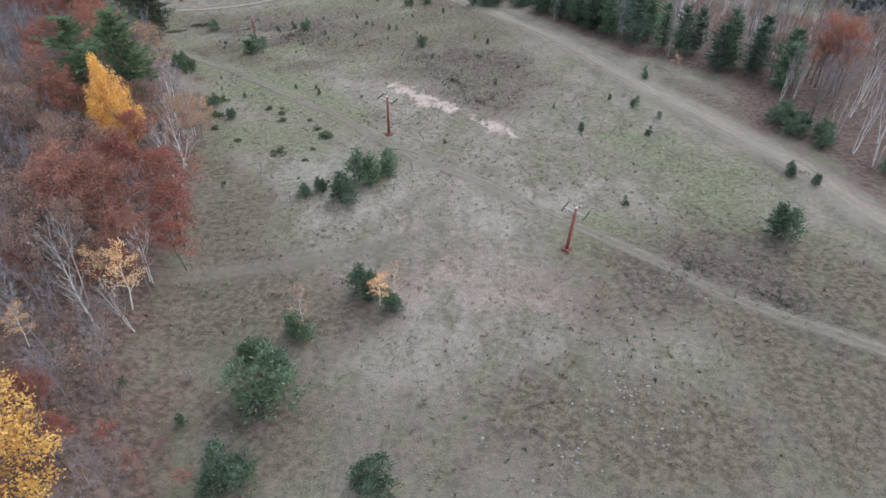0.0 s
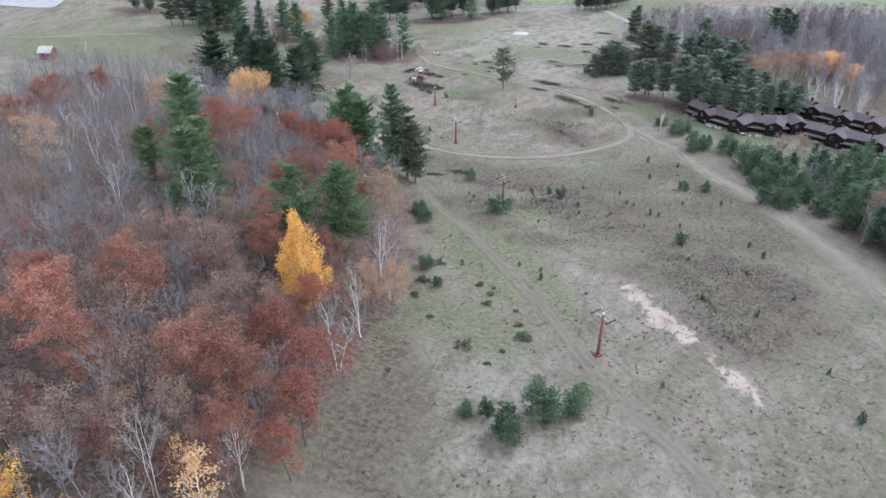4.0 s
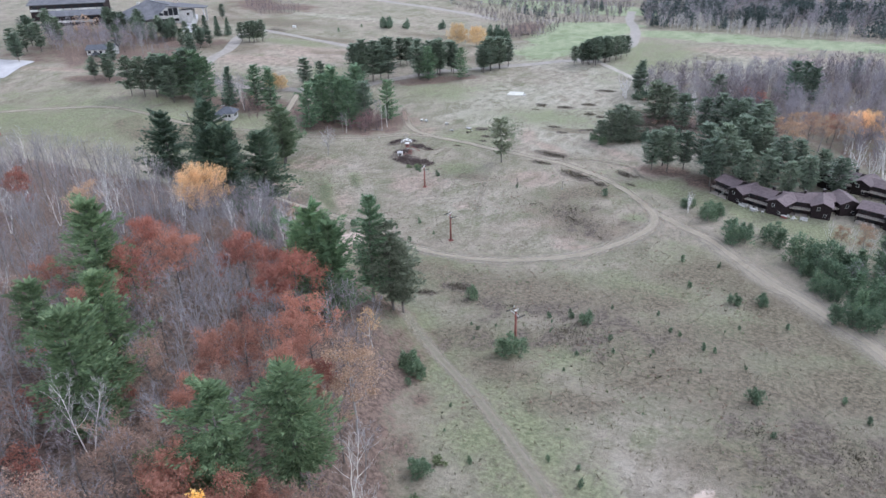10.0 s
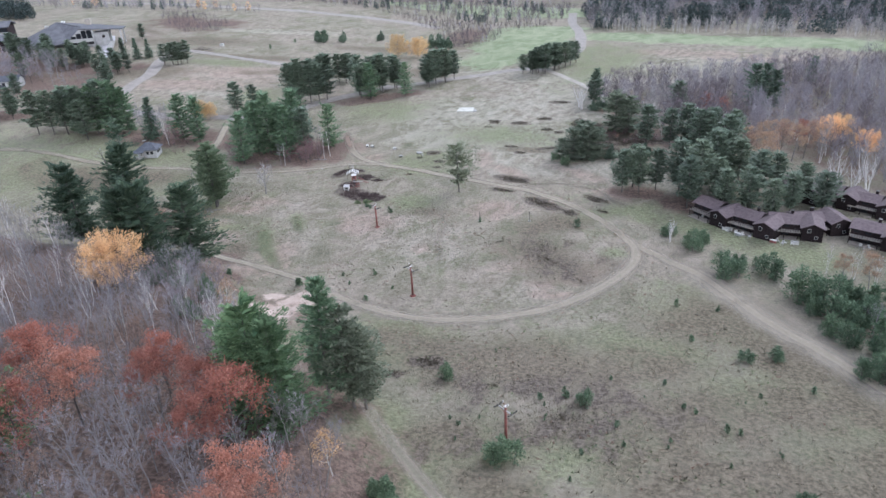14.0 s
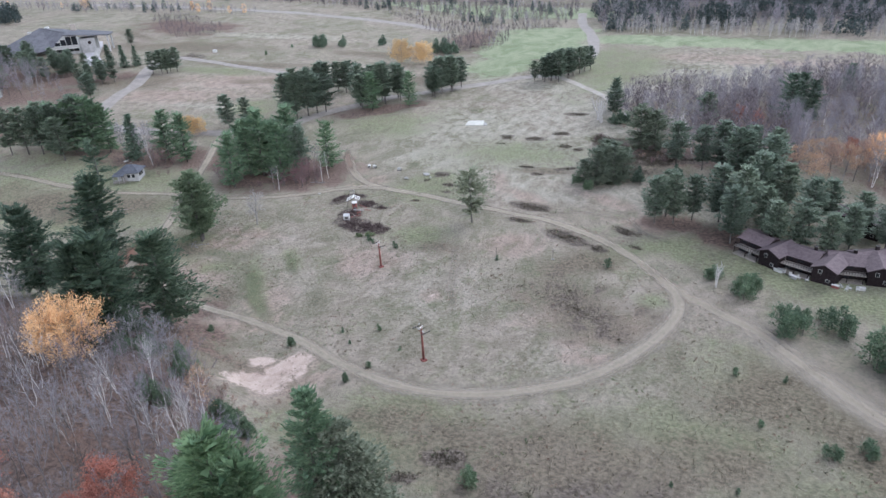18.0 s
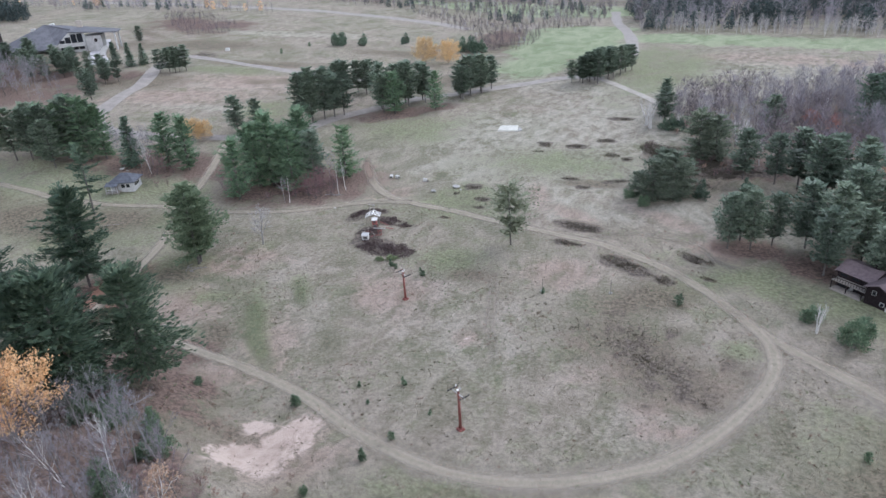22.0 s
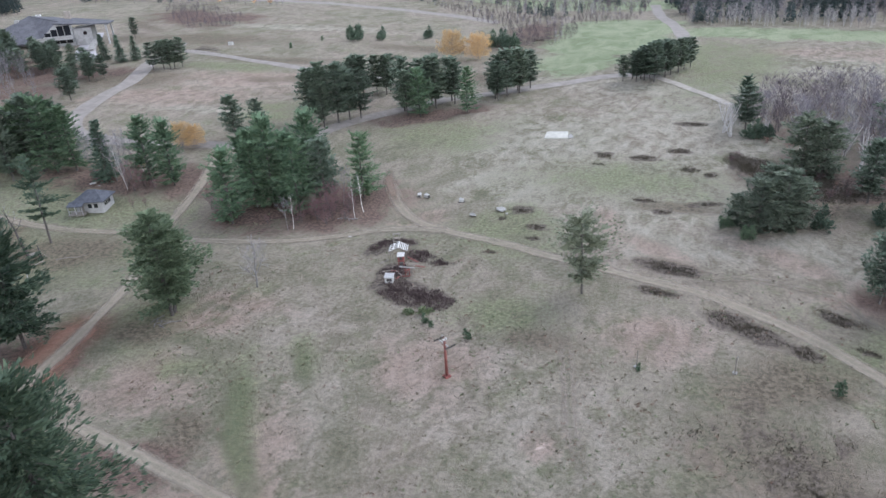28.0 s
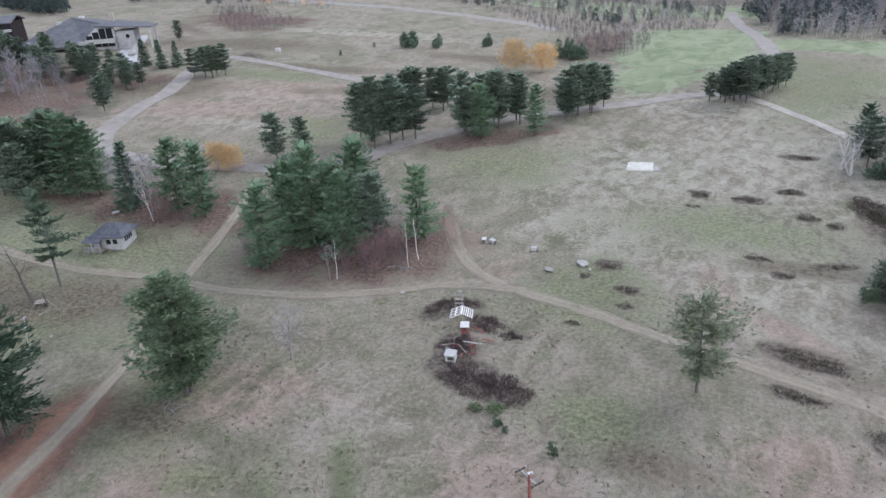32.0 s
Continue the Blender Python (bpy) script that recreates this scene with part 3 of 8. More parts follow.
def build_ground():
    xs = axis([(-4200, 0), (-1200, 600), (-500, 90), (-330, 12), (-160, 3), (60, 1.35), (120, 2.6), (300, 15), (1000, 90), (4200, 600)])
    ys = axis([(-1500, 0), (-300, 300), (-20, 28), (18, 3), (245, 1.35), (420, 2.2), (620, 6), (1200, 45), (4600, 600)])
    X, Y = np.meshgrid(xs, ys)
    V = np.stack([X.ravel(), Y.ravel(), land(X, Y).ravel()], 1)
    w, hgt = len(xs), len(ys)
    i = (np.arange(hgt - 1)[:, None] * w + np.arange(w - 1)[None, :]).ravel()
    Fq = np.stack([i, i + 1, i + 1 + w, i + w], 1)
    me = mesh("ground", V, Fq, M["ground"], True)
    wob = 0.22 * np.sin(X / 3.1 + 1.7 * np.sin(Y / 4.3)) + 0.18 * np.sin(Y / 2.3 + 1.9 * np.sin(X / 3.7)) + 0.15 * np.sin((X + Y) / 7.0)
    for key in ("sand", "pale", "bleached", "pink", "green", "brown", "lawn", "litter", "dark"):
        a = np.zeros(X.shape)
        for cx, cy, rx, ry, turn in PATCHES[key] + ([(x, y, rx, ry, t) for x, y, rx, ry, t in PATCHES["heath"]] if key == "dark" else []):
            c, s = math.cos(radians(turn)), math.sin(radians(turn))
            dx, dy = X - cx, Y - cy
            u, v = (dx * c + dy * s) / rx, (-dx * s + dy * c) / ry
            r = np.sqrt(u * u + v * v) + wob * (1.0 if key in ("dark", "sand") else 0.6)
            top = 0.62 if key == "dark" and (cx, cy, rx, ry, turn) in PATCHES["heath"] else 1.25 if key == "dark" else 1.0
            a = np.maximum(a, top * np.clip(1.35 - 0.75 * r, 0, 1))
        if key == "litter":
            for poly, most in ((LEFT_WOOD, 1.0), (RIGHT_WOOD, 1.0), (NORTH_WOOD, 0.45)):
                d = polydist(X, Y, poly)
                a = np.maximum(a, most * np.where(inside(X, Y, poly), 1.0, np.clip(0.7 - d / 5, 0, 1)))
        if key == "brown":
            d = polydist(X, Y, LEFT_WOOD)
            a = np.maximum(a, np.clip(1.1 - d / 7, 0, 1) * np.clip((112 - Y) / 20, 0.25, 1))
        if key == "dark":
            a = np.maximum(a, np.clip((Y - 500) / 60, 0, 0.6))
        at = me.attributes.new(key, "FLOAT", "POINT")
        at.data.foreach_set("value", a.ravel().astype(np.float32))
    return tagged(new("ground", me), "dry late-autumn meadow of straw and green grass", "ground", kind="structure")


build_ground()


def smooth_line(pts, step=1.2):
    P = np.array(pts, float)
    P = np.vstack([2 * P[0] - P[1], P, 2 * P[-1] - P[-2]])
    out = []
    for i in range(1, len(P) - 2):
        p0, p1, p2, p3 = P[i - 1:i + 3]
        k = max(2, int(np.hypot(*(p2 - p1)) / step))
        for t in np.arange(k) / k:
            out.append(0.5 * (2 * p1 + (p2 - p0) * t + (2 * p0 - 5 * p1 + 4 * p2 - p3) * t * t + (3 * p1 - p0 - 3 * p2 + p3) * t ** 3))
    out.append(P[-2])
    return np.array(out)


def ribbon(name, pts, width, mat, label, category, lift=0.06, worn=1.0, fade=0.0, flat=False):
    """A strip that lies on the land along a curve."""
    L = smooth_line(pts)
    T = np.gradient(L, axis=0)
    T /= np.linalg.norm(T, axis=1)[:, None] + 1e-9
    N = np.stack([-T[:, 1], T[:, 0]], 1)
    k = 9
    us = np.linspace(-1, 1, k)
    half = width / 2 * (1 + 0.08 * np.sin(np.arange(len(L)) / 5.0)) * (1 if flat else 1.35)
    P = L[:, None, :] + N[:, None, :] * (us[None, :, None] * half[:, None, None])
    Z = land(P[..., 0], P[..., 1]) + lift
    V = np.concatenate([P, Z[..., None]], 2).reshape(-1, 3)
    i = (np.arange(len(L) - 1)[:, None] * k + np.arange(k - 1)[None, :]).ravel()
    me = mesh(name, V, np.stack([i, i + k, i + k + 1, i + 1], 1), mat, True)
    me.attributes.new("across", "FLOAT", "POINT").data.foreach_set("value", np.tile(us, len(L)).astype(np.float32))
    s = np.linspace(0, 1, len(L))
    w = np.full(len(L), worn)
    if fade:
        w = w * np.clip(np.minimum(s, 1 - s) / fade, 0, 1)
    me.attributes.new("worn", "FLOAT", "POINT").data.foreach_set("value", np.repeat(w, k).astype(np.float32))
    return tagged(new(name, me), label, category, kind="structure")


ribbon("dirt_track", [(54, 44), (47.7, 58), (45.3, 68), (40.5, 83), (33.3, 100), (24, 125.5), (15.6, 143), (11, 152), (3.9, 163), (-3, 172), (-12, 186), (-20, 194), (-24.6, 198), (-29.3, 204), (-38.5, 215), (-51, 223.5), (-62, 227), (-76, 231), (-89, 234.5), (-98.5, 236.6), (-105, 239.5), (-111, 245), (-116, 252.5), (-120, 259)],
       2.7, M["track"], "two-wheel dirt track worn pale through dry grass", "dirt track", worn=0.85, fade=0.02)
ribbon("dirt_track", [(-33, 208.5), (-28.6, 202.8), (-25.8, 197.5), (-25.2, 191), (-27.6, 183), (-32.6, 173.5), (-38.7, 165.7), (-48.2, 159.6), (-56.8, 157.2), (-65.3, 157.8), (-73.7, 160.3), (-81.8, 164.5), (-90.8, 167.7), (-100, 169.8), (-110, 171.3), (-119, 172.5), (-127, 174)],
       2.5, M["track"], "curving dirt track with two pale wheel ruts", "dirt track", 0.075, 0.85, 0.06)
ribbon("dirt_track", [(-128, 168), (-131.7, 177.3), (-135.2, 188.6), (-138.9, 199.3), (-142, 207.6), (-148.6, 221), (-153.3, 234.2), (-159.7, 249), (-166, 262)],
       2.6, M["track"], "dirt track with grassy middle running past the hut", "dirt track", 0.09, 0.9, 0.04)
ribbon("dirt_track", [(-260, 190), (-242, 196), (-228, 204), (-212, 213), (-200, 215.2), (-181, 214.5), (-167, 215.3), (-150.5, 219), (-139.4, 220.3), (-126.5, 224), (-115.7, 230.3), (-108.3, 234.8), (-98, 236.5)],
       2.5, M["track"], "faint dirt track crossing the valley floor", "dirt track", 0.105, 0.75)
ribbon("trodden_swath", [(54, 44), (47.7, 58), (45.3, 68), (40.5, 83), (33.3, 100), (24, 125.5), (15.6, 143), (11, 152), (3.9, 163), (-3, 172), (-12, 186), (-20, 194)], 7.0, M["swath"], "pale trodden grass along the dirt track", "grass verge", 0.045, 0.75, 0.06)
ribbon("trodden_swath", [(-24.8, 197.5), (-25.2, 191), (-27.6, 183), (-32.6, 173.5), (-38.7, 165.7), (-48.2, 159.6), (-56.8, 157.2), (-65.3, 157.8), (-73.7, 160.3)], 4.6, M["swath"], "pale trodden grass along the curving track", "grass verge", 0.045, 0.6, 0.1)
ribbon("old_track", [(-60, 134), (-56, 130.5), (-47, 122), (-34.7, 111), (-25, 101), (-15, 90.5), (-6, 79), (4.6, 69.3), (10.6, 62.2), (19, 54), (26, 46), (36, 38), (48, 30)],
       2.4, M["oldtrack"], "overgrown old track down the slope", "dirt track", 0.06, 0.68, 0.1)
ribbon("old_track", [(-36, 45), (-30, 47.5), (-22, 50), (-14, 52), (-6, 55), (2, 60)], 3.0, M["oldtrack"], "faint trodden path across the slope", "path", 0.06, 0.5, 0.3)
ribbon("old_track", [(-70.6, 211), (-69.9, 207), (-67.8, 199), (-65.5, 190), (-62, 181)], 1.9, M["oldtrack"], "pair of faint wheel ruts in the meadow", "wheel ruts", 0.06, 0.6, 0.3)
ribbon("old_track", [(-58, 226), (-48, 231), (-37, 229), (-33, 223), (-27, 219)], 1.6, M["oldtrack"], "faint side path near the pines", "path", 0.05, 0.5, 0.25)
ribbon("green_strip", [(-110, 191), (-107, 187), (-103.6, 183), (-100.4, 177.7), (-95.5, 173), (-90.5, 168)], 3.4, M["mown"], "green strip of flattened grass", "grass strip", 0.045, 0.55, 0.25)
ribbon("green_strip", [(-104.5, 198), (-103, 195.5), (-100, 191), (-97, 187)], 2.4, M["mown"], "short green strip of grass", "grass strip", 0.045, 0.5, 0.35)
ribbon("green_strip", [(-95, 187), (-91, 183.5), (-88, 180), (-84.5, 174)], 4.4, M["mown"], "faint green strip in the dry meadow", "grass strip", 0.045, 0.22, 0.35)
ribbon("red_track", [(-128, 165), (-131.5, 174), (-134.5, 182), (-136.5, 190), (-137.5, 196)], 9.0, M["redtrack"], "reddish bare soil at the track's edge", "dirt track", 0.05, 1.0, 0.2)
ribbon("red_track", [(-111.5, 245), (-116, 252), (-119.5, 258), (-122, 264)], 2.0, M["softtrack"], "reddish soil where the track enters the trees", "dirt track", 0.10, 0.8, 0.3)
ribbon("road", [(-252, 352), (-243, 331), (-238, 318), (-231.1, 306), (-226.4, 295.8), (-223.2, 283.6), (-218.9, 272.8), (-213.6, 262.6), (-202.6, 255), (-186, 256), (-170, 263), (-158, 269), (-152.5, 279), (-149, 290), (-142, 304), (-133, 318), (-124, 328), (-111.5, 340), (-99.5, 350.5), (-90, 359), (-80, 361.5), (-74, 359)],
       5.0, M["asphalt"], "weathered grey asphalt lane round the meadow", "road", 0.09, flat=True)
ribbon("road", [(-75, 360), (-71.5, 356), (-60.3, 341.5), (-52, 329), (-46, 318)], 2.9, M["gravel"], "narrow pale gravel lane by the meadow", "road", 0.082, flat=True)
ribbon("road", [(-247, 338), (-236, 341), (-212, 340), (-187.5, 339), (-168, 339), (-150, 334), (-131, 321)], 4.2, M["asphalt"], "narrow grey asphalt lane", "road", 0.075, flat=True)
ribbon("road", [(-84, 361), (-74, 385), (-69, 405), (-71, 432), (-77.5, 468), (-87, 506), (-95, 560)], 5.5, M["asphalt"], "grey road leading away between the fields", "road", 0.075, flat=True)
ribbon("road", [(-420, 470), (-327, 472), (-250, 473), (-190, 472), (-158, 462)], 9.0, M["asphalt"], "pale grey strip along the far field", "road", 0.1, flat=True)


# ---------------------------------------------------------------- shapes
def part(name, me, parent, label="", m=None):
    ob = new(name, me)
    ob.parent = parent
    if m is not None:
        ob.matrix_basis = m
    return tagged(ob, label)


def thing(name, x, y, label, category, group="", turn=0.0, z=None):
    ob = new(name)
    ob.empty_display_size = 0.2
    ob.matrix_basis = pose(x, y, lz(x, y) if z is None else z, 0, 0, turn)
    return tagged(ob, label, category, group)


class Geo:
    """Gathers faces of one mesh."""

    def __init__(self):
        self.v, self.f, self.n = [], [], 0

    def add(self, V, Fs):
        self.v.append(np.asarray(V, float))
        self.f += (np.asarray(Fs) + self.n).tolist() if isinstance(Fs, np.ndarray) else [[i + self.n for i in q] for q in Fs]
        self.n += len(V)

    def box(self, c, size, turn=0.0, tilt=0.0, lean=0.0):
        s = np.array(size) / 2
        V = np.array([(a, b, d) for a in (-1, 1) for b in (-1, 1) for d in (-1, 1)]) * s
        R = np.array(Euler((radians(tilt), radians(lean), radians(turn))).to_matrix())
        self.add(V @ R.T + np.array(c), [(0, 1, 3, 2), (4, 6, 7, 5), (0, 4, 5, 1), (2, 3, 7, 6), (0, 2, 6, 4), (1, 5, 7, 3)])
        return self

    def tube(self, P, R, sides=6):
        P = np.asarray(P, float)
        k = len(P)
        rings = []
        for i in range(k):
            d = P[min(i + 1, k - 1)] - P[max(i - 1, 0)]
            d /= np.linalg.norm(d) + 1e-9
            a = np.cross(d, (0, 0, 1) if abs(d[2]) < 0.9 else (1, 0, 0))
            a /= np.linalg.norm(a)
            b = np.cross(d, a)
            t = np.arange(sides) / sides * 2 * np.pi
            rings.append(P[i] + R[i] * (np.cos(t)[:, None] * a + np.sin(t)[:, None] * b))
        F_ = [(i * sides + j, i * sides + (j + 1) % sides, (i + 1) * sides + (j + 1) % sides, (i + 1) * sides + j) for i in range(k - 1) for j in range(sides)]
        F_ += [tuple(range(sides))[::-1], tuple((k - 1) * sides + j for j in range(sides))]
        self.add(np.vstack(rings), F_)
        return self

    def poly(self, pts, thick):
        """A slab over a polygon of 3D corners, thickened downwards."""
        P = np.array(pts, float)
        k = len(P)
        self.add(np.vstack([P, P - (0, 0, thick)]), [tuple(range(k)), tuple(range(2 * k - 1, k - 1, -1))] + [(i, i + k, (i + 1) % k + k, (i + 1) % k) for i in range(k)])
        return self

    def mesh(self, name, mat, smooth=False):
        return mesh(name, np.vstack(self.v), self.f, mat, smooth)


def frames_of(D):
    D = D / (np.linalg.norm(D, axis=1)[:, None] + 1e-9)
    up = np.where(np.abs(D[:, 2:3]) < 0.9, np.array([[0, 0, 1.0]]), np.array([[1.0, 0, 0]]))
    A = np.cross(D, up)
    A /= np.linalg.norm(A, axis=1)[:, None] + 1e-9
    return D, A, np.cross(D, A)


def spikes(P0, P1, r):
    """Thin twigs: three-sided, ending in a point."""
    n = len(P0)
    _, A, B = frames_of(P1 - P0)
    r = np.broadcast_to(np.asarray(r, float), (n,))[:, None]
    V = np.stack([P0 + A * r, P0 - A * r * 0.5 + B * r * 0.87, P0 - A * r * 0.5 - B * r * 0.87, P1], 1).reshape(-1, 3)
    i = np.arange(n)[:, None] * 4
    Fs = np.concatenate([i + [0, 1, 3], i + [1, 2, 3], i + [2, 0, 3]], 0)
    return V, Fs


def blades(P0, P1, r, rng):
    """The finest twigs: slim tapering slivers."""
    n = len(P0)
    _, A, B = frames_of(P1 - P0)
    a = rng.uniform(0, np.pi, n)[:, None]
    S = (A * np.cos(a) + B * np.sin(a)) * np.broadcast_to(np.asarray(r, float), (n,))[:, None]
    V = np.stack([P0 - S, P0 + S, P1], 1).reshape(-1, 3)
    return V, np.arange(n)[:, None] * 3 + np.array([[0, 1, 2]])


def limbs(P0, P1, r0, r1, sides=4):
    n = len(P0)
    _, A, B = frames_of(P1 - P0)
    t = np.arange(sides) / sides * 2 * np.pi
    ring = np.cos(t)[None, :, None] * A[:, None, :] + np.sin(t)[None, :, None] * B[:, None, :]
    r0 = np.broadcast_to(np.asarray(r0, float), (n,))[:, None, None]
    r1 = np.broadcast_to(np.asarray(r1, float), (n,))[:, None, None]
    V = np.concatenate([P0[:, None, :] + ring * r0, P1[:, None, :] + ring * r1], 1).reshape(-1, 3)
    i = np.arange(n)[:, None] * 2 * sides
    Fs = np.concatenate([i + [j, (j + 1) % sides, sides + (j + 1) % sides, sides + j] for j in range(sides)], 0)
    return V, Fs


def leaves(C, D, length, width, rng, flat=0.0):
    """Small folded leaf sprays at C, pointing along D; flat: how far they lie level, as on boughs."""
    n = len(C)
    D = D + rng.normal(0, 0.45 - 0.2 * flat, (n, 3))
    D, A, B = frames_of(D)
    a = rng.uniform(0, 2 * np.pi, n)[:, None] * (1 - flat) + rng.normal(0, 0.35, n)[:, None] * flat
    S = A * np.cos(a) + B * np.sin(a)
    U = np.cross(D, S)
    l = (length * rng.uniform(0.6, 1.35, n))[:, None]
    w = (width * rng.uniform(0.6, 1.35, n))[:, None]
    V = np.stack([C - D * l * 0.4, C + S * w * 0.5 + U * w * 0.18, C + D * l * 0.6, C - S * w * 0.5 + U * w * 0.18], 1).reshape(-1, 3)
    i = np.arange(n)[:, None] * 4
    return V, i + np.array([[0, 1, 2, 3]])


def sprays(C, D, length, width, rng, flat=0.0):
    """Slim needle sprays: one narrow pointed blade each, along D."""
    n = len(C)
    D = D / np.linalg.norm(D, axis=1)[:, None]
    N = np.array([0, 0, 1.0]) * flat + rng.normal(0, 1, (n, 3)) * (1 - flat * 0.75)
    S = np.cross(D, N)
    S /= np.linalg.norm(S, axis=1)[:, None] + 1e-9
    k = rng.uniform(0.7, 1.3, n)[:, None]
    V = np.stack([C - D * length * 0.3 * k - S * width * 0.25, C + D * length * 0.15 * k + S * width * 0.5, C + D * length * 0.7 * k - S * width * 0.1], 1).reshape(-1, 3)
    i = np.arange(n) * 3
    return V, np.stack([i, i + 1, i + 2], 1)


def unit(rng, n):
    v = rng.normal(0, 1, (n, 3))
    return v / np.linalg.norm(v, axis=1)[:, None]


# ---------------------------------------------------------------- kinds of tree
def deciduous(seed, H, spread=0.30, low=0.35, n_limb=11, n_sub=5, n_twig=4, stems=1, lean=0.06, up=0.8, girth=1.0):
    """The wood of a broad-leaved tree: trunk and limbs, twigs, and the places and ways of its twig ends."""
    rng = np.random.default_rng(seed)
    wood, P0s, P1s, rs = Geo(), [], [], []
    sub0, sub1, subr = [], [], []
    tips, ways = [], []
    for s in range(stems):
        base = np.array([rng.normal(0, 0.02 * H), rng.normal(0, 0.02 * H), -0.3]) if s else np.array([0, 0, -0.3])
        d = np.array([rng.normal(0, lean) + (0.10 * math.cos(2.4 * s) if stems > 1 else 0), rng.normal(0, lean) + (0.10 * math.sin(2.4 * s) if stems > 1 else 0), 1.0])
        hs = H * (1 if s == 0 else rng.uniform(0.75, 0.97))
        ts = np.linspace(0, 1, 6)
        path = base + np.outer(ts, d * (hs * 0.9)) + np.vstack([np.zeros(3), np.cumsum(rng.normal(0, 0.012 * H, (5, 3)) * (1, 1, 0.2), 0)])
        r0 = (0.011 * H + 0.03) * (0.8 if stems > 1 else 1) * girth
        rad = r0 * (1 - 0.85 * ts)
        wood.tube(path, rad, 5)
        for k in range(n_limb):
            t = low + (0.97 - low) * (k + rng.uniform(0, 0.9)) / n_limb
            p = np.array([np.interp(t, ts, path[:, j]) for j in range(3)])
            a = 2.4 * k + rng.uniform(-0.5, 0.5) + s
            ln = H * spread * (1.15 - 0.75 * max(0, (t - low) / (1 - low)) ** 1.3) * rng.uniform(0.7, 1.2)
            w = np.array([math.cos(a), math.sin(a), up * rng.uniform(0.6, 1.5)])
            w /= np.linalg.norm(w)
            q = p + w * ln * 0.55
            e = q + (w + np.array([0, 0, 0.35])) * ln * 0.5
            rr = r0 * (1 - 0.85 * t) * 0.62
            wood.tube([p, q, e], [rr, rr * 0.6, rr * 0.2], 3)
            for j in range(n_sub):
                u = rng.uniform(0.25, 1.0)
                b = p + (q - p) * u / 0.55 if u < 0.55 else q + (e - q) * (u - 0.55) / 0.45
                sd = w + rng.normal(0, 0.5, 3) + np.array([0, 0, 0.25 * up])
                sd /= np.linalg.norm(sd)
                sl = ln * rng.uniform(0.28, 0.55)
                sub0.append(b), sub1.append(b + sd * sl), subr.append(rr * 0.2 + 0.004)
                for i in range(n_twig):
                    v = rng.uniform(0.2, 1.0)
                    c = b + sd * sl * v
                    td = sd + rng.normal(0, 0.5, 3) + np.array([0, 0, 0.2 * up])
                    td /= np.linalg.norm(td)
                    tl = sl * rng.uniform(0.35, 0.8)
                    P0s.append(c), P1s.append(c + td * tl), rs.append(0.005 + 0.0005 * H)
                    tips.append(c + td * tl * rng.uniform(0.3, 1.0)), ways.append(td)
    twigs = Geo()
    twigs.add(*spikes(np.array(sub0), np.array(sub1), np.array(subr)))
    twigs.add(*blades(np.array(P0s), np.array(P1s), np.array(rs), rng))
    return wood, twigs, np.array(tips), np.array(ways), rng


def bare_tree(seed, H, bark, twig, **kw):
    wood, twigs, _, _, _ = deciduous(seed, H, **kw)
    return [("trunk", wood.mesh("trunk", M[bark]), ""), ("crown", twigs.mesh("crown", M[twig]), "")]


def leafy_tree(seed, H, bark, leaf, per=2.4, size=0.42, jitter=0.35, **kw):
    """A hardwood in leaf: small leaves gathered in sprays round its twig ends, with gaps between the limbs."""
    wood, twigs, T, W, rng = deciduous(seed, H, **kw)
    wood.add(np.vstack(twigs.v), [q for q in twigs.f])
    n = int(len(T) * per)
    full = rng.gamma(1.6, 1.0, len(T))
    pick = rng.choice(len(T), n, p=full / full.sum())
    C = T[pick] + rng.normal(0, 1, (n, 3)) * jitter * (1, 1, 0.6) * rng.uniform(0.5, 1.2, (n, 1))
    g = Geo()
    g.add(*sprays(C, W[pick] * 0.5 + unit(rng, n) * 0.8, size * 1.35, size * 1.25, rng, 0.35))
    return [("trunk", wood.mesh("trunk", M[bark]), ""), ("crown", g.mesh("crown", M[leaf]), "")]


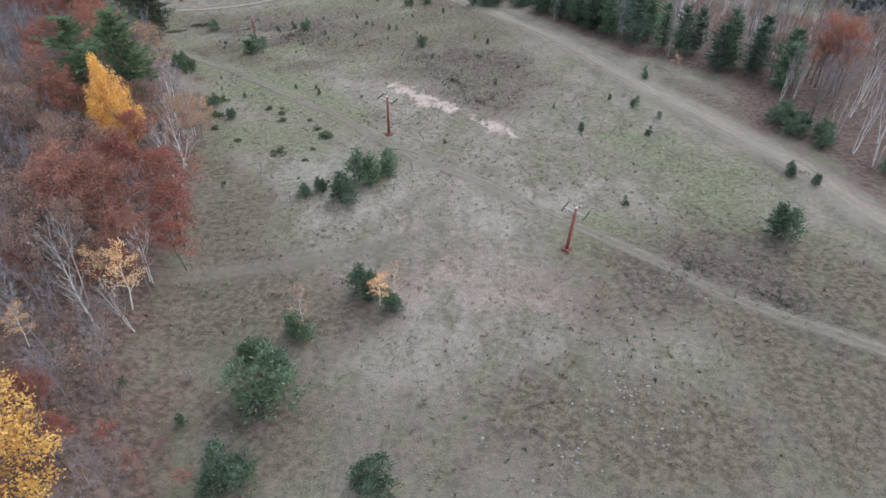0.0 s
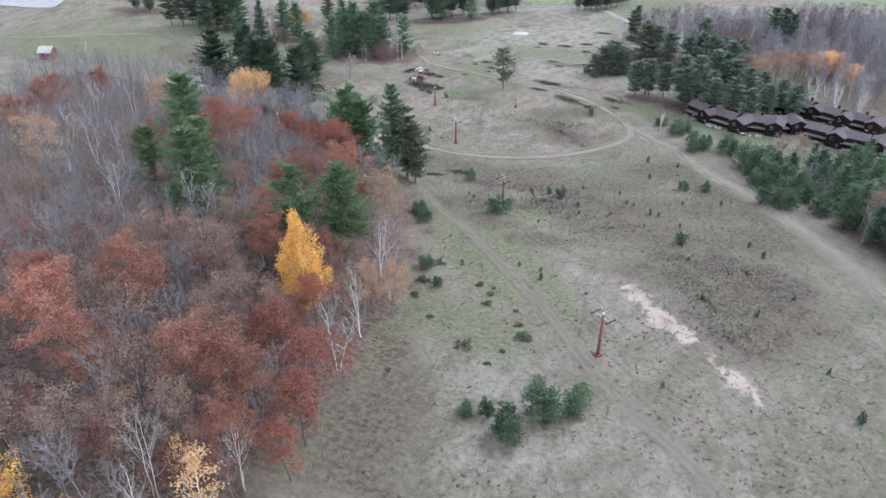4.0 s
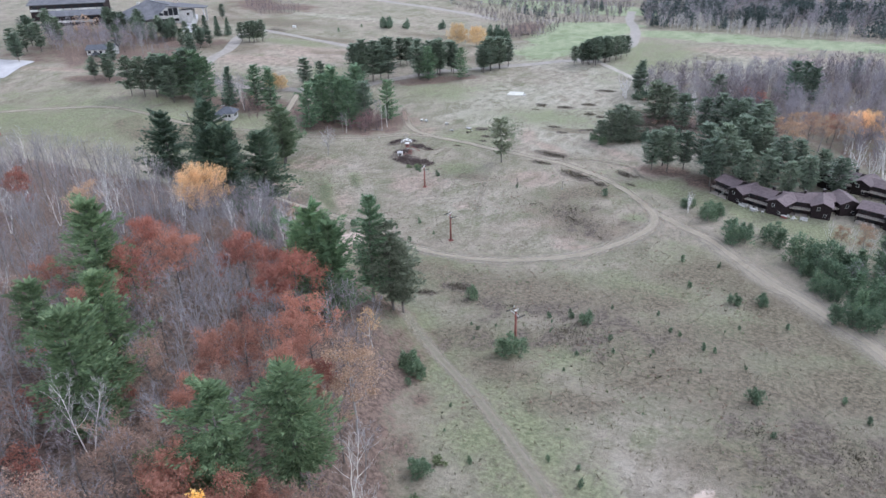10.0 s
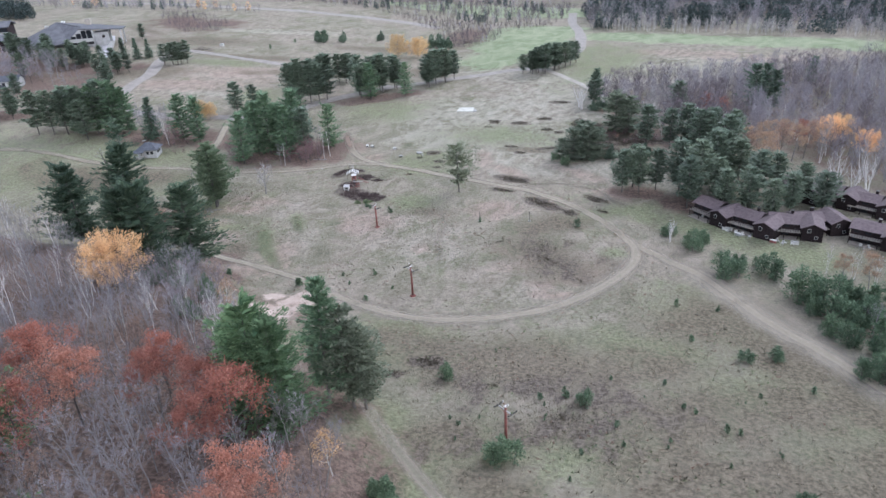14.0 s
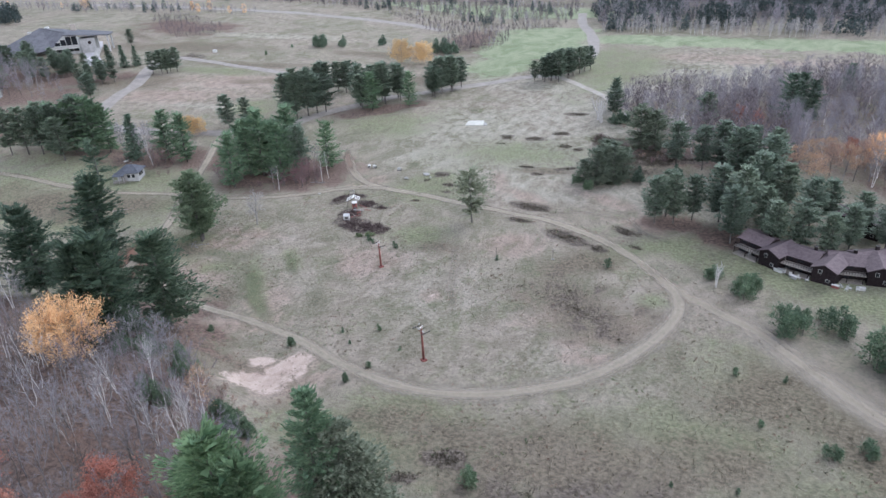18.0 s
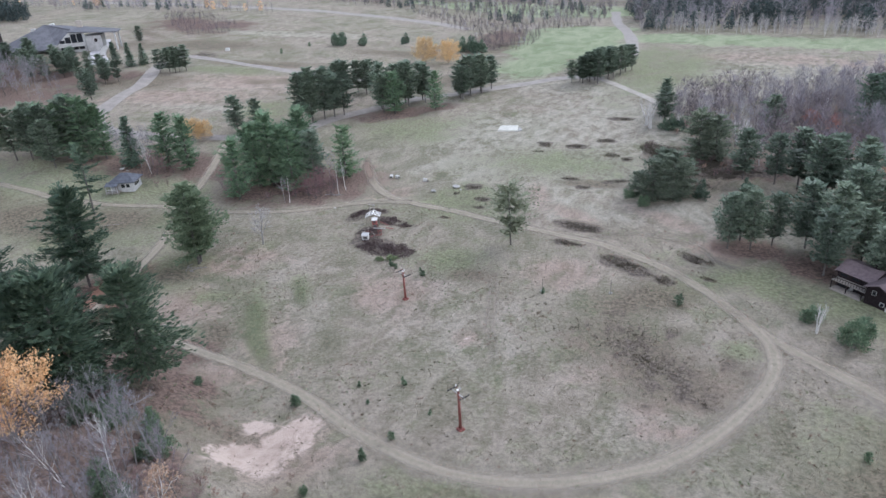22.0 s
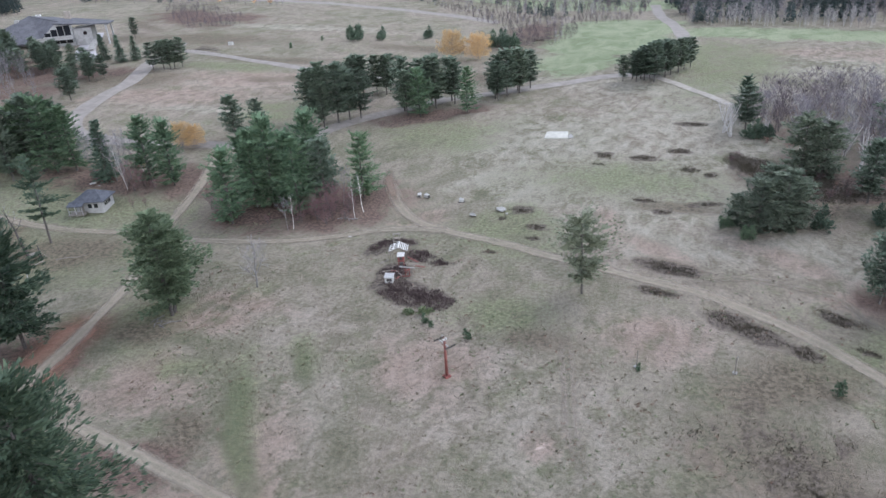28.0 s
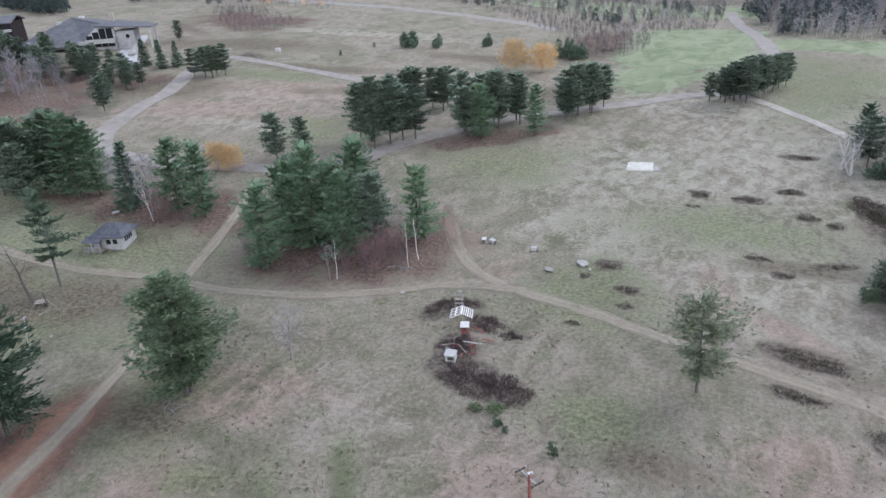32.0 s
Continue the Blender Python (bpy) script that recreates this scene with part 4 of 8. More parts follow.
def conifer(seed, H, needle, bark="bark", slim=0.95, low=0.12, width=0.28, whorls=17, arms=7, tufts=9, shape=0.85, droop=0.05, size=0.6, gap=0.08, stems=1, round_top=False, layers=3, ragged=0.3, lng=1.7, dome=2.3):
    """A conifer: straight trunk, whorls of arms, each arm a level bough of needle sprays."""
    rng = np.random.default_rng(seed)
    wood = Geo()
    C, D, K, KD = [], [], [], []
    P0, P1, rr = [], [], []
    for s in range(stems):
        off = np.array([rng.normal(0, 0.06 * H), rng.normal(0, 0.06 * H), 0]) if s else np.zeros(3)
        hs = H * (1 if s == 0 else rng.uniform(0.72, 0.95))
        bend = rng.normal(0, 0.012 * H, 2)
        wood.tube([off * 0.3 + (0, 0, -0.3), off + (bend[0] * 0.3, bend[1] * 0.3, hs * 0.4), off + (bend[0], bend[1], hs * 0.97)], [0.012 * H + 0.05, 0.009 * H + 0.03, 0.02], 6)
        side_bias = rng.uniform(0, 2 * math.pi)
        for k in range(whorls):
            for j in range(arms):
                if rng.random() < gap:
                    continue
                t = low + (0.985 - low) * (k + rng.uniform(-0.5, 0.5) * (1.0 if round_top else 0.5)) / (whorls - 0.4)
                if t > 0.99 or t < 0.02:
                    continue
                f = max(0.0, (t - low) / (1 - low))
                prof = (1 - min(1.0, f) ** dome) ** 0.6 * (0.62 + 0.38 * min(1, 3 * f)) if round_top else (1 - f) ** shape * (0.70 + 0.30 * min(1, f * 5))
                a = 2 * math.pi * j / arms + k * 2.4 + rng.uniform(-0.5, 0.5)
                clump = 1 + ragged * 0.35 * math.sin(3 * a + 9 * f + seed) + ragged * 0.3 * math.sin(2 * a - 13 * f + 2 * seed)
                ln = max(0.3, H * width * (prof + 0.05) * clump * rng.uniform(1 - ragged, 1 + 0.3 * ragged) * (1 + 0.15 * math.cos(a - side_bias)))
                lift = ((0.35 if round_top else 0.75) * f * f - droop) + rng.normal(0, 0.09)
                b = off + np.array([bend[0] * t, bend[1] * t, hs * t])
                w = np.array([math.cos(a), math.sin(a), lift])
                P0.append(b), P1.append(b + w * ln), rr.append(0.006 * H * (1 - 0.6 * f))
                m = max(3, int(tufts * (0.3 + 0.7 * ln / (H * width))))
                for u in (0.12, 0.3, 0.48):
                    K.append(b + w * ln * (u + rng.uniform(-0.08, 0.08)))
                    KD.append(w + rng.normal(0, 0.3, 3))
                for i in range(m):
                    u = 0.22 + 0.80 * (i + rng.random()) / m
                    fan = np.array([-math.sin(a), math.cos(a), 0]) * rng.normal(0, 0.22 * (0.35 + u) * (1.25 - 0.6 * u)) * ln
                    C.append(b + w * ln * u + fan + (0, 0, 0.14 * ln * u * u - 0.25 * abs(fan[0] + fan[1]) * 0.5 + rng.normal(0, 0.012 * ln)))
                    D.append(w + fan / ln * 1.6 + (0, 0, 0.25))
    wood.add(*spikes(np.array(P0), np.array(P1), np.array(rr)))
    C, D, K, KD = np.array(C), np.array(D), np.array(K), np.array(KD)
    g = Geo()
    n = len(C)
    g.add(*sprays(K, KD, H * width * 0.34, H * width * 0.26, rng, 0.5))
    for q in range(layers):
        g.add(*sprays(C + rng.normal(0, 0.13, (n, 3)) * (1, 1, 0.5), D + rng.normal(0, 0.25, (n, 3)) * (1, 1, 0.6), size * lng, size * slim, rng, 0.85 if q < 2 else 0.4))
    return [("trunk", wood.mesh("trunk", M[bark]), ""), ("crown", g.mesh("crown", M[needle]), "")]


def full_tree(seed, H, bark, leaf, rmax, low, n, size, dome=False, plumes=46):
    """A tree still full of leaf: rising plumes of small leaves, each round a limb of its own, with a ragged outline."""
    wood, twigs, T, W, rng = deciduous(seed, H, spread=rmax / H * 0.8, low=low, n_limb=10, n_sub=4, n_twig=2)
    wood.add(np.vstack(twigs.v), [q for q in twigs.f])
    C, D, P0, P1 = [], [], [], []
    for k in range(plumes):
        f = ((k + rng.random()) / plumes) ** (0.8 if dome else 1.15)
        a = 2.4 * k + rng.uniform(-0.5, 0.5)
        prof = math.sqrt(max(0.05, 1 - (1.55 * f - 0.6) ** 2)) if dome else max(0.05, (1 - f) ** 0.85 * min(1, 0.62 + 1.6 * f))
        reach = rmax * prof * rng.uniform(0.62, 1.15)
        base = np.array([0, 0, H * (low + (0.80 - low) * f)])
        rise = H * ((0.10 + 0.16 * f) if dome else (0.15 + 0.06 * f)) * rng.uniform(0.7, 1.3)
        end = base + np.array([math.cos(a) * reach, math.sin(a) * reach, rise])
        end[2] = min(end[2], H * rng.uniform(0.95, 1.02))
        m = int(n / plumes * (0.5 + 0.9 * prof))
        u = rng.beta(1.8, 1.15, m)[:, None]
        rad = (0.20 + 0.22 * rmax * prof / 3.5) * (1.25 - 0.85 * u) + 0.08
        bow = np.sin(np.pi * u) * np.array([math.cos(a), math.sin(a), -0.2]) * 0.12 * reach
        C.append(base + (end - base) * u + bow + rng.normal(0, 1, (m, 3)) * rad * (1, 1, 1.15))
        D.append(np.broadcast_to((end - base) / np.linalg.norm(end - base), (m, 3)))
        P0.append(base), P1.append(end)
    wood.add(*spikes(np.array(P0), np.array(P1), 0.035))
    C, D = np.vstack(C), np.vstack(D)
    g = Geo()
    g.add(*sprays(C, D * 0.6 + unit(rng, len(C)) * 0.8, size * 1.35, size * 1.2, rng, 0.3))
    return [("trunk", wood.mesh("trunk", M[bark]), ""), ("crown", g.mesh("crown", M[leaf]), "")]


def bush(seed, H, leaf, width=0.5, n=700, size=0.30, tips=3):
    """A young conifer, green to the ground: several leaders, each a ragged cone of needle sprays in whorls."""
    rng = np.random.default_rng(seed)
    wood, g = Geo(), Geo()
    C, D, P0, P1 = [], [], [], []
    for i in range(tips):
        a0 = rng.uniform(0, 2 * np.pi)
        off = H * width * (0 if i == 0 else rng.uniform(0.25, 0.75))
        foot = np.array([math.cos(a0) * off, math.sin(a0) * off, -0.1])
        hi = H * (1.0 if i == 0 else rng.uniform(0.45, 0.9))
        rmax = H * width * (0.85 if tips == 1 else rng.uniform(0.5, 0.8))
        lean = rng.normal(0, 0.05, 2) * H
        wood.tube([foot, foot + (lean[0], lean[1], hi * 0.9)], [0.03 * H ** 0.5, 0.012], 4)
        m = n // tips
        arms = max(14, int(26 * hi / H))
        k = rng.integers(0, arms, m)
        f = (np.arange(arms) + rng.uniform(0, 1, arms)) / arms
        az = 2.4 * np.arange(arms) + rng.uniform(-0.4, 0.4, arms)
        ln = rmax * ((1 - f) ** 0.75 * np.minimum(1, 0.72 + 1.2 * f) + 0.05) * rng.uniform(0.7, 1.2, arms)
        u = rng.beta(2.0, 1.1, m)
        way = np.stack([np.cos(az), np.sin(az), 0.25 + 0.75 * f], 1)[k]
        b = foot + np.stack([lean[0] * f, lean[1] * f, 0.05 * H + f * hi * 0.9], 1)[k]
        C.append(b + way * (ln[k] * u)[:, None] + rng.normal(0, 1, (m, 3)) * (0.05 * H * (1.1 - 0.6 * u))[:, None])
        D.append(way)
    C, D = np.vstack(C), np.vstack(D)
    C[:, 2] = np.maximum(C[:, 2], 0.04 * H)
    for q in range(2):
        g.add(*sprays(C + rng.normal(0, 0.03 * H, C.shape), D + rng.normal(0, 0.35, C.shape), size * 1.35, size * 0.8, rng, 0.4))
    return [("stem", wood.mesh("stem", M["bark"]), ""), ("crown", g.mesh("crown", M[leaf]), "")]


KINDS = {
    # name: (object name, label, category, variants, maker(seed) at the height given, height)
    "bare": ("bare_tree", "leafless grey hardwood tree with fine purplish twigs", "tree", 5, lambda s: bare_tree(s, 11, "greybark", "twig", n_limb=13, n_sub=6, n_twig=13, spread=0.24, low=0.38, up=1.5, girth=0.65), 11),
    "barelone": ("bare_tree", "small leafless tree with dense grey twigs", "tree", 2, lambda s: bare_tree(s, 8.5, "greybark", "whitetwig", n_limb=18, n_sub=8, n_twig=16, spread=0.32, low=0.2, stems=1, up=1.1, girth=1.2), 8.5),
    "redbare": ("bare_tree", "nearly leafless tree with reddish twigs", "tree", 3, lambda s: bare_tree(s, 10, "bark", "redtwig", n_limb=12, n_sub=6, n_twig=12, spread=0.26, low=0.32, up=1.4, girth=0.65), 10),
    "birch": ("birch_tree", "bare white-barked birch with pale branches", "tree", 4, lambda s: bare_tree(s, 10, "whitebark", "whitetwig", n_limb=10, n_sub=5, n_twig=7, spread=0.22, low=0.36, stems=2, lean=0.08, up=1.5, girth=0.55), 10),
    "oak": ("oak_tree", "oak with rust-brown autumn leaves", "tree", 5, lambda s: leafy_tree(s, 11, "bark", "oak", 21.0, 0.145, 0.42, n_limb=12, n_sub=6, n_twig=4, spread=0.29), 11),
    "redoak": ("oak_tree", "oak with dark red autumn leaves", "tree", 3, lambda s: leafy_tree(s, 10, "bark", "redoak", 18.0, 0.145, 0.42, n_limb=12, n_sub=6, n_twig=4, spread=0.29), 10),
    "brownoak": ("oak_tree", "oak with thin brown withered leaves", "tree", 3, lambda s: leafy_tree(s, 10, "bark", "brownleaf", 7.0, 0.125, 0.36, n_limb=12, n_sub=6, n_twig=5, spread=0.27), 10),
    "thinoak": ("oak_tree", "oak with sparse rusty brown leaves", "tree", 3, lambda s: leafy_tree(s, 10, "bark", "brownleaf", 2.6, 0.125, 0.34, n_limb=12, n_sub=6, n_twig=7, spread=0.27, up=1.1), 10),
    "polebirch": ("birch_tree", "slender white birches with straight bare stems", "tree", 3, lambda s: bare_tree(s, 11, "whitebark", "whitetwig", n_limb=6, n_sub=3, n_twig=6, spread=0.12, low=0.55, stems=4, lean=0.05, up=2.2, girth=0.42), 11),
    "tan": ("oak_tree", "tree with thinning tan autumn leaves", "tree", 3, lambda s: leafy_tree(s, 10, "greybark", "tan", 13.0, 0.135, 0.38, n_limb=11, n_sub=5, n_twig=5, spread=0.25), 10),
    "gold": ("aspen_tree", "aspen full of golden yellow leaves", "tree", 2, lambda s: full_tree(s, 13, "greybark", "gold", 4.3, 0.10, 17000, 0.165, plumes=64), 13),
    "amber": ("maple_tree", "maple with a rounded crown of amber leaves", "tree", 2, lambda s: full_tree(s, 9, "greybark", "amber", 4.6, 0.24, 9000, 0.17, True, 54), 9),
    "yellow": ("maple_tree", "tree with a rounded crown of yellow leaves", "tree", 2, lambda s: full_tree(s, 9, "greybark", "gold", 4.4, 0.10, 8000, 0.17, True, 54), 9),
    "pine": ("white_pine", "tall dark green pine with layered branches", "pine", 4, lambda s: conifer(s, 17, "pine", low=0.12, width=0.31, whorls=13, arms=7, tufts=30, size=0.42, slim=0.62, lng=1.6, shape=0.5, ragged=0.45), 17),
    "lightpine": ("white_pine", "full green pine with feathery branches", "pine", 3, lambda s: conifer(s, 16, "lightpine", low=0.10, width=0.30, whorls=13, arms=7, tufts=30, size=0.42, slim=0.62, lng=1.6, shape=0.48, ragged=0.5, gap=0.1), 16),
    "redpine": ("red_pine", "dark pine with a rounded crown", "pine", 4, lambda s: conifer(s, 13, "redpine", low=0.23, width=0.27, whorls=11, arms=8, tufts=22, size=0.62, slim=0.95, lng=1.1, round_top=True, gap=0.06, ragged=0.35, layers=2, dome=3.0), 13),
    "woodpine": ("white_pine", "full green pine standing among hardwoods", "pine", 2, lambda s: conifer(s, 15, "woodpine", low=0.10, width=0.30, whorls=13, arms=7, tufts=44, size=0.34, slim=0.62, lng=1.6, shape=0.52, layers=4, ragged=0.5), 15),
    "broadpine": ("white_pine", "broad round-crowned green pine among hardwoods", "pine", 2, lambda s: conifer(s, 15, "woodpine", low=0.22, width=0.25, whorls=11, arms=8, tufts=50, size=0.34, slim=0.62, lng=1.6, round_top=True, layers=4, ragged=0.55, gap=0.16), 15),
    "openpine": ("jack_pine", "thin pine with a sparse grey-green crown", "pine", 2, lambda s: conifer(s, 13, "olivepine", low=0.24, width=0.43, whorls=9, arms=8, tufts=30, size=0.36, slim=0.85, lng=1.2, round_top=True, gap=0.12, ragged=0.4, dome=4.5, droop=0.0), 13),
    "fullpine": ("red_pine", "forked pine with a full dark crown", "pine", 1, lambda s: conifer(s, 16.5, "lonepine", low=0.16, width=0.265, whorls=14, arms=7, tufts=46, size=0.38, slim=0.85, lng=1.25, round_top=True, stems=2, gap=0.1, ragged=0.5, layers=4), 16.5),
    "clumppine": ("jack_pine", "broad bushy pine, green almost to the ground", "pine", 3, lambda s: conifer(s, 11, "clumpneedle", low=0.05, width=0.40, whorls=9, arms=8, tufts=38, size=0.42, slim=0.85, lng=1.25, round_top=True, gap=0.1, ragged=0.45), 11),
    "slimbirch": ("birch_tree", "slim curved white birch with few bare branches", "tree", 2, lambda s: bare_tree(s, 10, "whitebark", "whitetwig", n_limb=8, n_sub=4, n_twig=5, spread=0.17, low=0.4, lean=0.10, up=1.5, girth=0.6), 10),
    "deadtree": ("dead_tree", "leaning dead tree with a dark trunk", "tree", 1, lambda s: bare_tree(s, 10, "bark", "twig", n_limb=9, n_sub=4, n_twig=4, spread=0.20, low=0.5, lean=0.02, up=1.0, girth=2.0), 10),
    "gauntpine": ("white_pine", "slender dark pine with a bare lower trunk", "pine", 1, lambda s: conifer(s, 15, "darkpine", low=0.36, width=0.27, whorls=8, arms=5, gap=0.15, tufts=40, size=0.4, slim=0.62, lng=1.6, shape=0.35, ragged=0.7, layers=3), 15),
    "oldbirch": ("birch_tree", "old white birch with several thick pale stems", "tree", 2, lambda s: bare_tree(s, 9, "whitebark", "whitetwig", n_limb=8, n_sub=5, n_twig=6, spread=0.26, low=0.30, stems=3, lean=0.14, up=1.5, girth=1.9), 9),
    "fadedmaple": ("maple_tree", "maple with thin faded yellow leaves", "tree", 2, lambda s: full_tree(s, 9, "greybark", "fadedleaf", 4.8, 0.10, 7600, 0.18, True, 54), 9),
    "mauvetree": ("shrub", "tall leafless shrub with dense mauve-red twigs", "shrub", 2, lambda s: bare_tree(s, 6.5, "bark", "mauvetwig", n_limb=13, n_sub=7, n_twig=12, spread=0.36, low=0.10, stems=2, up=1.2, girth=0.7), 6.5),
    "spruce": ("spruce_tree", "narrow dark green spruce tree", "spruce", 2, lambda s: conifer(s, 10, "pine", low=0.05, width=0.27, whorls=17, arms=7, tufts=8, size=0.42, droop=0.25, shape=1.0, ragged=0.1), 10),
    "cornerpine": ("white_pine", "broad bright green pine with feathery branches", "pine", 2, lambda s: conifer(s, 16, "brightpine", low=0.06, width=0.38, whorls=13, arms=8, tufts=48, size=0.36, slim=0.62, lng=1.6, shape=0.5, ragged=0.45, layers=4), 16),
    "meadowpine": ("white_pine", "tall dark green pine with bare lower trunk", "pine", 3, lambda s: conifer(s, 17, "darkpine", low=0.16, width=0.34, whorls=13, arms=8, gap=0.04, tufts=44, size=0.4, slim=0.62, lng=1.6, shape=0.42, ragged=0.45, layers=4), 17),
    "tallpine": ("white_pine", "tall narrow dark pine at the wood's corner", "pine", 1, lambda s: conifer(s, 18, "lightpine", low=0.2, width=0.21, whorls=14, arms=7, tufts=44, size=0.36, slim=0.62, lng=1.6, shape=0.5, ragged=0.45), 18),
    "olivepine": ("jack_pine", "grey-green pine with a dense upright crown", "pine", 2, lambda s: conifer(s, 15, "olivepine", low=0.22, width=0.22, whorls=14, arms=7, tufts=34, size=0.40, slim=0.85, lng=1.2, round_top=True, gap=0.1, ragged=0.4), 15),
    "weed": ("weed_clump", "low clump of green weeds in the grass", "weeds", 3, lambda s: bush(s, 0.7, "weed", 1.1, 240, 0.18, 5), 1.0),
    "bush": ("young_pine", "dense young pine, green to the ground", "bush", 4, lambda s: bush(s, 3.5, "scrub", 0.50, 1300, 0.215, 6), 3.5),
    "darkbush": ("young_pine", "round dark green pine bush", "bush", 2, lambda s: bush(s, 3.5, "pine", 0.48, 700, 0.30, 4), 3.5),
    "small": ("pine_seedling", "small dark green pine seedling in the grass", "bush", 4, lambda s: bush(s, 1.6, "scrub", 0.36, 220, 0.17, 2), 1.6),
    "shrub": ("shrub", "low leafless shrub with dark mauve twigs", "shrub", 3, lambda s: bare_tree(s, 2.6, "bark", "mauvetwig", n_limb=8, n_sub=5, n_twig=8, spread=0.42, low=0.1, stems=3, up=1.0), 2.6),
    "redbrush": ("shrub", "low shrub with dark red leaves", "shrub", 3, lambda s: leafy_tree(s, 4, "bark", "redoak", 6.0, 0.13, 0.3, n_limb=7, n_sub=4, n_twig=4, spread=0.42, low=0.15, stems=1), 4),
    "rustbrush": ("shrub", "low shrub with brown withered leaves", "shrub", 3, lambda s: leafy_tree(s, 4, "greybark", "brownleaf", 6.0, 0.13, 0.3, n_limb=7, n_sub=4, n_twig=4, spread=0.42, low=0.15), 4),
    "tanbush": ("shrub", "small shrub with tan autumn leaves", "shrub", 2, lambda s: leafy_tree(s, 4, "greybark", "tan", 7.0, 0.12, 0.25, n_limb=8, n_sub=4, n_twig=4, spread=0.3, low=0.15), 4),
    "goldbush": ("young_aspen", "young aspen with thin amber leaves", "shrub", 2, lambda s: leafy_tree(s, 5, "whitebark", "amber", 5.0, 0.10, 0.22, n_limb=9, n_sub=5, n_twig=4, spread=0.2, low=0.3, girth=0.7), 5),
    "paleaspen": ("young_aspen", "young aspen with a few pale yellow leaves", "shrub", 2, lambda s: leafy_tree(s, 5, "whitebark", "tan", 2.6, 0.09, 0.2, n_limb=9, n_sub=5, n_twig=4, spread=0.16, low=0.25, girth=0.7), 5),
}
MADE = {}
RNG = np.random.default_rng(11)
COUNT = {}


def plant(kind, x, y, height, group="", label="", lean=0.0):
    """Puts a tree of a kind on the land; trees of one kind and shape share their meshes."""
    name, text, cat, variants, maker, h0 = KINDS[kind]
    COUNT[kind] = COUNT.get(kind, 0) + 1
    v = int(RNG.integers(0, variants)) if COUNT[kind] > variants else COUNT[kind] - 1
    s = height / h0
    wide = s * RNG.uniform(0.9, 1.12)
    m = pose(x, y, lz(x, y), 0, lean + RNG.normal(0, 1.0), RNG.uniform(0, 360)) @ Matrix.Diagonal((wide, wide, s, 1))
    if (kind, v) not in MADE:
        ob = tagged(new(name), label or text, cat, group)
        ob.empty_display_size = 0.3
        for pn, me, pl in maker(100 + 17 * v + len(MADE)):
            part(pn, me, ob, pl)
        ob.matrix_basis = m
        MADE[kind, v] = ob
        return ob
    src = MADE[kind, v]
    c = copy_thing(src, m @ Matrix.Diagonal((1 / src.scale[0], 1 / src.scale[1], 1 / src.scale[2], 1)))
    if group:
        c["group"] = group
    c["label"] = label or text
    return c


# ---------------------------------------------------------------- single trees
TAKEN = []


def row(kind, items, group="", label=""):
    for x, y, hgt in items:
        plant(kind, x, y, hgt * (0.85 if kind == "small" else 1.0), group, label)
        TAKEN.append((x, y, hgt * (2.0 if kind in ("gold", "amber", "broadpine") else 1.4 if "pine" in kind else 1.7 if kind in ("oak", "redoak", "tan") else 1.0)))


row("cornerpine", [(-61.0, 117.4, 15.2), (-57.9, 116.6, 13.8)], "pines at the wood's corner")
row("tallpine", [(-57.0, 125.2, 17.0)], "pines at the wood's corner")
row("olivepine", [(-54.4, 126.4, 14.6), (-53.4, 127.6, 12.6)], "pines at the wood's corner", "grey-green pine with a dense upright crown")
row("meadowpine", [(-129, 160, 16.5), (-100.5, 156.8, 15.8), (-102, 148.5, 16.8), (-140, 184, 18.5), (-106, 152, 15.5), (-104.5, 147, 16)], "dark pines beside the meadow")
row("gauntpine", [(-165.0, 210.6, 15.5)], "", "slender dark pine near the hut")
row("fullpine", [(-126.5, 197.8, 16.5)], "", "forked pine standing alone by the track")
row("openpine", [(-70.5, 220.8, 12.4)], "", "lone thin pine beside the dirt track")
row("barelone", [(-119.4, 209, 8.5)], "", "small leafless tree alone in the meadow")
plant("deadtree", -164.7, 205.5, 10.4).matrix_basis = pose(-164.7, 205.5, lz(-164.7, 205.5)) @ Matrix.Rotation(radians(-17), 4, "Y") @ Matrix.Diagonal((1.04, 1.04, 1.04, 1))
row("amber", [(-102.0, 140.2, 10.4)], "", "maple with a rounded crown of amber leaves at the wood's edge")
row("gold", [(-37.2, 70.3, 12.8)], "", "tall aspen full of golden yellow leaves")
row("yellow", [(-25.8, 21.4, 9.0), (-36.0, 34.0, 6.4)], "", "golden yellow aspen at the wood's edge")
row("lightpine", [(-199.4, 231, 14.5), (-194.5, 233, 15), (-188.5, 234.5, 17)], "row of pines near the hut")
row("redpine", [(-202, 228.4, 14), (-197, 229.5, 15), (-191.8, 233.8, 17), (-206, 227, 14), (-210, 225, 14), (-196, 235.5, 14), (-190, 239, 14.5), (-204, 232, 14), (-193.5, 227.5, 12.5), (-200, 236, 13)], "row of pines near the hut")
row("lightpine", [(-186, 237.2, 14.5), (-166.5, 238.5, 14.5), (-161.2, 239.4, 14.3)], "row of pines near the hut")
row("spruce", [(-175.6, 235.9, 13)], "row of pines near the hut")
row("bare", [(-177, 237.5, 11), (-174.5, 239, 11.5), (-171, 240, 10.5), (-169.6, 234.8, 8), (-179.4, 239, 11.5), (-167.6, 240.2, 9), (-178, 235, 11.5), (-171.5, 238, 11.5), (-173.5, 236, 11), (-180.5, 237, 10)], "trees near the hut")
row("birch", [(-168.3, 233.5, 12)], "trees near the hut")
row("mauvetree", [(-168.4, 237.4, 6.5), (-165.5, 235.5, 5), (-170.2, 236, 5.6), (-161, 227, 2.4), (-159.2, 228.4, 2.2)], "trees near the hut")
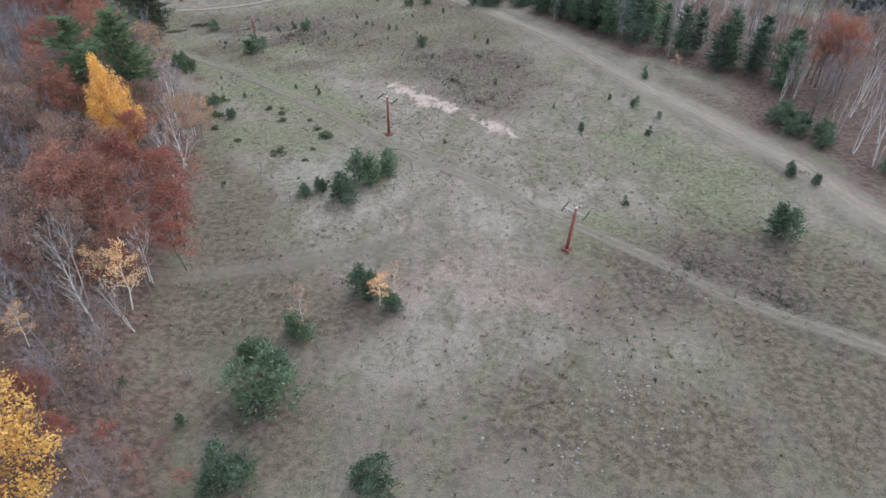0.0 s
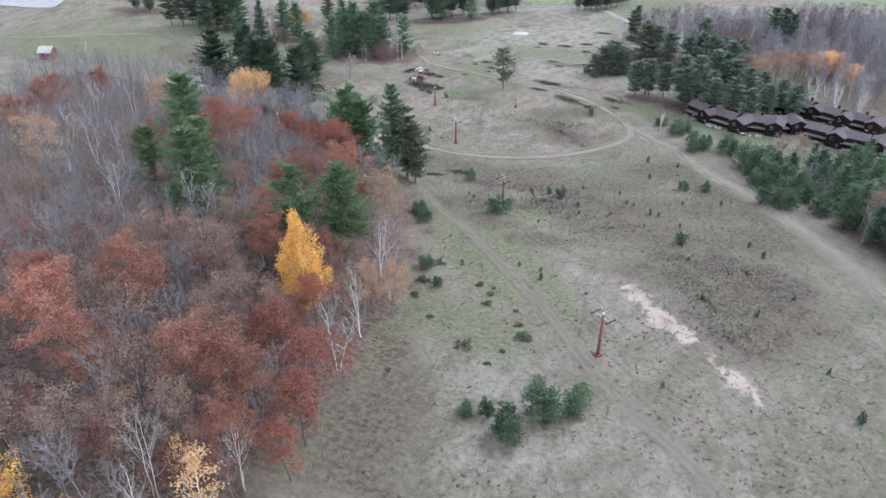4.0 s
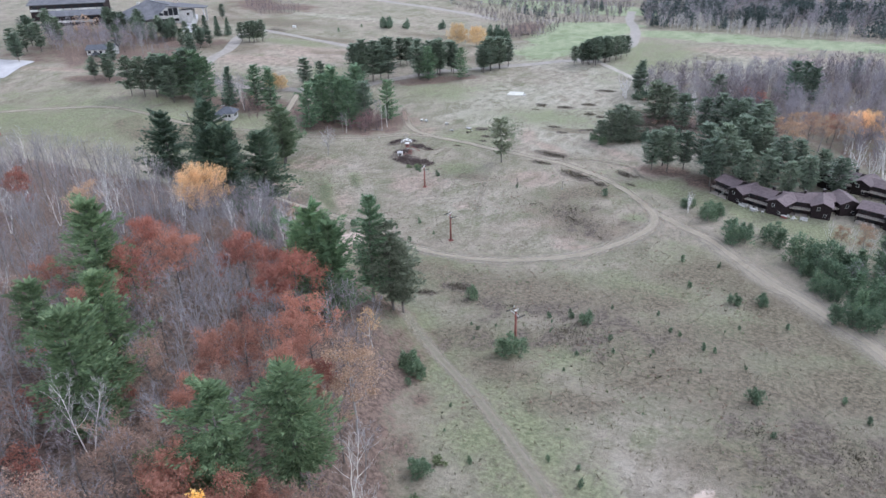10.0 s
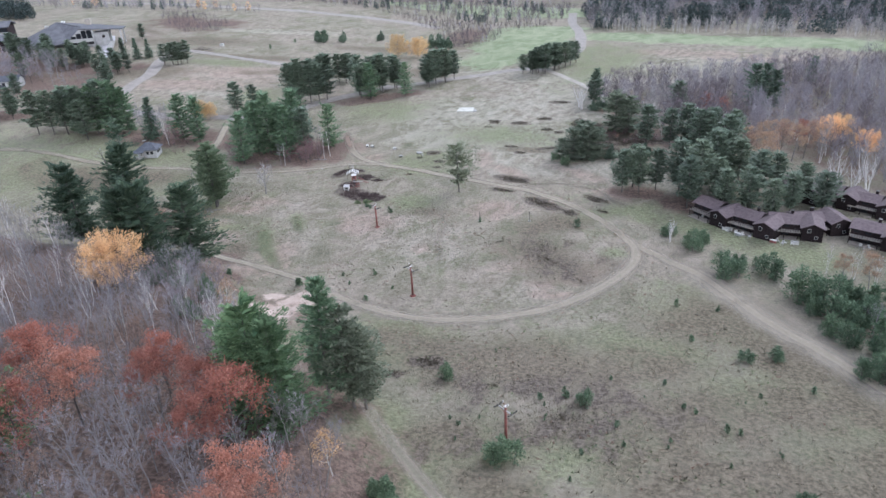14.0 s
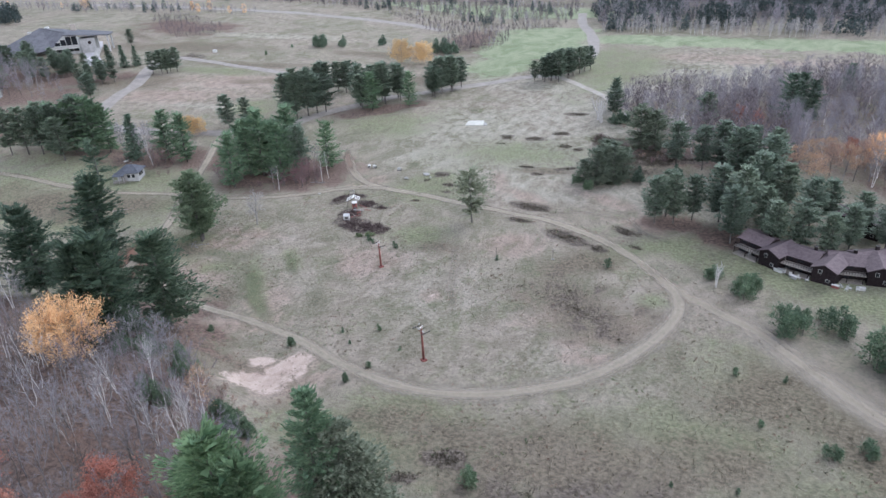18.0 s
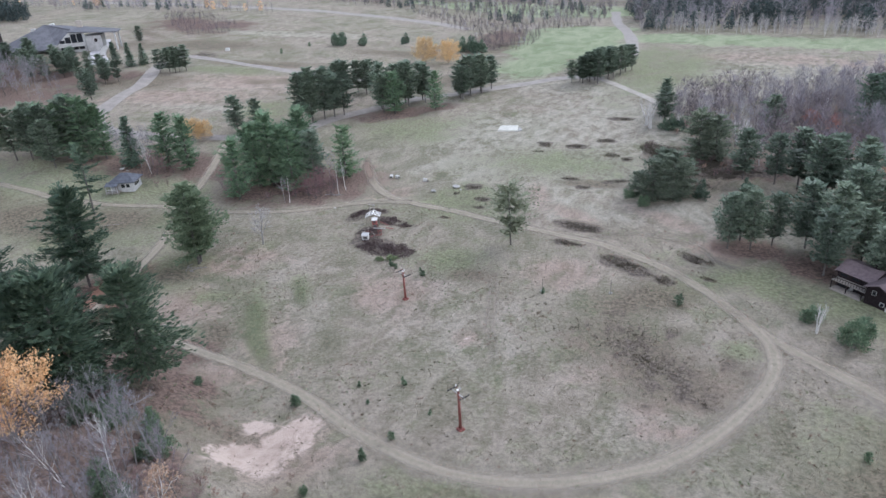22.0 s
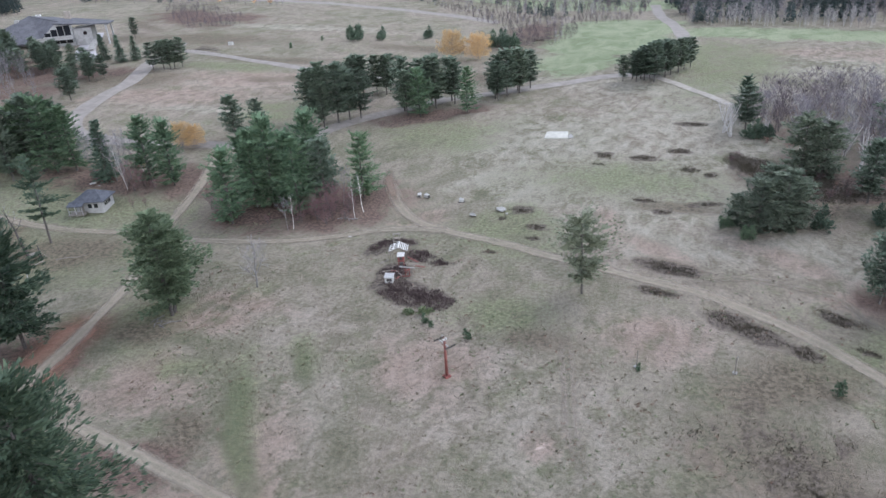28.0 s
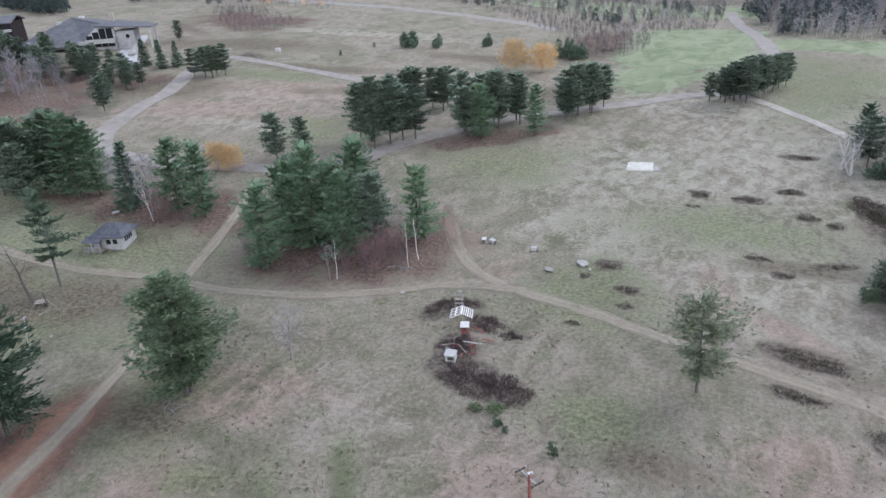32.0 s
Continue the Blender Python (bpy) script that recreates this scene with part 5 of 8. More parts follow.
row("goldbush", [(-170.4, 241, 5.4)], "amber trees by the lane", "thin amber tree beside the asphalt lane")
row("fadedmaple", [(-174.6, 258.6, 6.4), (-172.2, 260.4, 5.6)], "amber trees by the lane", "thin amber tree beside the asphalt lane")
row("lightpine", [(-138.2, 228.2, 14.8), (-135, 237.7, 18.5), (-133.4, 241, 14.6), (-138.3, 236.4, 15.4), (-130.2, 244.5, 18), (-128.3, 236.2, 15.5), (-131.7, 249, 12), (-120.2, 247.5, 13.7), (-141.5, 239, 14)], "grove by the track fork")
row("redpine", [(-166.5, 268.6, 11.5), (-162.5, 273.5, 10), (-145, 246, 13), (-125, 241, 14)], "grove by the track fork")
row("slimbirch", [(-117.0, 237.6, 9.4), (-116.8, 240.7, 9.2), (-125.8, 229.8, 7.6)], "grove by the track fork")
row("mauvetree", [(-121.9, 236.3, 6.8), (-124, 238, 6.5), (-119.5, 239.5, 6), (-143.5, 233.5, 5), (-123.4, 234.4, 5.6), (-120.6, 235.4, 5.2), (-126, 232.6, 4.8), (-122.2, 239.6, 6.6), (-146.4, 232.6, 4.2), (-145, 236.6, 4.6)], "grove by the track fork")
row("shrub", [(-121, 233.5, 3.2), (-123.5, 235, 3.6), (-118.5, 236.5, 3.0), (-126, 233, 2.6), (-119.8, 241, 3.4), (-143.8, 231, 2.6), (-145.5, 235, 3.0), (-132, 230.5, 2.2), (-163.5, 236, 2.6), (-166.5, 233.5, 2.4)], "grove by the track fork")
row("bare", [(-126.6, 229.2, 7.5), (-122.5, 243, 9)], "grove by the track fork")
row("redpine", [(-155.6, 291.6, 13.5), (-146.5, 297.5, 13.5), (-152, 287, 12.5), (-158, 318.5, 12.4), (-150.5, 322.5, 12), (-157.7, 290.2, 14.5), (-153.6, 289.6, 16.5), (-150.3, 291.6, 16), (-148.6, 295, 14), (-159, 316, 12), (-156, 318, 12.3), (-153.5, 322, 12), (-151, 326.5, 11.6), (-161.5, 313, 11)], "pines along the lane")
row("redpine", [(-135.6, 304.4, 12.5), (-132.6, 315.5, 14), (-126.4, 318, 13), (-115.6, 325.6, 11.5), (-113, 337.5, 13), (-137.7, 307.5, 15), (-130.2, 312.6, 15), (-128.5, 321, 13), (-134, 311, 14), (-117, 327, 11), (-114.6, 331, 14), (-111.8, 335, 13.6), (-110, 341, 11.8), (-118, 331.5, 12)], "pines along the lane")
row("lightpine", [(-131.5, 304, 13.5), (-120, 310.7, 12.5)], "pines along the lane", "blue-green full pine beside the lane")
row("redpine", [(-76, 357.5, 11), (-78.6, 356.4, 10), (-70.2, 363.2, 11), (-66.8, 371.6, 10.2), (-74.6, 361, 11.2), (-83.6, 353.2, 8), (-81, 356, 8.8), (-77.4, 354.6, 10.8), (-74.2, 352.6, 12), (-71.6, 359.4, 11.2), (-68.2, 367, 10.8), (-65, 376, 9.5), (-79.5, 352.5, 9.5), (-72, 364, 11)], "clump of pines by the road")
row("darkbush", [(-193.5, 389, 6.0), (-197, 387, 5.8), (-195.5, 391, 5.4), (-186, 394.5, 5.2), (-171.4, 408.8, 5), (-141.8, 404, 6.4), (-136, 401.5, 7), (-139, 406, 6.5), (-133, 404, 5.5)], "far pines in the field")
row("small", [(-210, 363.7, 2.8), (-206.3, 380.3, 2.3)], "far pines in the field")
row("fadedmaple", [(-149, 376.5, 10.5), (-139.5, 378.5, 9.6)], "yellow trees in the far field", "rounded yellow autumn tree in the far field")
row("redpine", [(-231.4, 313.4, 9), (-227, 316.4, 10), (-229, 315.6, 9.4), (-225.2, 320.3, 10), (-227.5, 319, 9), (-229, 276.7, 9.2), (-239, 293.6, 8.6), (-237, 297.8, 7.5), (-242, 298, 8), (-263.4, 303.9, 9), (-268.2, 301.5, 8.2), (-258, 306, 8), (-275.3, 352.8, 8), (-279, 296, 9), (-294.3, 295.2, 10), (-294, 299.5, 9.6), (-289.2, 307.9, 8.5), (-276.9, 308.9, 7.5), (-265.4, 306.5, 8.8), (-300, 300, 11), (-284, 304, 10), (-271, 303, 9.5), (-262, 300, 9), (-287, 297, 10.5), (-246, 300, 9), (-233, 282, 8.5)], "pines round the lodge")
row("redpine", [(-315.6, 279.2, 12), (-310.4, 275, 11), (-291.4, 265.1, 12), (-287.1, 252, 12), (-292, 249, 11), (-279.1, 235.2, 11), (-284, 238, 12), (-246.3, 251.3, 9), (-231, 235, 9.5), (-228, 232.4, 9), (-234, 231, 8.5), (-285.5, 305.2, 11), (-293.4, 294.6, 12), (-266.2, 273.5, 10), (-300, 258, 12), (-306, 262, 12)], "pines below the lodge", "dark pine on the slope below the lodge")
row("redpine", [(-265.4, 286.6, 9.5), (-262.5, 290.4, 9), (-260, 295.6, 8.5), (-259.4, 299.3, 8), (-245.4, 289.3, 8.5), (-243, 292, 8), (-276.9, 298.4, 9.5), (-272, 292, 10)], "pines round the lodge")
row("bare", [(-245.4, 272.7, 7), (-244.5, 277.7, 7.5), (-239.4, 266, 6), (-237, 273, 6.5), (-249, 270, 7.5), (-252, 273, 8)], "trees round the lodge")
row("spruce", [(-256.4, 317.7, 9), (-249.3, 318, 9.3), (-246.7, 322.3, 8.2)], "pines round the lodge")
row("bare", [(-259.3, 279.7, 10.5), (-263, 284, 9.5), (-256, 284.5, 9), (-268, 287, 9), (-255, 278.5, 11.5), (-265.6, 280, 12), (-261.5, 281.5, 11), (-258.3, 287, 9.5), (-272, 283, 9), (-258.4, 282.2, 8), (-251.7, 282.5, 7), (-254.4, 276.2, 8), (-268, 278, 9), (-262, 275, 8), (-266, 284, 8.5), (-276, 280, 9)], "trees round the lodge")
row("redbare", [(-270.5, 280, 4.2), (-255.5, 285, 3.2), (-264, 277, 4), (-251, 281, 3), (-275, 285, 5)], "trees round the lodge")
row("redpine", [(-31.2, 228.8, 11), (-27.3, 229.6, 11.6), (-23.5, 232.2, 10.6), (-29, 233, 11)], "pines near the townhouses")
row("redpine", [(-8, 242, 12.5), (-4.4, 239.8, 11.5), (3.6, 235.3, 10), (-12, 257, 13), (-16, 221.8, 12.3), (-13.6, 228.6, 14), (-7.5, 249.5, 14.5), (-3.4, 221, 11), (5.5, 222.5, 10), (-8, 220, 10.5), (1.5, 219, 9.5), (12, 224, 10), (-0.5, 231.3, 11.5), (-9.9, 226.5, 11), (-18, 232, 13), (-10, 238, 14), (8.5, 230.5, 9.5)], "pines near the townhouses")
row("clumppine", [(-46.5, 249.6, 9.6), (-42.4, 251, 10.8), (-44.8, 254, 10.4), (-40.2, 253.6, 8.6), (-49.6, 251, 6)], "pines at the meadow's edge", "bushy green pine at the meadow's edge")
row("bush", [(-47.5, 245.4, 2.8), (-51.4, 249.6, 2.4)], "pines at the meadow's edge")
row("shrub", [(-34, 266.5, 2.4), (-31, 268, 2.2), (-28.5, 271, 2.6), (-25.8, 270, 2.4), (-30.5, 273, 2.6), (-35, 276, 2.4), (-37.5, 273.5, 2.2), (-39, 271, 1.8), (-49.8, 287, 2.0), (-51, 283.5, 1.8), (-41, 268, 2.0), (-22.5, 272, 2.8)], "undergrowth before the north wood", "dark leafless shrub before the north wood")
row("rustbrush", [(-32.5, 270.5, 2.4), (-36.5, 270, 2.0), (-26.5, 273.5, 2.8), (-40.5, 276, 2.0), (-44, 296, 2.2), (-39.5, 292, 2.6)], "undergrowth before the north wood")
row("darkbush", [(-36.6, 252.6, 4.2), (-27.6, 256, 4)], "pines at the meadow's edge")
row("clumppine", [(-38.2, 279, 12.4), (-34.2, 278.8, 11.2)], "pines at the north wood", "broad dark pine before the north wood")
row("redpine", [(-28, 266, 12), (-14, 256, 14), (-48.3, 307.5, 10.5), (-17, 262, 13.5), (-10.5, 260.5, 13), (-5.5, 259.5, 13), (-21.5, 264, 11.5), (-20.5, 300, 11)], "pines at the north wood")
row("pine", [(2.5, 308.4, 15), (8.5, 309.3, 13), (5.5, 313, 14), (24.5, 345.9, 10), (-48.8, 317, 10.5)], "pines at the north wood")
row("darkbush", [(-45.8, 301.8, 4.5), (-43.5, 300, 3.8), (-47.5, 300.5, 3.5)], "pines at the north wood")
row("oldbirch", [(-51.6, 301.5, 9.6), (-44.0, 300.6, 6.0), (-29.2, 291, 9.2), (-27, 283.2, 8.8), (-53, 305, 8.6)], "birches at the north wood")
row("birch", [(-19.3, 302, 8), (-49.5, 311.5, 9), (-47, 307.5, 8.5), (-24, 276, 9), (-21.5, 273.5, 9), (-27, 279, 9)], "birches at the north wood")
row("brownoak", [(6.3, 256, 11.5), (12.5, 261, 11.5), (-2, 254, 10)], "autumn trees behind the townhouses")
row("tan", [(2.3, 252, 10.5), (9.4, 258, 11), (16, 262, 10), (3, 265, 10), (-1, 262, 8.5), (7, 268, 9.5)], "autumn trees behind the townhouses")
row("amber", [(20.1, 273, 8.5), (27.6, 264.7, 7.5), (23, 277, 8)], "autumn trees behind the townhouses", "amber-leaved tree behind the townhouses")
row("redoak", [(-11.4, 299.7, 8), (-7, 296, 7.5), (12, 268, 9)], "autumn trees behind the townhouses")
row("oldbirch", [(17.3, 241.2, 9), (20.3, 238.8, 9), (23.2, 237.7, 9.4), (29, 233, 9.5)], "birches behind the townhouses")
row("oldbirch", [(-19, 202.2, 5.8)], "", "small bare white birch beside the track")
row("bush", [(-14.5, 200.3, 4.4), (-12.4, 203.6, 3.2), (-8.5, 188.7, 5.2), (-0.8, 190.6, 5.2), (-6, 191, 4), (-19.5, 205.5, 3)], "bushes beside the track")
row("bush", [(3.6, 182.2, 6.2), (7.4, 178.7, 7), (8.6, 156.5, 4.4), (12.2, 155.6, 4.4), (18.3, 156.2, 4.6), (10.9, 173.6, 6), (15.2, 169.2, 5), (13, 164, 4.5), (6, 170, 3.6), (21, 160, 5), (10, 182, 5), (4, 176.5, 3.5)], "evergreen thicket by the track")
row("lightpine", [(18.1, 177.3, 8), (20.9, 175.4, 8.2), (21.8, 150.5, 8.4), (21.6, 163.5, 8.9), (24, 169, 8.5), (17, 184, 7.5), (26, 158, 8), (25, 180, 8.5), (28, 172, 9)], "evergreen thicket by the track", "young green pine in the thicket")
row("tan", [(14.5, 187.4, 8.5), (11, 190.5, 6.5)], "evergreen thicket by the track")
row("birch", [(9, 194.5, 6.5), (13, 192.5, 7.5), (16, 190, 7.5)], "evergreen thicket by the track")
row("broadpine", [(-43.6, 78.4, 13.6), (-41.0, 84.0, 14.2)], "pines in the autumn wood")
row("woodpine", [(-81.0, 100.4, 16.2), (-68.8, 90.2, 12.8), (-61.6, 80.8, 14), (-64.0, 84, 12.5), (-78.1, 88.8, 10.5)], "pines in the autumn wood")
row("woodpine", [(-49.8, 76.9, 5.6), (-66.5, 121, 10.5), (-38.6, 35.6, 9)], "pines in the autumn wood")
row("oak", [(-77.7, 108.6, 11), (-86.7, 97.2, 9), (-72.9, 91.7, 10), (-50.1, 100.5, 11), (-49.9, 96.5, 10), (-53.4, 93.3, 9.5), (-55.1, 90.6, 9), (-46.5, 91.2, 9.5), (-52.4, 83.2, 8), (-40.8, 74.6, 8.5), (-43.6, 72.7, 8.5), (-38.8, 77.2, 8)], "oaks in the autumn wood")
row("oak", [(-34.4, 50.4, 10.0), (-30.9, 51.4, 10.2), (-28.6, 48.6, 8), (-44.5, 56.2, 10.5), (-46.1, 46.8, 11), (-41.3, 46.8, 10), (-49.2, 57.9, 9.5), (-45.2, 74.9, 9), (-122.3, 103.8, 11), (-111.1, 91.0, 11), (-131.4, 114.3, 10)], "oaks in the autumn wood")
row("redoak", [(-85.2, 111.5, 11), (-78.8, 101.8, 10.5), (-74.1, 95.6, 10), (-70.6, 112.6, 9.5), (-59.3, 110.9, 11), (-60.6, 106.4, 10), (-45.1, 94.6, 8), (-26.4, 54.4, 9), (-28.4, 58.8, 9.5), (-25.0, 50.3, 7), (-32.2, 58.8, 9.5), (-34.4, 68.0, 8), (-131.0, 125.4, 10), (-52.3, 51.5, 10), (-73.3, 117.2, 9), (-65.3, 114.4, 9), (-26.5, 28.0, 5.0), (-35.6, 66.5, 5.5), (-24.5, 26, 3.6)], "oaks in the autumn wood", "dark red oak in the autumn wood")
row("thinoak", [(-35.6, 46.9, 10), (-38.4, 60.4, 9.5), (-49.4, 46.8, 10.5), (-27.6, 56.5, 8), (-41.0, 51.5, 9.5), (-33.0, 54.6, 9)], "oaks in the autumn wood")
row("brownoak", [(-48.0, 76.6, 9.5), (-52.6, 75.0, 9), (-60.2, 86.8, 8.5), (-50.8, 86.3, 8), (-46.8, 69.0, 9), (-50.1, 66.0, 9.5), (-44.0, 66.7, 9), (-47.5, 52.4, 9.5), (-31.0, 46.0, 9), (-35.8, 39.6, 9), (-39.6, 38.6, 9), (-54.6, 65.3, 9), (-33.6, 61.8, 8.5), (-33.8, 42.8, 7.5), (-37.0, 57.0, 9), (-53.9, 61.0, 9)], "oaks in the autumn wood")
row("tan", [(-42.2, 95.4, 10.8), (-106.6, 118.4, 12), (-91.5, 80.7, 12), (-33.2, 75.6, 8.6), (-32.0, 79.5, 7.5), (-43.2, 92.6, 7)], "oaks in the autumn wood")
row("bare", [(-62.9, 102.0, 10.8), (-65.4, 98.2, 10.5), (-57.4, 101.6, 10.2), (-70.5, 101.4, 9.5), (-61.0, 95.6, 9.5), (-84.2, 126.3, 10.5), (-88.6, 120.5, 10.5), (-75.9, 123.9, 10), (-93.9, 119.1, 10.5), (-106.6, 131.8, 11), (-111.6, 113.0, 11), (-92.1, 97.7, 10), (-38.0, 53.7, 10), (-39.7, 49.6, 10), (-29.2, 54.9, 9), (-49.7, 110.4, 9.5), (-51.6, 106.3, 9.5), (-90.1, 126.0, 11)], "trees of the autumn wood")
row("bare", [(-61.9, 60.4, 10.5), (-63.9, 56.0, 10.5), (-57.4, 55.4, 10.5), (-58.9, 65.9, 10.5), (-36.4, 43.6, 9.5), (-28.0, 51.8, 7), (-32.5, 37.6, 8.5), (-29.8, 35.0, 8), (-26.6, 45.6, 6), (-68.2, 106.2, 10.2), (-83.2, 118.8, 10)], "trees of the autumn wood")
row("birch", [(-108.3, 126.4, 12), (-121.4, 134.1, 12), (-122.5, 141.7, 11), (-58.7, 77.6, 11), (-71.8, 76.9, 10.5), (-91.5, 94.9, 10), (-30.2, 42.0, 10.5), (-27.0, 47.2, 8), (-28.3, 39.3, 8), (-26.0, 40.2, 7.5), (-30.2, 65.2, 10), (-31.9, 72.3, 10), (-33.7, 82.6, 10), (-37.4, 86.6, 9.5), (-113.6, 129.5, 11), (-102.3, 134.4, 10), (-106.2, 139.3, 11), (-86.7, 130.3, 9), (-91.3, 136.4, 9), (-87.8, 138.6, 9)], "birches at the wood's edge", "leaning white birch at the wood's edge")
row("goldbush", [(-27.2, 42.8, 8), (-31.6, 35.6, 5), (-50.0, 112.6, 7)], "young aspens on the slope", "slim aspen with golden leaves at the wood's edge")
row("paleaspen", [(-77.2, 134.6, 9.6), (-78.6, 136, 8.4), (-12, 40.8, 6), (-4.4, 44.8, 5.5)], "young aspens on the slope")
row("goldbush", [(-5.8, 44.6, 4.6), (-30, 44.5, 5)], "young aspens on the slope")
row("bush", [(-13.4, 33.4, 5.2), (-15.7, 37.8, 2.3), (-14.7, 25.4, 3.4), (-4.9, 24.8, 3.2), (-12.4, 40.4, 2.8), (-7.6, 46.6, 3.5), (-4.6, 44, 2.2)], "bushes on the slope")
row("bush", [(-10, 69.8, 4.6), (-6.8, 72, 3.4), (-11, 64.2, 3.9), (-14.6, 67.2, 2), (-16, 66, 1.7), (35.4, 55, 4.4), (42.2, 69.7, 2), (47.7, 81.6, 3), (44, 67, 1.6)], "bushes on the slope")
row("bush", [(-35.0, 124.2, 3.8), (-44.7, 113.2, 3.3), (-43.5, 112, 2.6), (-34.6, 94.7, 2.4), (-30.6, 90.3, 1.8), (-27.6, 139, 2.4), (-46.8, 139.5, 2.6), (-2.8, 158.6, 2.4), (-7, 157, 2.2), (-3.5, 125.8, 2.3)], "bushes on the slope")
row("small", [(20.7, 63.2, 1.6), (-44.9, 114.7, 2.7), (28.5, 82.2, 1.9), (29.1, 92.8, 2.3), (33.8, 105.5, 2.5), (19.4, 84.1, 1.9), (-24.2, 33.1, 1.4), (-19.1, 30.2, 1.7), (-43.2, 109.3, 1.5), (6.8, 130.4, 1.3), (9.1, 126.7, 1.4), (-16.9, 173.2, 1.9), (-14.6, 161.2, 1.6), (-38.3, 205.2, 2.6), (-15.4, 141.4, 1.2), (-20.2, 103.1, 1.0), (-19.5, 100.4, 1.3), (-23.5, 103, 1.0), (-2.7, 194.4, 2.8), (-10.3, 173.5, 1.4), (0.8, 150.1, 1.5), (-14, 140.5, 1.2), (-10.5, 137.7, 1.5), (-8.9, 137.6, 1.2), (-33.5, 138.4, 1.5)], "seedlings in the meadow")
row("small", [(-23.3, 134.9, 1.3), (-30.4, 140.1, 2), (-82.9, 204.9, 2.1), (-60.3, 204.1, 1.4), (-90, 207, 2), (-88.5, 206.2, 1.4), (-78, 170, 1.2), (-69, 160.5, 1.5), (-72.5, 172.5, 1.6), (-66.5, 167, 1.0), (-75, 166.5, 1.1), (26, 96, 1.2), (31.5, 88, 1.4), (17, 93, 1.0), (9, 104, 1.3), (13.5, 112, 1.1), (-1.5, 118.5, 1.2), (-26.5, 128, 1.0), (-22, 131, 1.0), (-18, 147, 1.1), (-25, 146, 1.0), (-6, 147, 1.0), (0.5, 81, 0.8), (-31, 99, 1.2)], "seedlings in the meadow")


row("bush", [(-102.1, 152.5, 2.2), (-98.1, 147.8, 2.4), (-92, 148.3, 3.0), (-99.8, 151.2, 1.8), (-95.5, 146.5, 2.6), (-90, 146.2, 2.4), (-98.1, 162.2, 1.4), (-83.4, 163, 1.8), (-70.5, 156, 1.6)], "shrubs beneath the meadow pines", "low green shrub at the wood's edge")
row("bush", [(-101.4, 147.2, 2.6), (-99.6, 146.0, 3.0), (-89.6, 138.8, 2.4), (-87.0, 137.0, 3.0), (-84.6, 136.4, 2.6), (-104, 149.4, 2.2), (-70.0, 145.6, 1.4), (-73.6, 148.4, 1.2)], "shrubs beneath the meadow pines", "low green shrub at the wood's edge")
row("bush", [(-98.0, 149.1, 2.2), (-95.4, 148.4, 1.8), (-90.8, 146.9, 2.4), (-87.6, 144.8, 2.6), (-77.6, 137.6, 2.8), (-74.8, 136.2, 3.2), (-72.8, 135.9, 2.6), (-73.8, 133.9, 2.8), (-88.2, 143.1, 2.2)], "shrubs by the sand pit", "dark green young pine beside the sand pit")
row("rustbrush", [(-80.7, 142.3, 1.5), (-79.0, 142.1, 1.3), (-77.5, 144.1, 1.2), (-75.1, 143.2, 1.4), (-76.7, 140.6, 1.5), (-76.1, 147.2, 1.1), (-73.8, 139.8, 1.6), (-72.6, 140.9, 1.4), (-82.1, 144.8, 1.2), (-76.0, 149.9, 1.0)], "shrubs by the sand pit", "low brown leafy shrub beside the sand pit")
row("shrub", [(-88.2, 140.6, 2.0), (-85.4, 139.6, 2.2), (-82.8, 140.4, 2.0), (-81.4, 142.8, 1.8), (-84.0, 142.6, 1.8), (-79.6, 140.2, 2.0), (-82.0, 137.6, 2.4), (-91.6, 141.8, 2.2), (-86.6, 143.4, 1.6)], "shrubs by the sand pit", "tangled leafless shrub beside the sand pit")
row("redbrush", [(-28.8, 30.6, 3.2), (-27.2, 25.9, 3.6), (-22.7, 27.8, 2.4), (-25.1, 23.0, 3.4), (-20.4, 25.3, 2.0), (-28.9, 28.1, 3.0), (-17.3, 25.0, 1.8)], "undergrowth of the autumn wood", "low dark red shrub at the wood's edge")
row("rustbrush", [(-25.6, 29.6, 2.6), (-24.7, 26.0, 2.8), (-22.0, 30.4, 2.2), (-22.4, 23.7, 2.6), (-19.3, 27.8, 1.8), (-24.1, 32.2, 2.6)], "undergrowth of the autumn wood")
row("weed", [(-33.3, 90.7, 1.4), (-16.1, 83, 1.3), (-21.4, 77.8, 1.2), (-23.2, 89.2, 0.9), (-23.7, 91.9, 0.8), (-33.7, 97.6, 1.2), (-32.1, 86.3, 0.9), (-28, 82, 0.7), (-26, 94, 0.8), (-17.5, 85.5, 0.7), (-91.2, 209.6, 1.6), (-93.4, 209, 1.2)], "green weeds in the meadow")
DOTS = np.random.default_rng(31)
row("small", [(float(x), float(y), float(q)) for x, y, q in zip(DOTS.uniform(-44, -4, 20), DOTS.uniform(101, 150, 20), DOTS.uniform(0.4, 0.9, 20))], "seedlings in the meadow")
row("weed", [(float(x), float(y), float(q)) for x, y, q in zip(DOTS.uniform(-34, -10, 9), DOTS.uniform(60, 100, 9), DOTS.uniform(0.3, 0.6, 9))], "green weeds in the meadow")


# ---------------------------------------------------------------- woods
def scatter(poly, gap, seed):
    rng = np.random.default_rng(seed)
    P = np.array(poly)
    xs, ys = np.arange(P[:, 0].min(), P[:, 0].max(), gap), np.arange(P[:, 1].min(), P[:, 1].max(), gap)
    X, Y = np.meshgrid(xs, ys)
    X = X + rng.uniform(-0.45, 0.45, X.shape) * gap
    Y = Y + rng.uniform(-0.45, 0.45, Y.shape) * gap
    ok = inside(X, Y, poly)
    return [(float(x), float(y)) for x, y in zip(X[ok], Y[ok])], rng


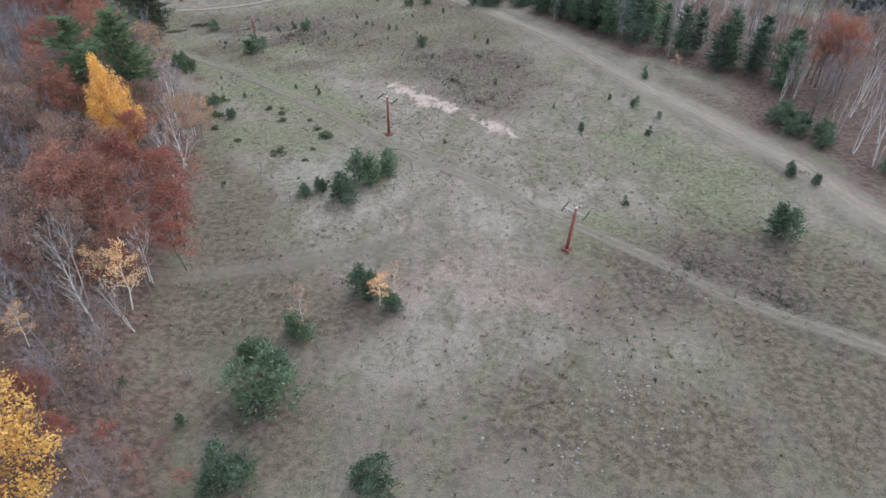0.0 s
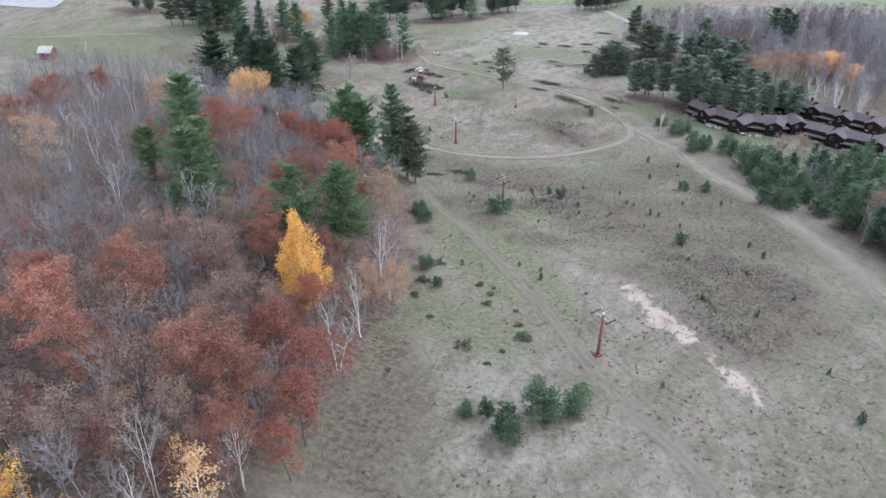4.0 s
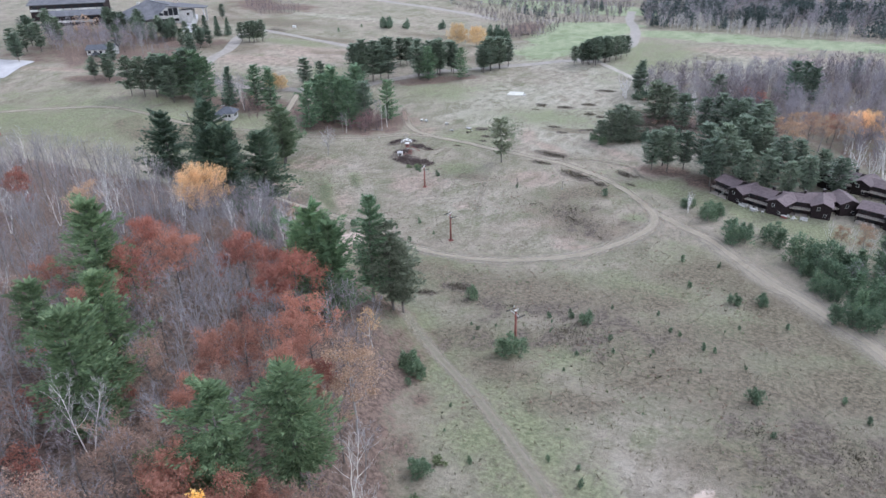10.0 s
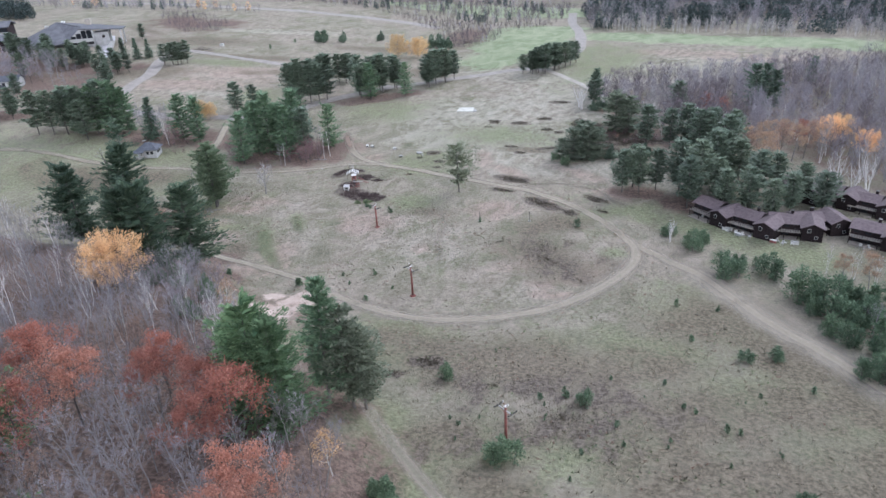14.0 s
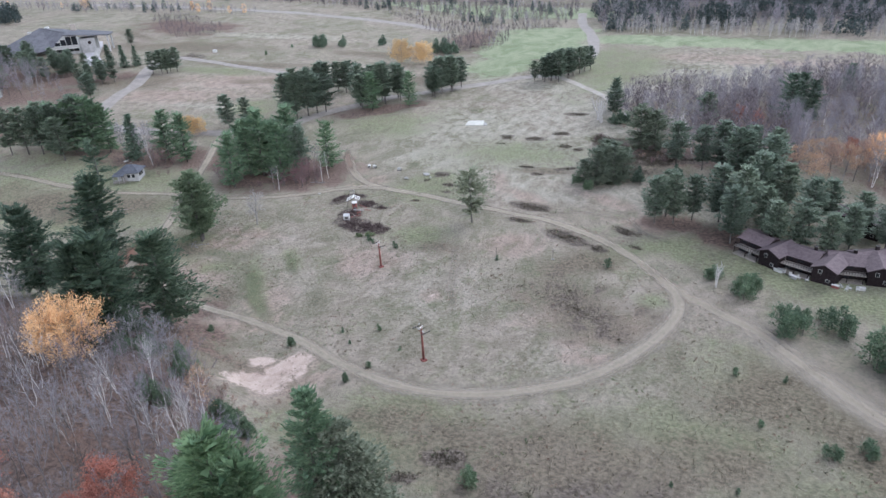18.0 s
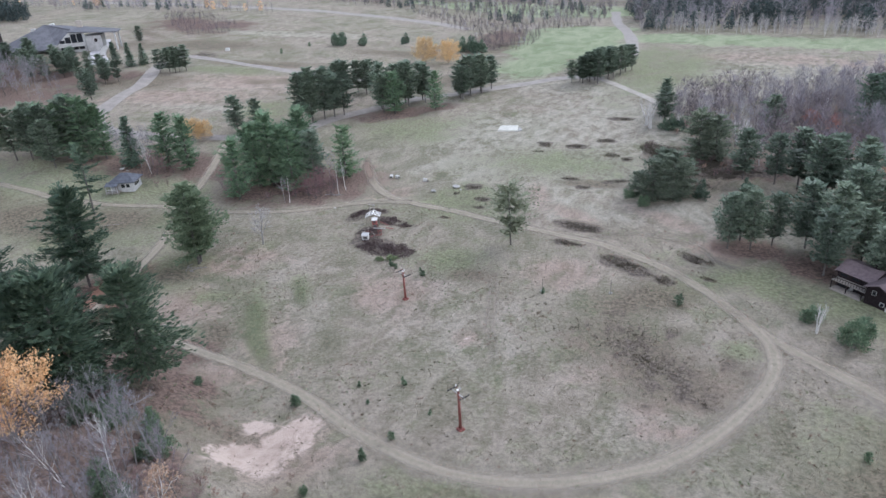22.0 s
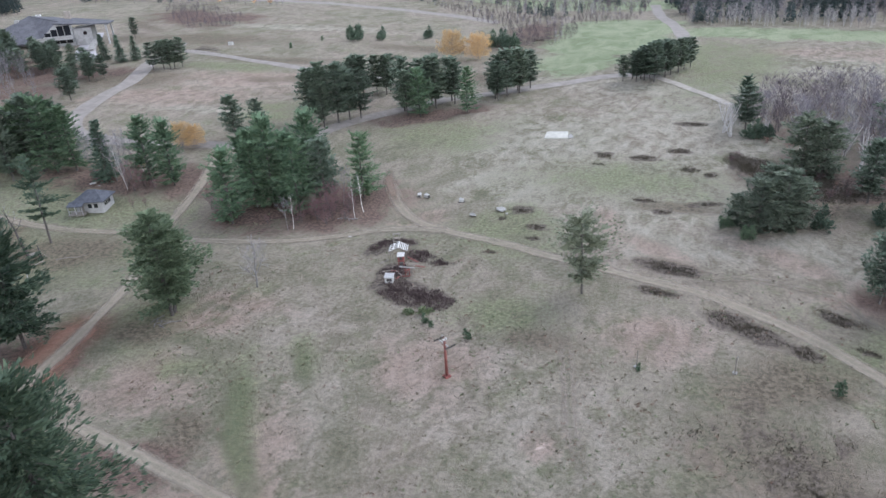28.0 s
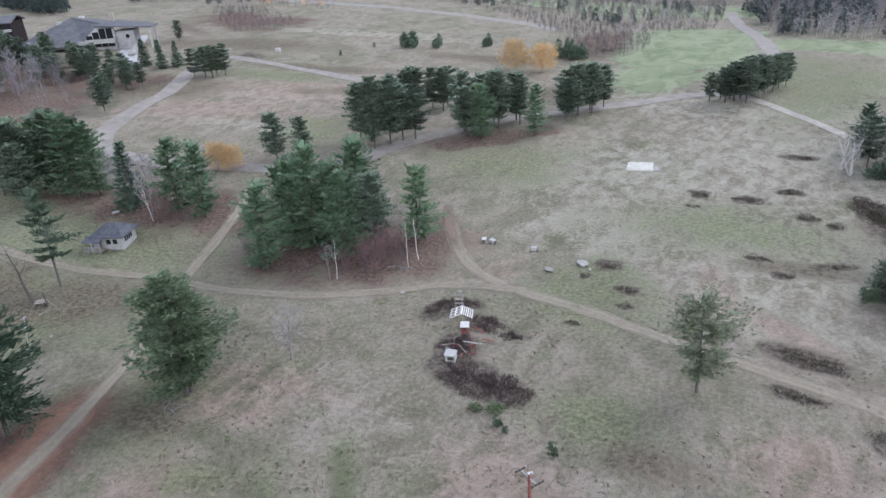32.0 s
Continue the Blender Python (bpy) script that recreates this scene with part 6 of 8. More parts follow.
def free(x, y, k=0.17):
    return all((x - a) ** 2 + (y - b) ** 2 > (k * c) ** 2 for a, b, c in TAKEN)


SINGLES = {"bare": 0, "redbare": 0}


def plant_or_join(kind, x, y, hgt, group, back, single):
    """Bare trees beyond what one can count go into the joined woods; the others are planted one by one."""
    if kind in SINGLES and not single:
        back.append((kind, x, y, hgt))
    else:
        plant(kind, x, y, hgt, group)


def mesh_arrays(me):
    V = np.empty(len(me.vertices) * 3)
    me.vertices.foreach_get("co", V)
    return V.reshape(-1, 3), [list(p.vertices) for p in me.polygons]


def join_trees(name, trees, label, seed):
    """One body of woodland from the shapes of the trees that stand singly."""
    rng = np.random.default_rng(seed)
    cache, got = {}, {}
    for kind, x, y, hgt in trees:
        v = int(rng.integers(0, KINDS[kind][3]))
        if (kind, v) not in cache:
            cache[kind, v] = [(c.data.materials[0], *mesh_arrays(c.data)) for c in MADE[kind, v].children]
        s = hgt / KINDS[kind][5]
        a = rng.uniform(0, 2 * np.pi)
        c, q = math.cos(a) * s, math.sin(a) * s
        R = np.array([(c, -q, 0), (q, c, 0), (0, 0, s)])
        for mat, V, Fs in cache[kind, v]:
            g = got.setdefault(mat.name, [mat, [], [], 0])
            g[1].append(V @ R.T + (x, y, lz(x, y)))
            thin = 0.32 if x < -112 or x > 30 else 0.55 if x < -75 else 0.85
            keep = rng.random(len(Fs))
            g[2] += [[i + g[3] for i in f] for f, w in zip(Fs, keep) if len(f) == 4 or w < thin]
            g[3] += len(V)
    ob = tagged(new(name), label, "woods", kind="stuff")
    for mat, vs, fs, _ in got.values():
        tagged(part("trees", mesh("trees", np.vstack(vs), fs, mat), ob), kind="stuff")
    return ob


BACK = []
spots, rng = scatter(LEFT_WOOD, 3.5, 3)
for x, y in spots:
    if not free(x, y):
        continue
    f = noise.noise(Vector((x * 0.055, y * 0.055, 0.3))) + rng.normal(0, 0.16)
    u = rng.random()
    hgt = rng.uniform(7.5, 9.6)
    if y > 122 or x < -95:
        kind = "bare" if u < 0.76 else "redbare" if u < 0.93 else "birch"
        hgt += 0.8
    elif y > 86 or x < -58:
        kind = "bare" if u < 0.68 else "redbare" if u < 0.93 else "thinoak"
    elif f > 0.1:
        kind = "bare" if u < 0.30 else "redbare" if u < 0.62 else "thinoak" if u < 0.84 else "brownoak"
    else:
        kind = "bare" if u < 0.58 else "redbare" if u < 0.84 else "thinoak"
    if y < 60:
        hgt *= 0.8
    near = x + 0.55 * y > -14
    plant_or_join(kind, x, y, hgt, "trees of the autumn wood", BACK, near)

spots, rng = scatter(RIGHT_WOOD, 4.2, 5)
for x, y in spots:
    edge = float(polydist(np.array(x), np.array(y), RIGHT_WOOD[:7], False))
    u = rng.random()
    if y > 98 and edge < 9 and u < 0.75:
        plant("lightpine" if u < 0.5 else "pine", x, y, rng.uniform(7, 10), "trees of the wood beyond the track")
    elif u < 0.45:
        plant("polebirch", x, y, rng.uniform(7, 9.5), "trees of the wood beyond the track")
    elif u < 0.9:
        plant_or_join("redbare" if u < 0.6 else "bare", x, y, rng.uniform(9, 11.5), "trees of the wood beyond the track", BACK, edge < 8)
    else:
        plant("brownoak", x, y, rng.uniform(8, 11), "trees of the wood beyond the track")
spots, rng = scatter(LEFT_WOOD, 2.9, 17)
for x, y in spots:
    if y > 112 or x < -75 or not free(x, y, 0.1):
        continue
    u = rng.random()
    hgt = rng.uniform(3.0, 5.5)
    if u < 0.28:
        BACK.append(("redbare", x, y, hgt))
    elif u < 0.62 and y < 90:
        plant("redbrush" if u < 0.45 else "rustbrush", x, y, hgt, "undergrowth of the autumn wood")
spots, rng = scatter(LEFT_WOOD, 2.9, 27)
for x, y in spots:
    if 112 < y and x > -112 and rng.random() < 0.5 and free(x, y, 0.1):
        BACK.append(("redbare" if rng.random() < 0.4 else "bare", x, y, rng.uniform(4.5, 8.0)))
THICKET = [(6, 168), (11, 158), (20, 149), (30, 134), (36, 126), (42, 150), (42, 190), (30, 196), (18, 190), (10, 182)]
spots, rng = scatter(THICKET, 4.6, 19)
for x, y in spots:
    u = rng.random()
    if not free(x, y, 0.22):
        continue
    if u < 0.22:
        plant("bush", x, y, rng.uniform(3, 5), "evergreen thicket by the track")
    elif u < 0.64:
        plant("lightpine", x, y, rng.uniform(5.5, 9), "evergreen thicket by the track", "young green pine in the thicket")
    elif u < 0.82:
        plant("birch", x, y, rng.uniform(6.5, 9), "evergreen thicket by the track")
    else:
        BACK.append(("bare", x, y, rng.uniform(6, 9)))
join_trees("bare_woods", BACK, "depth of the leafless purplish-grey autumn wood", 77)
row("oak", [(59.6, 100.1, 12), (62, 98, 12)], "trees of the wood beyond the track")
row("tanbush", [(39.5, 108.5, 3.2)], "trees of the wood beyond the track")
row("bush", [(51, 80, 3.2), (50, 77.5, 2.4), (48, 86, 3.6), (49.5, 83.5, 2.8), (54, 70, 2.6)], "trees of the wood beyond the track")


def joined_woods(name, poly, gap, seed, mix, label, hgt):
    """Distant woodland as one body of many low-detail trees. mix: shares of trunk and crown meshes."""
    pts, rng = scatter(poly, gap, seed)
    shares = [m[0] for m in mix]
    got = {}
    for x, y in pts:
        if not free(x, y, 0.15):
            continue
        patch = noise.noise(Vector((x * 0.035, y * 0.035, seed)))
        if noise.noise(Vector((x * 0.08, y * 0.08, seed + 9))) < -0.34:
            continue
        k = int(np.searchsorted(np.cumsum(shares), min(0.999, max(0.0, 0.5 + 0.85 * patch + 0.22 * rng.normal())) * sum(shares)))
        protos = mix[min(k, len(mix) - 1)][1]
        tree = protos[int(rng.integers(0, len(protos)))]
        s = rng.uniform(*hgt) / 10
        a = rng.uniform(0, 2 * np.pi)
        c, q = math.cos(a) * s, math.sin(a) * s
        R = np.array([(c, -q, 0), (q, c, 0), (0, 0, s)])
        for mat, V, Fs in tree:
            g = got.setdefault(mat, ([], [], [0]))
            g[0].append(V @ R.T + (x, y, lz(x, y)))
            g[1].append(Fs + g[2][0])
            g[2][0] += len(V)
    ob = tagged(new(name), label, "woods", kind="stuff")
    for mat, (vs, fs, _) in got.items():
        tri = np.concatenate(fs)
        tagged(part("trees", mesh("trees", np.vstack(vs), tri, M[mat]), ob), kind="stuff")
    return ob


def far_bare(seed, bark, twig, n=76, spread=2.3, fine=0.085):
    rng = np.random.default_rng(seed)
    P0, P1 = np.array([[0, 0, -0.3], [0.15, 0, -0.3]]), np.array([[rng.normal(0, 0.3), rng.normal(0, 0.3), 9.3], [rng.normal(0, 0.9), rng.normal(0, 0.9), 8.0]])
    V1, F1 = spikes(P0, P1, 0.075)
    z = rng.uniform(2.0, 9.2, n)
    a = rng.uniform(0, 2 * np.pi, n)
    r = spread * np.sin(np.pi * np.clip((z - 0.8) / 9.6, 0, 1)) * rng.uniform(0.1, 0.7, n)
    A = np.stack([np.cos(a) * r, np.sin(a) * r, z], 1)
    ln = rng.uniform(0.7, 1.7, n)[:, None]
    B = A + np.stack([np.cos(a) * 0.8, np.sin(a) * 0.8, np.ones(n)], 1) * ln + rng.normal(0, 0.3, (n, 3))
    V2, F2 = blades(A, B, fine, rng)
    return [(bark, V1, F1), (twig, V2, F2)]


def far_leafy(seed, leaf, n=150, spread=2.6, low=2.5):
    rng = np.random.default_rng(seed)
    V1, F1 = spikes(np.array([[0, 0, -0.3]]), np.array([[0, 0, 8.5]]), 0.16)
    z = rng.uniform(low, 9.8, n)
    a = rng.uniform(0, 2 * np.pi, n)
    r = spread * np.sin(np.pi * np.clip((z - low + 1.2) / (12 - low), 0, 1)) ** 0.7 * rng.uniform(0.4, 1.05, n)
    C = np.stack([np.cos(a) * r, np.sin(a) * r, z], 1)
    V2, F2 = leaves(C, unit(rng, n) + (0, 0, 0.3), 0.85, 0.62, rng)
    return [("bark", V1, F1), (leaf, V2, np.concatenate([F2[:, [0, 1, 2]], F2[:, [0, 2, 3]]]))]


def far_pine(seed, leaf, n=150, spread=3.0):
    rng = np.random.default_rng(seed)
    V1, F1 = spikes(np.array([[0, 0, -0.3]]), np.array([[0, 0, 9.6]]), 0.17)
    z = 1.2 + 8.6 * rng.beta(1.0, 1.3, n)
    a = rng.uniform(0, 2 * np.pi, n)
    r = spread * ((10.2 - z) / 9.0) ** 0.55 * rng.uniform(0.35, 1.05, n)
    C = np.stack([np.cos(a) * r, np.sin(a) * r, z], 1)
    V2, F2 = leaves(C, np.stack([np.cos(a), np.sin(a), 0.1 + 0 * a], 1), 1.3, 0.85, rng)
    return [("bark", V1, F1), (leaf, V2, np.concatenate([F2[:, [0, 1, 2]], F2[:, [0, 2, 3]]]))]


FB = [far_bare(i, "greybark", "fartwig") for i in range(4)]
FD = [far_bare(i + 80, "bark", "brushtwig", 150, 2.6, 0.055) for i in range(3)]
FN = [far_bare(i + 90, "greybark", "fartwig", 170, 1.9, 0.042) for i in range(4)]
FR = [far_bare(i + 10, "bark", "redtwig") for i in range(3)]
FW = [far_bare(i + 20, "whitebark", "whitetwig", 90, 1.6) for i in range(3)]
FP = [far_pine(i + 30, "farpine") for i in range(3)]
FT = [far_leafy(i + 40, "tan", 110) for i in range(2)]
FY = [far_leafy(i + 60, "amber", 150) for i in range(2)]
joined_woods("bare_woods", NORTH_WOOD, 3.7, 21, [(0.16, FW), (0.46, FN), (0.26, FD), (0.12, FR)], "leafless purplish-grey woods north of the meadow", (7.5, 11))
joined_woods("bare_woods", [(42, 192), (44, 150), (60, 158), (100, 125), (110, 200), (92, 240), (58, 234), (45, 212)], 4.6, 44, [(0.55, FB), (0.12, FW), (0.08, FR), (0.25, FP)], "mixed pines and leafless trees east of the townhouses", (7.5, 10.5))
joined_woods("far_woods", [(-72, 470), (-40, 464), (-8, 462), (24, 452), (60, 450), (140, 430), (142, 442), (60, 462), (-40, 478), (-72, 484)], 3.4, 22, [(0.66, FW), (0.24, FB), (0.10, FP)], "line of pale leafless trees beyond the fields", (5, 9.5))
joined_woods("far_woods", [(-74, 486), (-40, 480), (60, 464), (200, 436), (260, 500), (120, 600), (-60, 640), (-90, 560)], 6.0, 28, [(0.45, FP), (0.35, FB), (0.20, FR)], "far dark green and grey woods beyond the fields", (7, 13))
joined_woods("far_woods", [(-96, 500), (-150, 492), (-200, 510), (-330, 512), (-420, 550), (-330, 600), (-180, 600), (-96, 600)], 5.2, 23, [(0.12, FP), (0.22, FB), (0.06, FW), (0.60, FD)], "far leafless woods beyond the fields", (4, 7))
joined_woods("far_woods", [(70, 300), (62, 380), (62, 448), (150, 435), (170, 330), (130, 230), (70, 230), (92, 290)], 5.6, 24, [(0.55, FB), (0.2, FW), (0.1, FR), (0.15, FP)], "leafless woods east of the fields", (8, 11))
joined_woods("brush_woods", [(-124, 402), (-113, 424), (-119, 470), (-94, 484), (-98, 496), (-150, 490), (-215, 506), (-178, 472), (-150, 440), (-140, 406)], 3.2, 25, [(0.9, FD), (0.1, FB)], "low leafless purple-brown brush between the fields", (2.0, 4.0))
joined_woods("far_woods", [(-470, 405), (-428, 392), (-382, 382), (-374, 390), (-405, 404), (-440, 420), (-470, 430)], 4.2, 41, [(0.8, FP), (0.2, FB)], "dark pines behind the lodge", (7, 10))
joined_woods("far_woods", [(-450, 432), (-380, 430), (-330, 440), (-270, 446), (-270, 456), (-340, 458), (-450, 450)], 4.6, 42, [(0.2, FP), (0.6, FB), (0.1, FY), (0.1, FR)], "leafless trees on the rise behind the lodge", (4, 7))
joined_woods("bare_woods", [(-300, 262), (-276, 252), (-256, 262), (-250, 276), (-264, 290), (-296, 292), (-312, 282)], 5.0, 45, [(0.6, FB), (0.3, FR), (0.1, FT)], "leafless trees on the slope below the lodge", (7, 10))
joined_woods("brush_woods", [(-320, 420), (-322, 440), (-279, 424), (-261, 407), (-252, 389), (-267, 374), (-292, 394)], 3.0, 43, [(1.0, FD)], "dark leafless brush on the knoll", (1.8, 3.4))


# ---------------------------------------------------------------- ski lift
def lift_tower(x, y, turn, hgt=6.0, lean=(0, 0)):
    """A red steel lift tower: pole with rungs, thin pale crossarm, a slim pulley beam at each end, forked top."""
    ob = thing("lift_tower", x, y, "rusty red steel ski-lift tower with a pale crossarm and pulleys", "lift tower", "ski-lift towers", turn)
    ob.matrix_basis = ob.matrix_basis @ pose(0, 0, 0, lean[0], lean[1], 0)
    part("footing", Geo().box((0, 0, 0.02), (0.8, 0.8, 0.4)).mesh("footing", M["redboard"]), ob, "rust-stained footing")
    part("base_plate", Geo().box((0, 0, 0.25), (0.6, 0.6, 0.08)).mesh("base_plate", M["redsteel"]), ob)
    part("pole", Geo().tube([(0, 0, 0.3), (0, 0, hgt * 0.5), (0, 0, hgt)], [0.2, 0.17, 0.13], 10).mesh("pole", M["redsteel"], True), ob)
    for i in range(9):
        part("rung", Geo().tube([(-0.28, 0.16, 1 + i * 0.45), (0.28, 0.16, 1 + i * 0.45)], [0.02, 0.02], 5).mesh("rung", M["redsteel"]), ob)
    arm = hgt - 0.55
    part("crossarm", Geo().box((0, 0, arm), (2.3, 0.09, 0.11)).mesh("crossarm", M["zinc"]), ob, "pale galvanised crossarm")
    for sx in (-1, 1):
        part("brace", Geo().tube([(0, 0, arm - 0.75), (sx * 0.75, 0, arm - 0.05)], [0.03, 0.03], 5).mesh("brace", M["redsteel"]), ob)
        beam = part("sheave_beam", Geo().box((sx * 1.15, 0, arm + 0.12), (0.06, 1.5, 0.09)).mesh("sheave_beam", M["iron"]), ob, "dark iron pulley beam")
        for k in (-0.62, -0.22, 0.22, 0.62):
            part("pulley", Geo().tube([(sx * 1.15 - 0.04, k, arm + 0.2), (sx * 1.15 + 0.04, k, arm + 0.2)], [0.12, 0.12], 12).mesh("pulley", M["iron"]), beam)
        part("fork", Geo().tube([(0, 0, hgt - 0.05), (sx * 0.42, 0, hgt + 0.4)], [0.045, 0.04], 5).mesh("fork", M["redsteel"]), ob)
        part("insulator", Geo().tube([(sx * 0.42, 0, hgt + 0.36), (sx * 0.42, 0, hgt + 0.6)], [0.09, 0.06], 7).mesh("insulator", M["glaze"]), ob, "white insulator")
    part("cap", Geo().box((0, 0, hgt + 0.04), (0.32, 0.32, 0.1)).mesh("cap", M["glaze"]), ob)
    return ob


lift_tower(12.6, 53.6, -33, 5.7, (2, 5))
lift_tower(-7.3, 83.8, -33, 6.1, (2, 3))
lift_tower(-35.2, 127.0, -33, 6.0)
lift_tower(-61.8, 165.2, -33, 6.0)
lift_tower(-82.3, 196.0, -33, 5.4)


def lift_station():
    """The ruined base station of the lift: red drive booth, fallen slatted roof, frame and white box."""
    ob = thing("lift_drive_booth", -100.2, 222.0, "narrow red drive booth with a white cap roof", "booth", "", 20)
    part("base_frame", Geo().box((0, 0, 0.12), (1.7, 1.9, 0.24)).mesh("base_frame", M["iron"]), ob)
    for sx in (-0.65, 0.65):
        for sy in (-0.7, 0.7):
            part("post", Geo().box((sx, sy, 0.9), (0.12, 0.12, 1.4)).mesh("post", M["redsteel"]), ob)
    part("drive_wheel", Geo().tube([(0, 0, 0.75), (0, 0, 0.9)], [0.6, 0.6], 18).mesh("drive_wheel", M["iron"]), ob, "dark iron bullwheel")
    for i in range(6):
        part("board", Geo().box((-0.6 + i * 0.24, -0.75, 1.95), (0.225, 0.05, 1.15)).mesh("board", M["redboard"]), ob)
        part("board", Geo().box((-0.6 + i * 0.24, 0.75, 1.95), (0.225, 0.05, 1.15)).mesh("board", M["redboard"]), ob)
    for sx in (-0.73, 0.73):
        part("side_panel", Geo().box((sx, 0, 1.95), (0.05, 1.44, 1.15)).mesh("side_panel", M["redboard"]), ob)
    part("opening", Geo().box((0.0, -0.785, 2.1), (0.6, 0.03, 0.6)).mesh("opening", M["iron"]), ob, "dark window opening")
    part("roof", Geo().poly([(-0.9, -0.95, 2.6), (0.9, -0.95, 2.6), (0.9, 0.95, 2.75), (-0.9, 0.95, 2.75)], 0.1).mesh("roof", M["white"]), ob, "white weathered cap roof")
    ob.matrix_basis = ob.matrix_basis @ Matrix.Diagonal((0.66, 0.66, 0.84, 1))
    fr = thing("slatted_roof_frame", -102.2, 225.4, "small gabled roof skeleton of white slats on props", "roof frame", "", 18)
    for side, ry in ((-1, -24), (1, 24)):
        slope = pose(0, 0, 2.25, 0, 0, 0) @ Matrix.Rotation(radians(ry), 4, "Y")
        if side > 0:
            for i in range(6):
                part("slat", Geo().box((0.14 + i * 0.30, 0, 0), (0.15, 2.3, 0.05)).mesh("slat", M["glaze"]), fr, "", slope)
            for k in (-1.0, 1.0):
                part("rafter", Geo().box((0.88, k, -0.07), (1.8, 0.1, 0.1)).mesh("rafter", M["wood"]), fr, "", slope)
        else:
            for x in (-0.1, -0.85, -1.6):
                part("rail", Geo().box((x, 0, 0), (0.2, 2.3, 0.06)).mesh("rail", M["glaze"]), fr, "", slope)
            for k in (-1.05, -0.35, 0.35, 1.05):
                part("rafter", Geo().box((-0.85, k, -0.062), (1.7, 0.16, 0.06)).mesh("rafter", M["glaze"]), fr, "", slope)
    for sx in (-1.35, 1.4):
        for k in (-0.95, 0.95):
            part("prop", Geo().box((sx, k, 0.77), (0.12, 0.12, 1.74)).mesh("prop", M["wood"]), fr)
    bx = thing("ticket_box", -99.9, 216.7, "small white box shed with a dark open hatch", "shed", "", 12)
    part("body", Geo().box((0, 0, 0.75), (1.9, 1.5, 1.5)).mesh("body", M["white"]), bx)
    part("roof", Geo().poly([(-1.1, -0.95, 1.56), (1.1, -0.95, 1.56), (1.1, 0.95, 1.82), (-1.1, 0.95, 1.82)], 0.09).mesh("roof", M["zinc"]), bx, "grey sheet-metal roof")
    part("hatch", Geo().box((0.1, -0.765, 0.85), (1.2, 0.03, 0.7)).mesh("hatch", M["iron"]), bx, "dark open hatch")
    part("counter", Geo().box((0.1, -0.9, 0.47), (1.4, 0.3, 0.05)).mesh("counter", M["white"]), bx)
    bx.matrix_basis = bx.matrix_basis @ Matrix.Diagonal((0.68, 0.68, 0.68, 1))
    tb = thing("steel_trestle", -98.0, 219.4, "rusty red T-shaped steel frame in the brush", "steel frame", "", 5)
    part("upright", Geo().box((-0.35, 0, 0.7), (0.1, 0.1, 1.4)).mesh("upright", M["redsteel"]), tb)
    part("upright", Geo().box((0.35, 0, 0.7), (0.1, 0.1, 1.4)).mesh("upright", M["redsteel"]), tb)
    part("beam", Geo().box((0, 0, 1.42), (2.6, 0.12, 0.12)).mesh("beam", M["white"]), tb, "whitish top beam")
    part("brace", Geo().tube([(-0.35, 0, 0.2), (0.35, 0, 1.2)], [0.04, 0.04], 5).mesh("brace", M["redsteel"]), tb)
    af = thing("wooden_trestle", -104.2, 228.9, "weathered wooden trestle behind the booth", "trestle", "", 15)
    for sx in (-0.55, 0.55):
        for sy in (-0.5, 0.5):
            part("leg", Geo().tube([(sx, sy, 0), (sx * 0.8, sy * 0.5, 2.3)], [0.06, 0.06], 5).mesh("leg", M["wood"]), af)
    for z in (0.8, 1.5, 2.25):
        part("rail", Geo().box((0, 0, z), (1.3, 0.5, 0.08)).mesh("rail", M["wood"]), af)
    for i, (dx, dy, a, ln) in enumerate([(-101.6, 219.6, 40, 1.8), (-99.2, 224.3, -20, 2.4), (-103.6, 222.6, 75, 2.0), (-97.0, 222.2, 10, 1.6), (-101.2, 224.2, 110, 1.5), (-100.4, 219.8, 15, 1.4), (-99.4, 219.2, -35, 1.8), (-98.6, 220.6, 60, 1.2), (-100.8, 218.6, -10, 1.6), (-97.9, 218.6, 30, 1.3), (-101.4, 221.2, 100, 1.2), (-99.0, 217.8, 85, 1.1)]):
        pk = thing("loose_plank", dx, dy, "loose weathered plank lying in the dark brush", "plank", "planks round the lift station", a)
        part("plank", Geo().box((0, 0, 0.28), (ln, 0.18, 0.06), 0, 3 * i, 6).mesh("plank", M["redboard" if i % 2 else "wood"]), pk)


lift_station()


# ---------------------------------------------------------------- buildings
def window(parent, c, size, axis_y=True, trim="white"):
    """A framed window on a wall; c: middle of its outer face."""
    w, hh = size
    dx = (w, 0.08, hh) if axis_y else (0.08, w, hh)
    fx = (w + 0.12, 0.06, hh + 0.12) if axis_y else (0.06, w + 0.12, hh + 0.12)
    f = part("window_frame", Geo().box(c, fx).mesh("window_frame", M[trim]), parent)
    part("pane", Geo().box(c, dx).mesh("pane", M["glass"]), f)


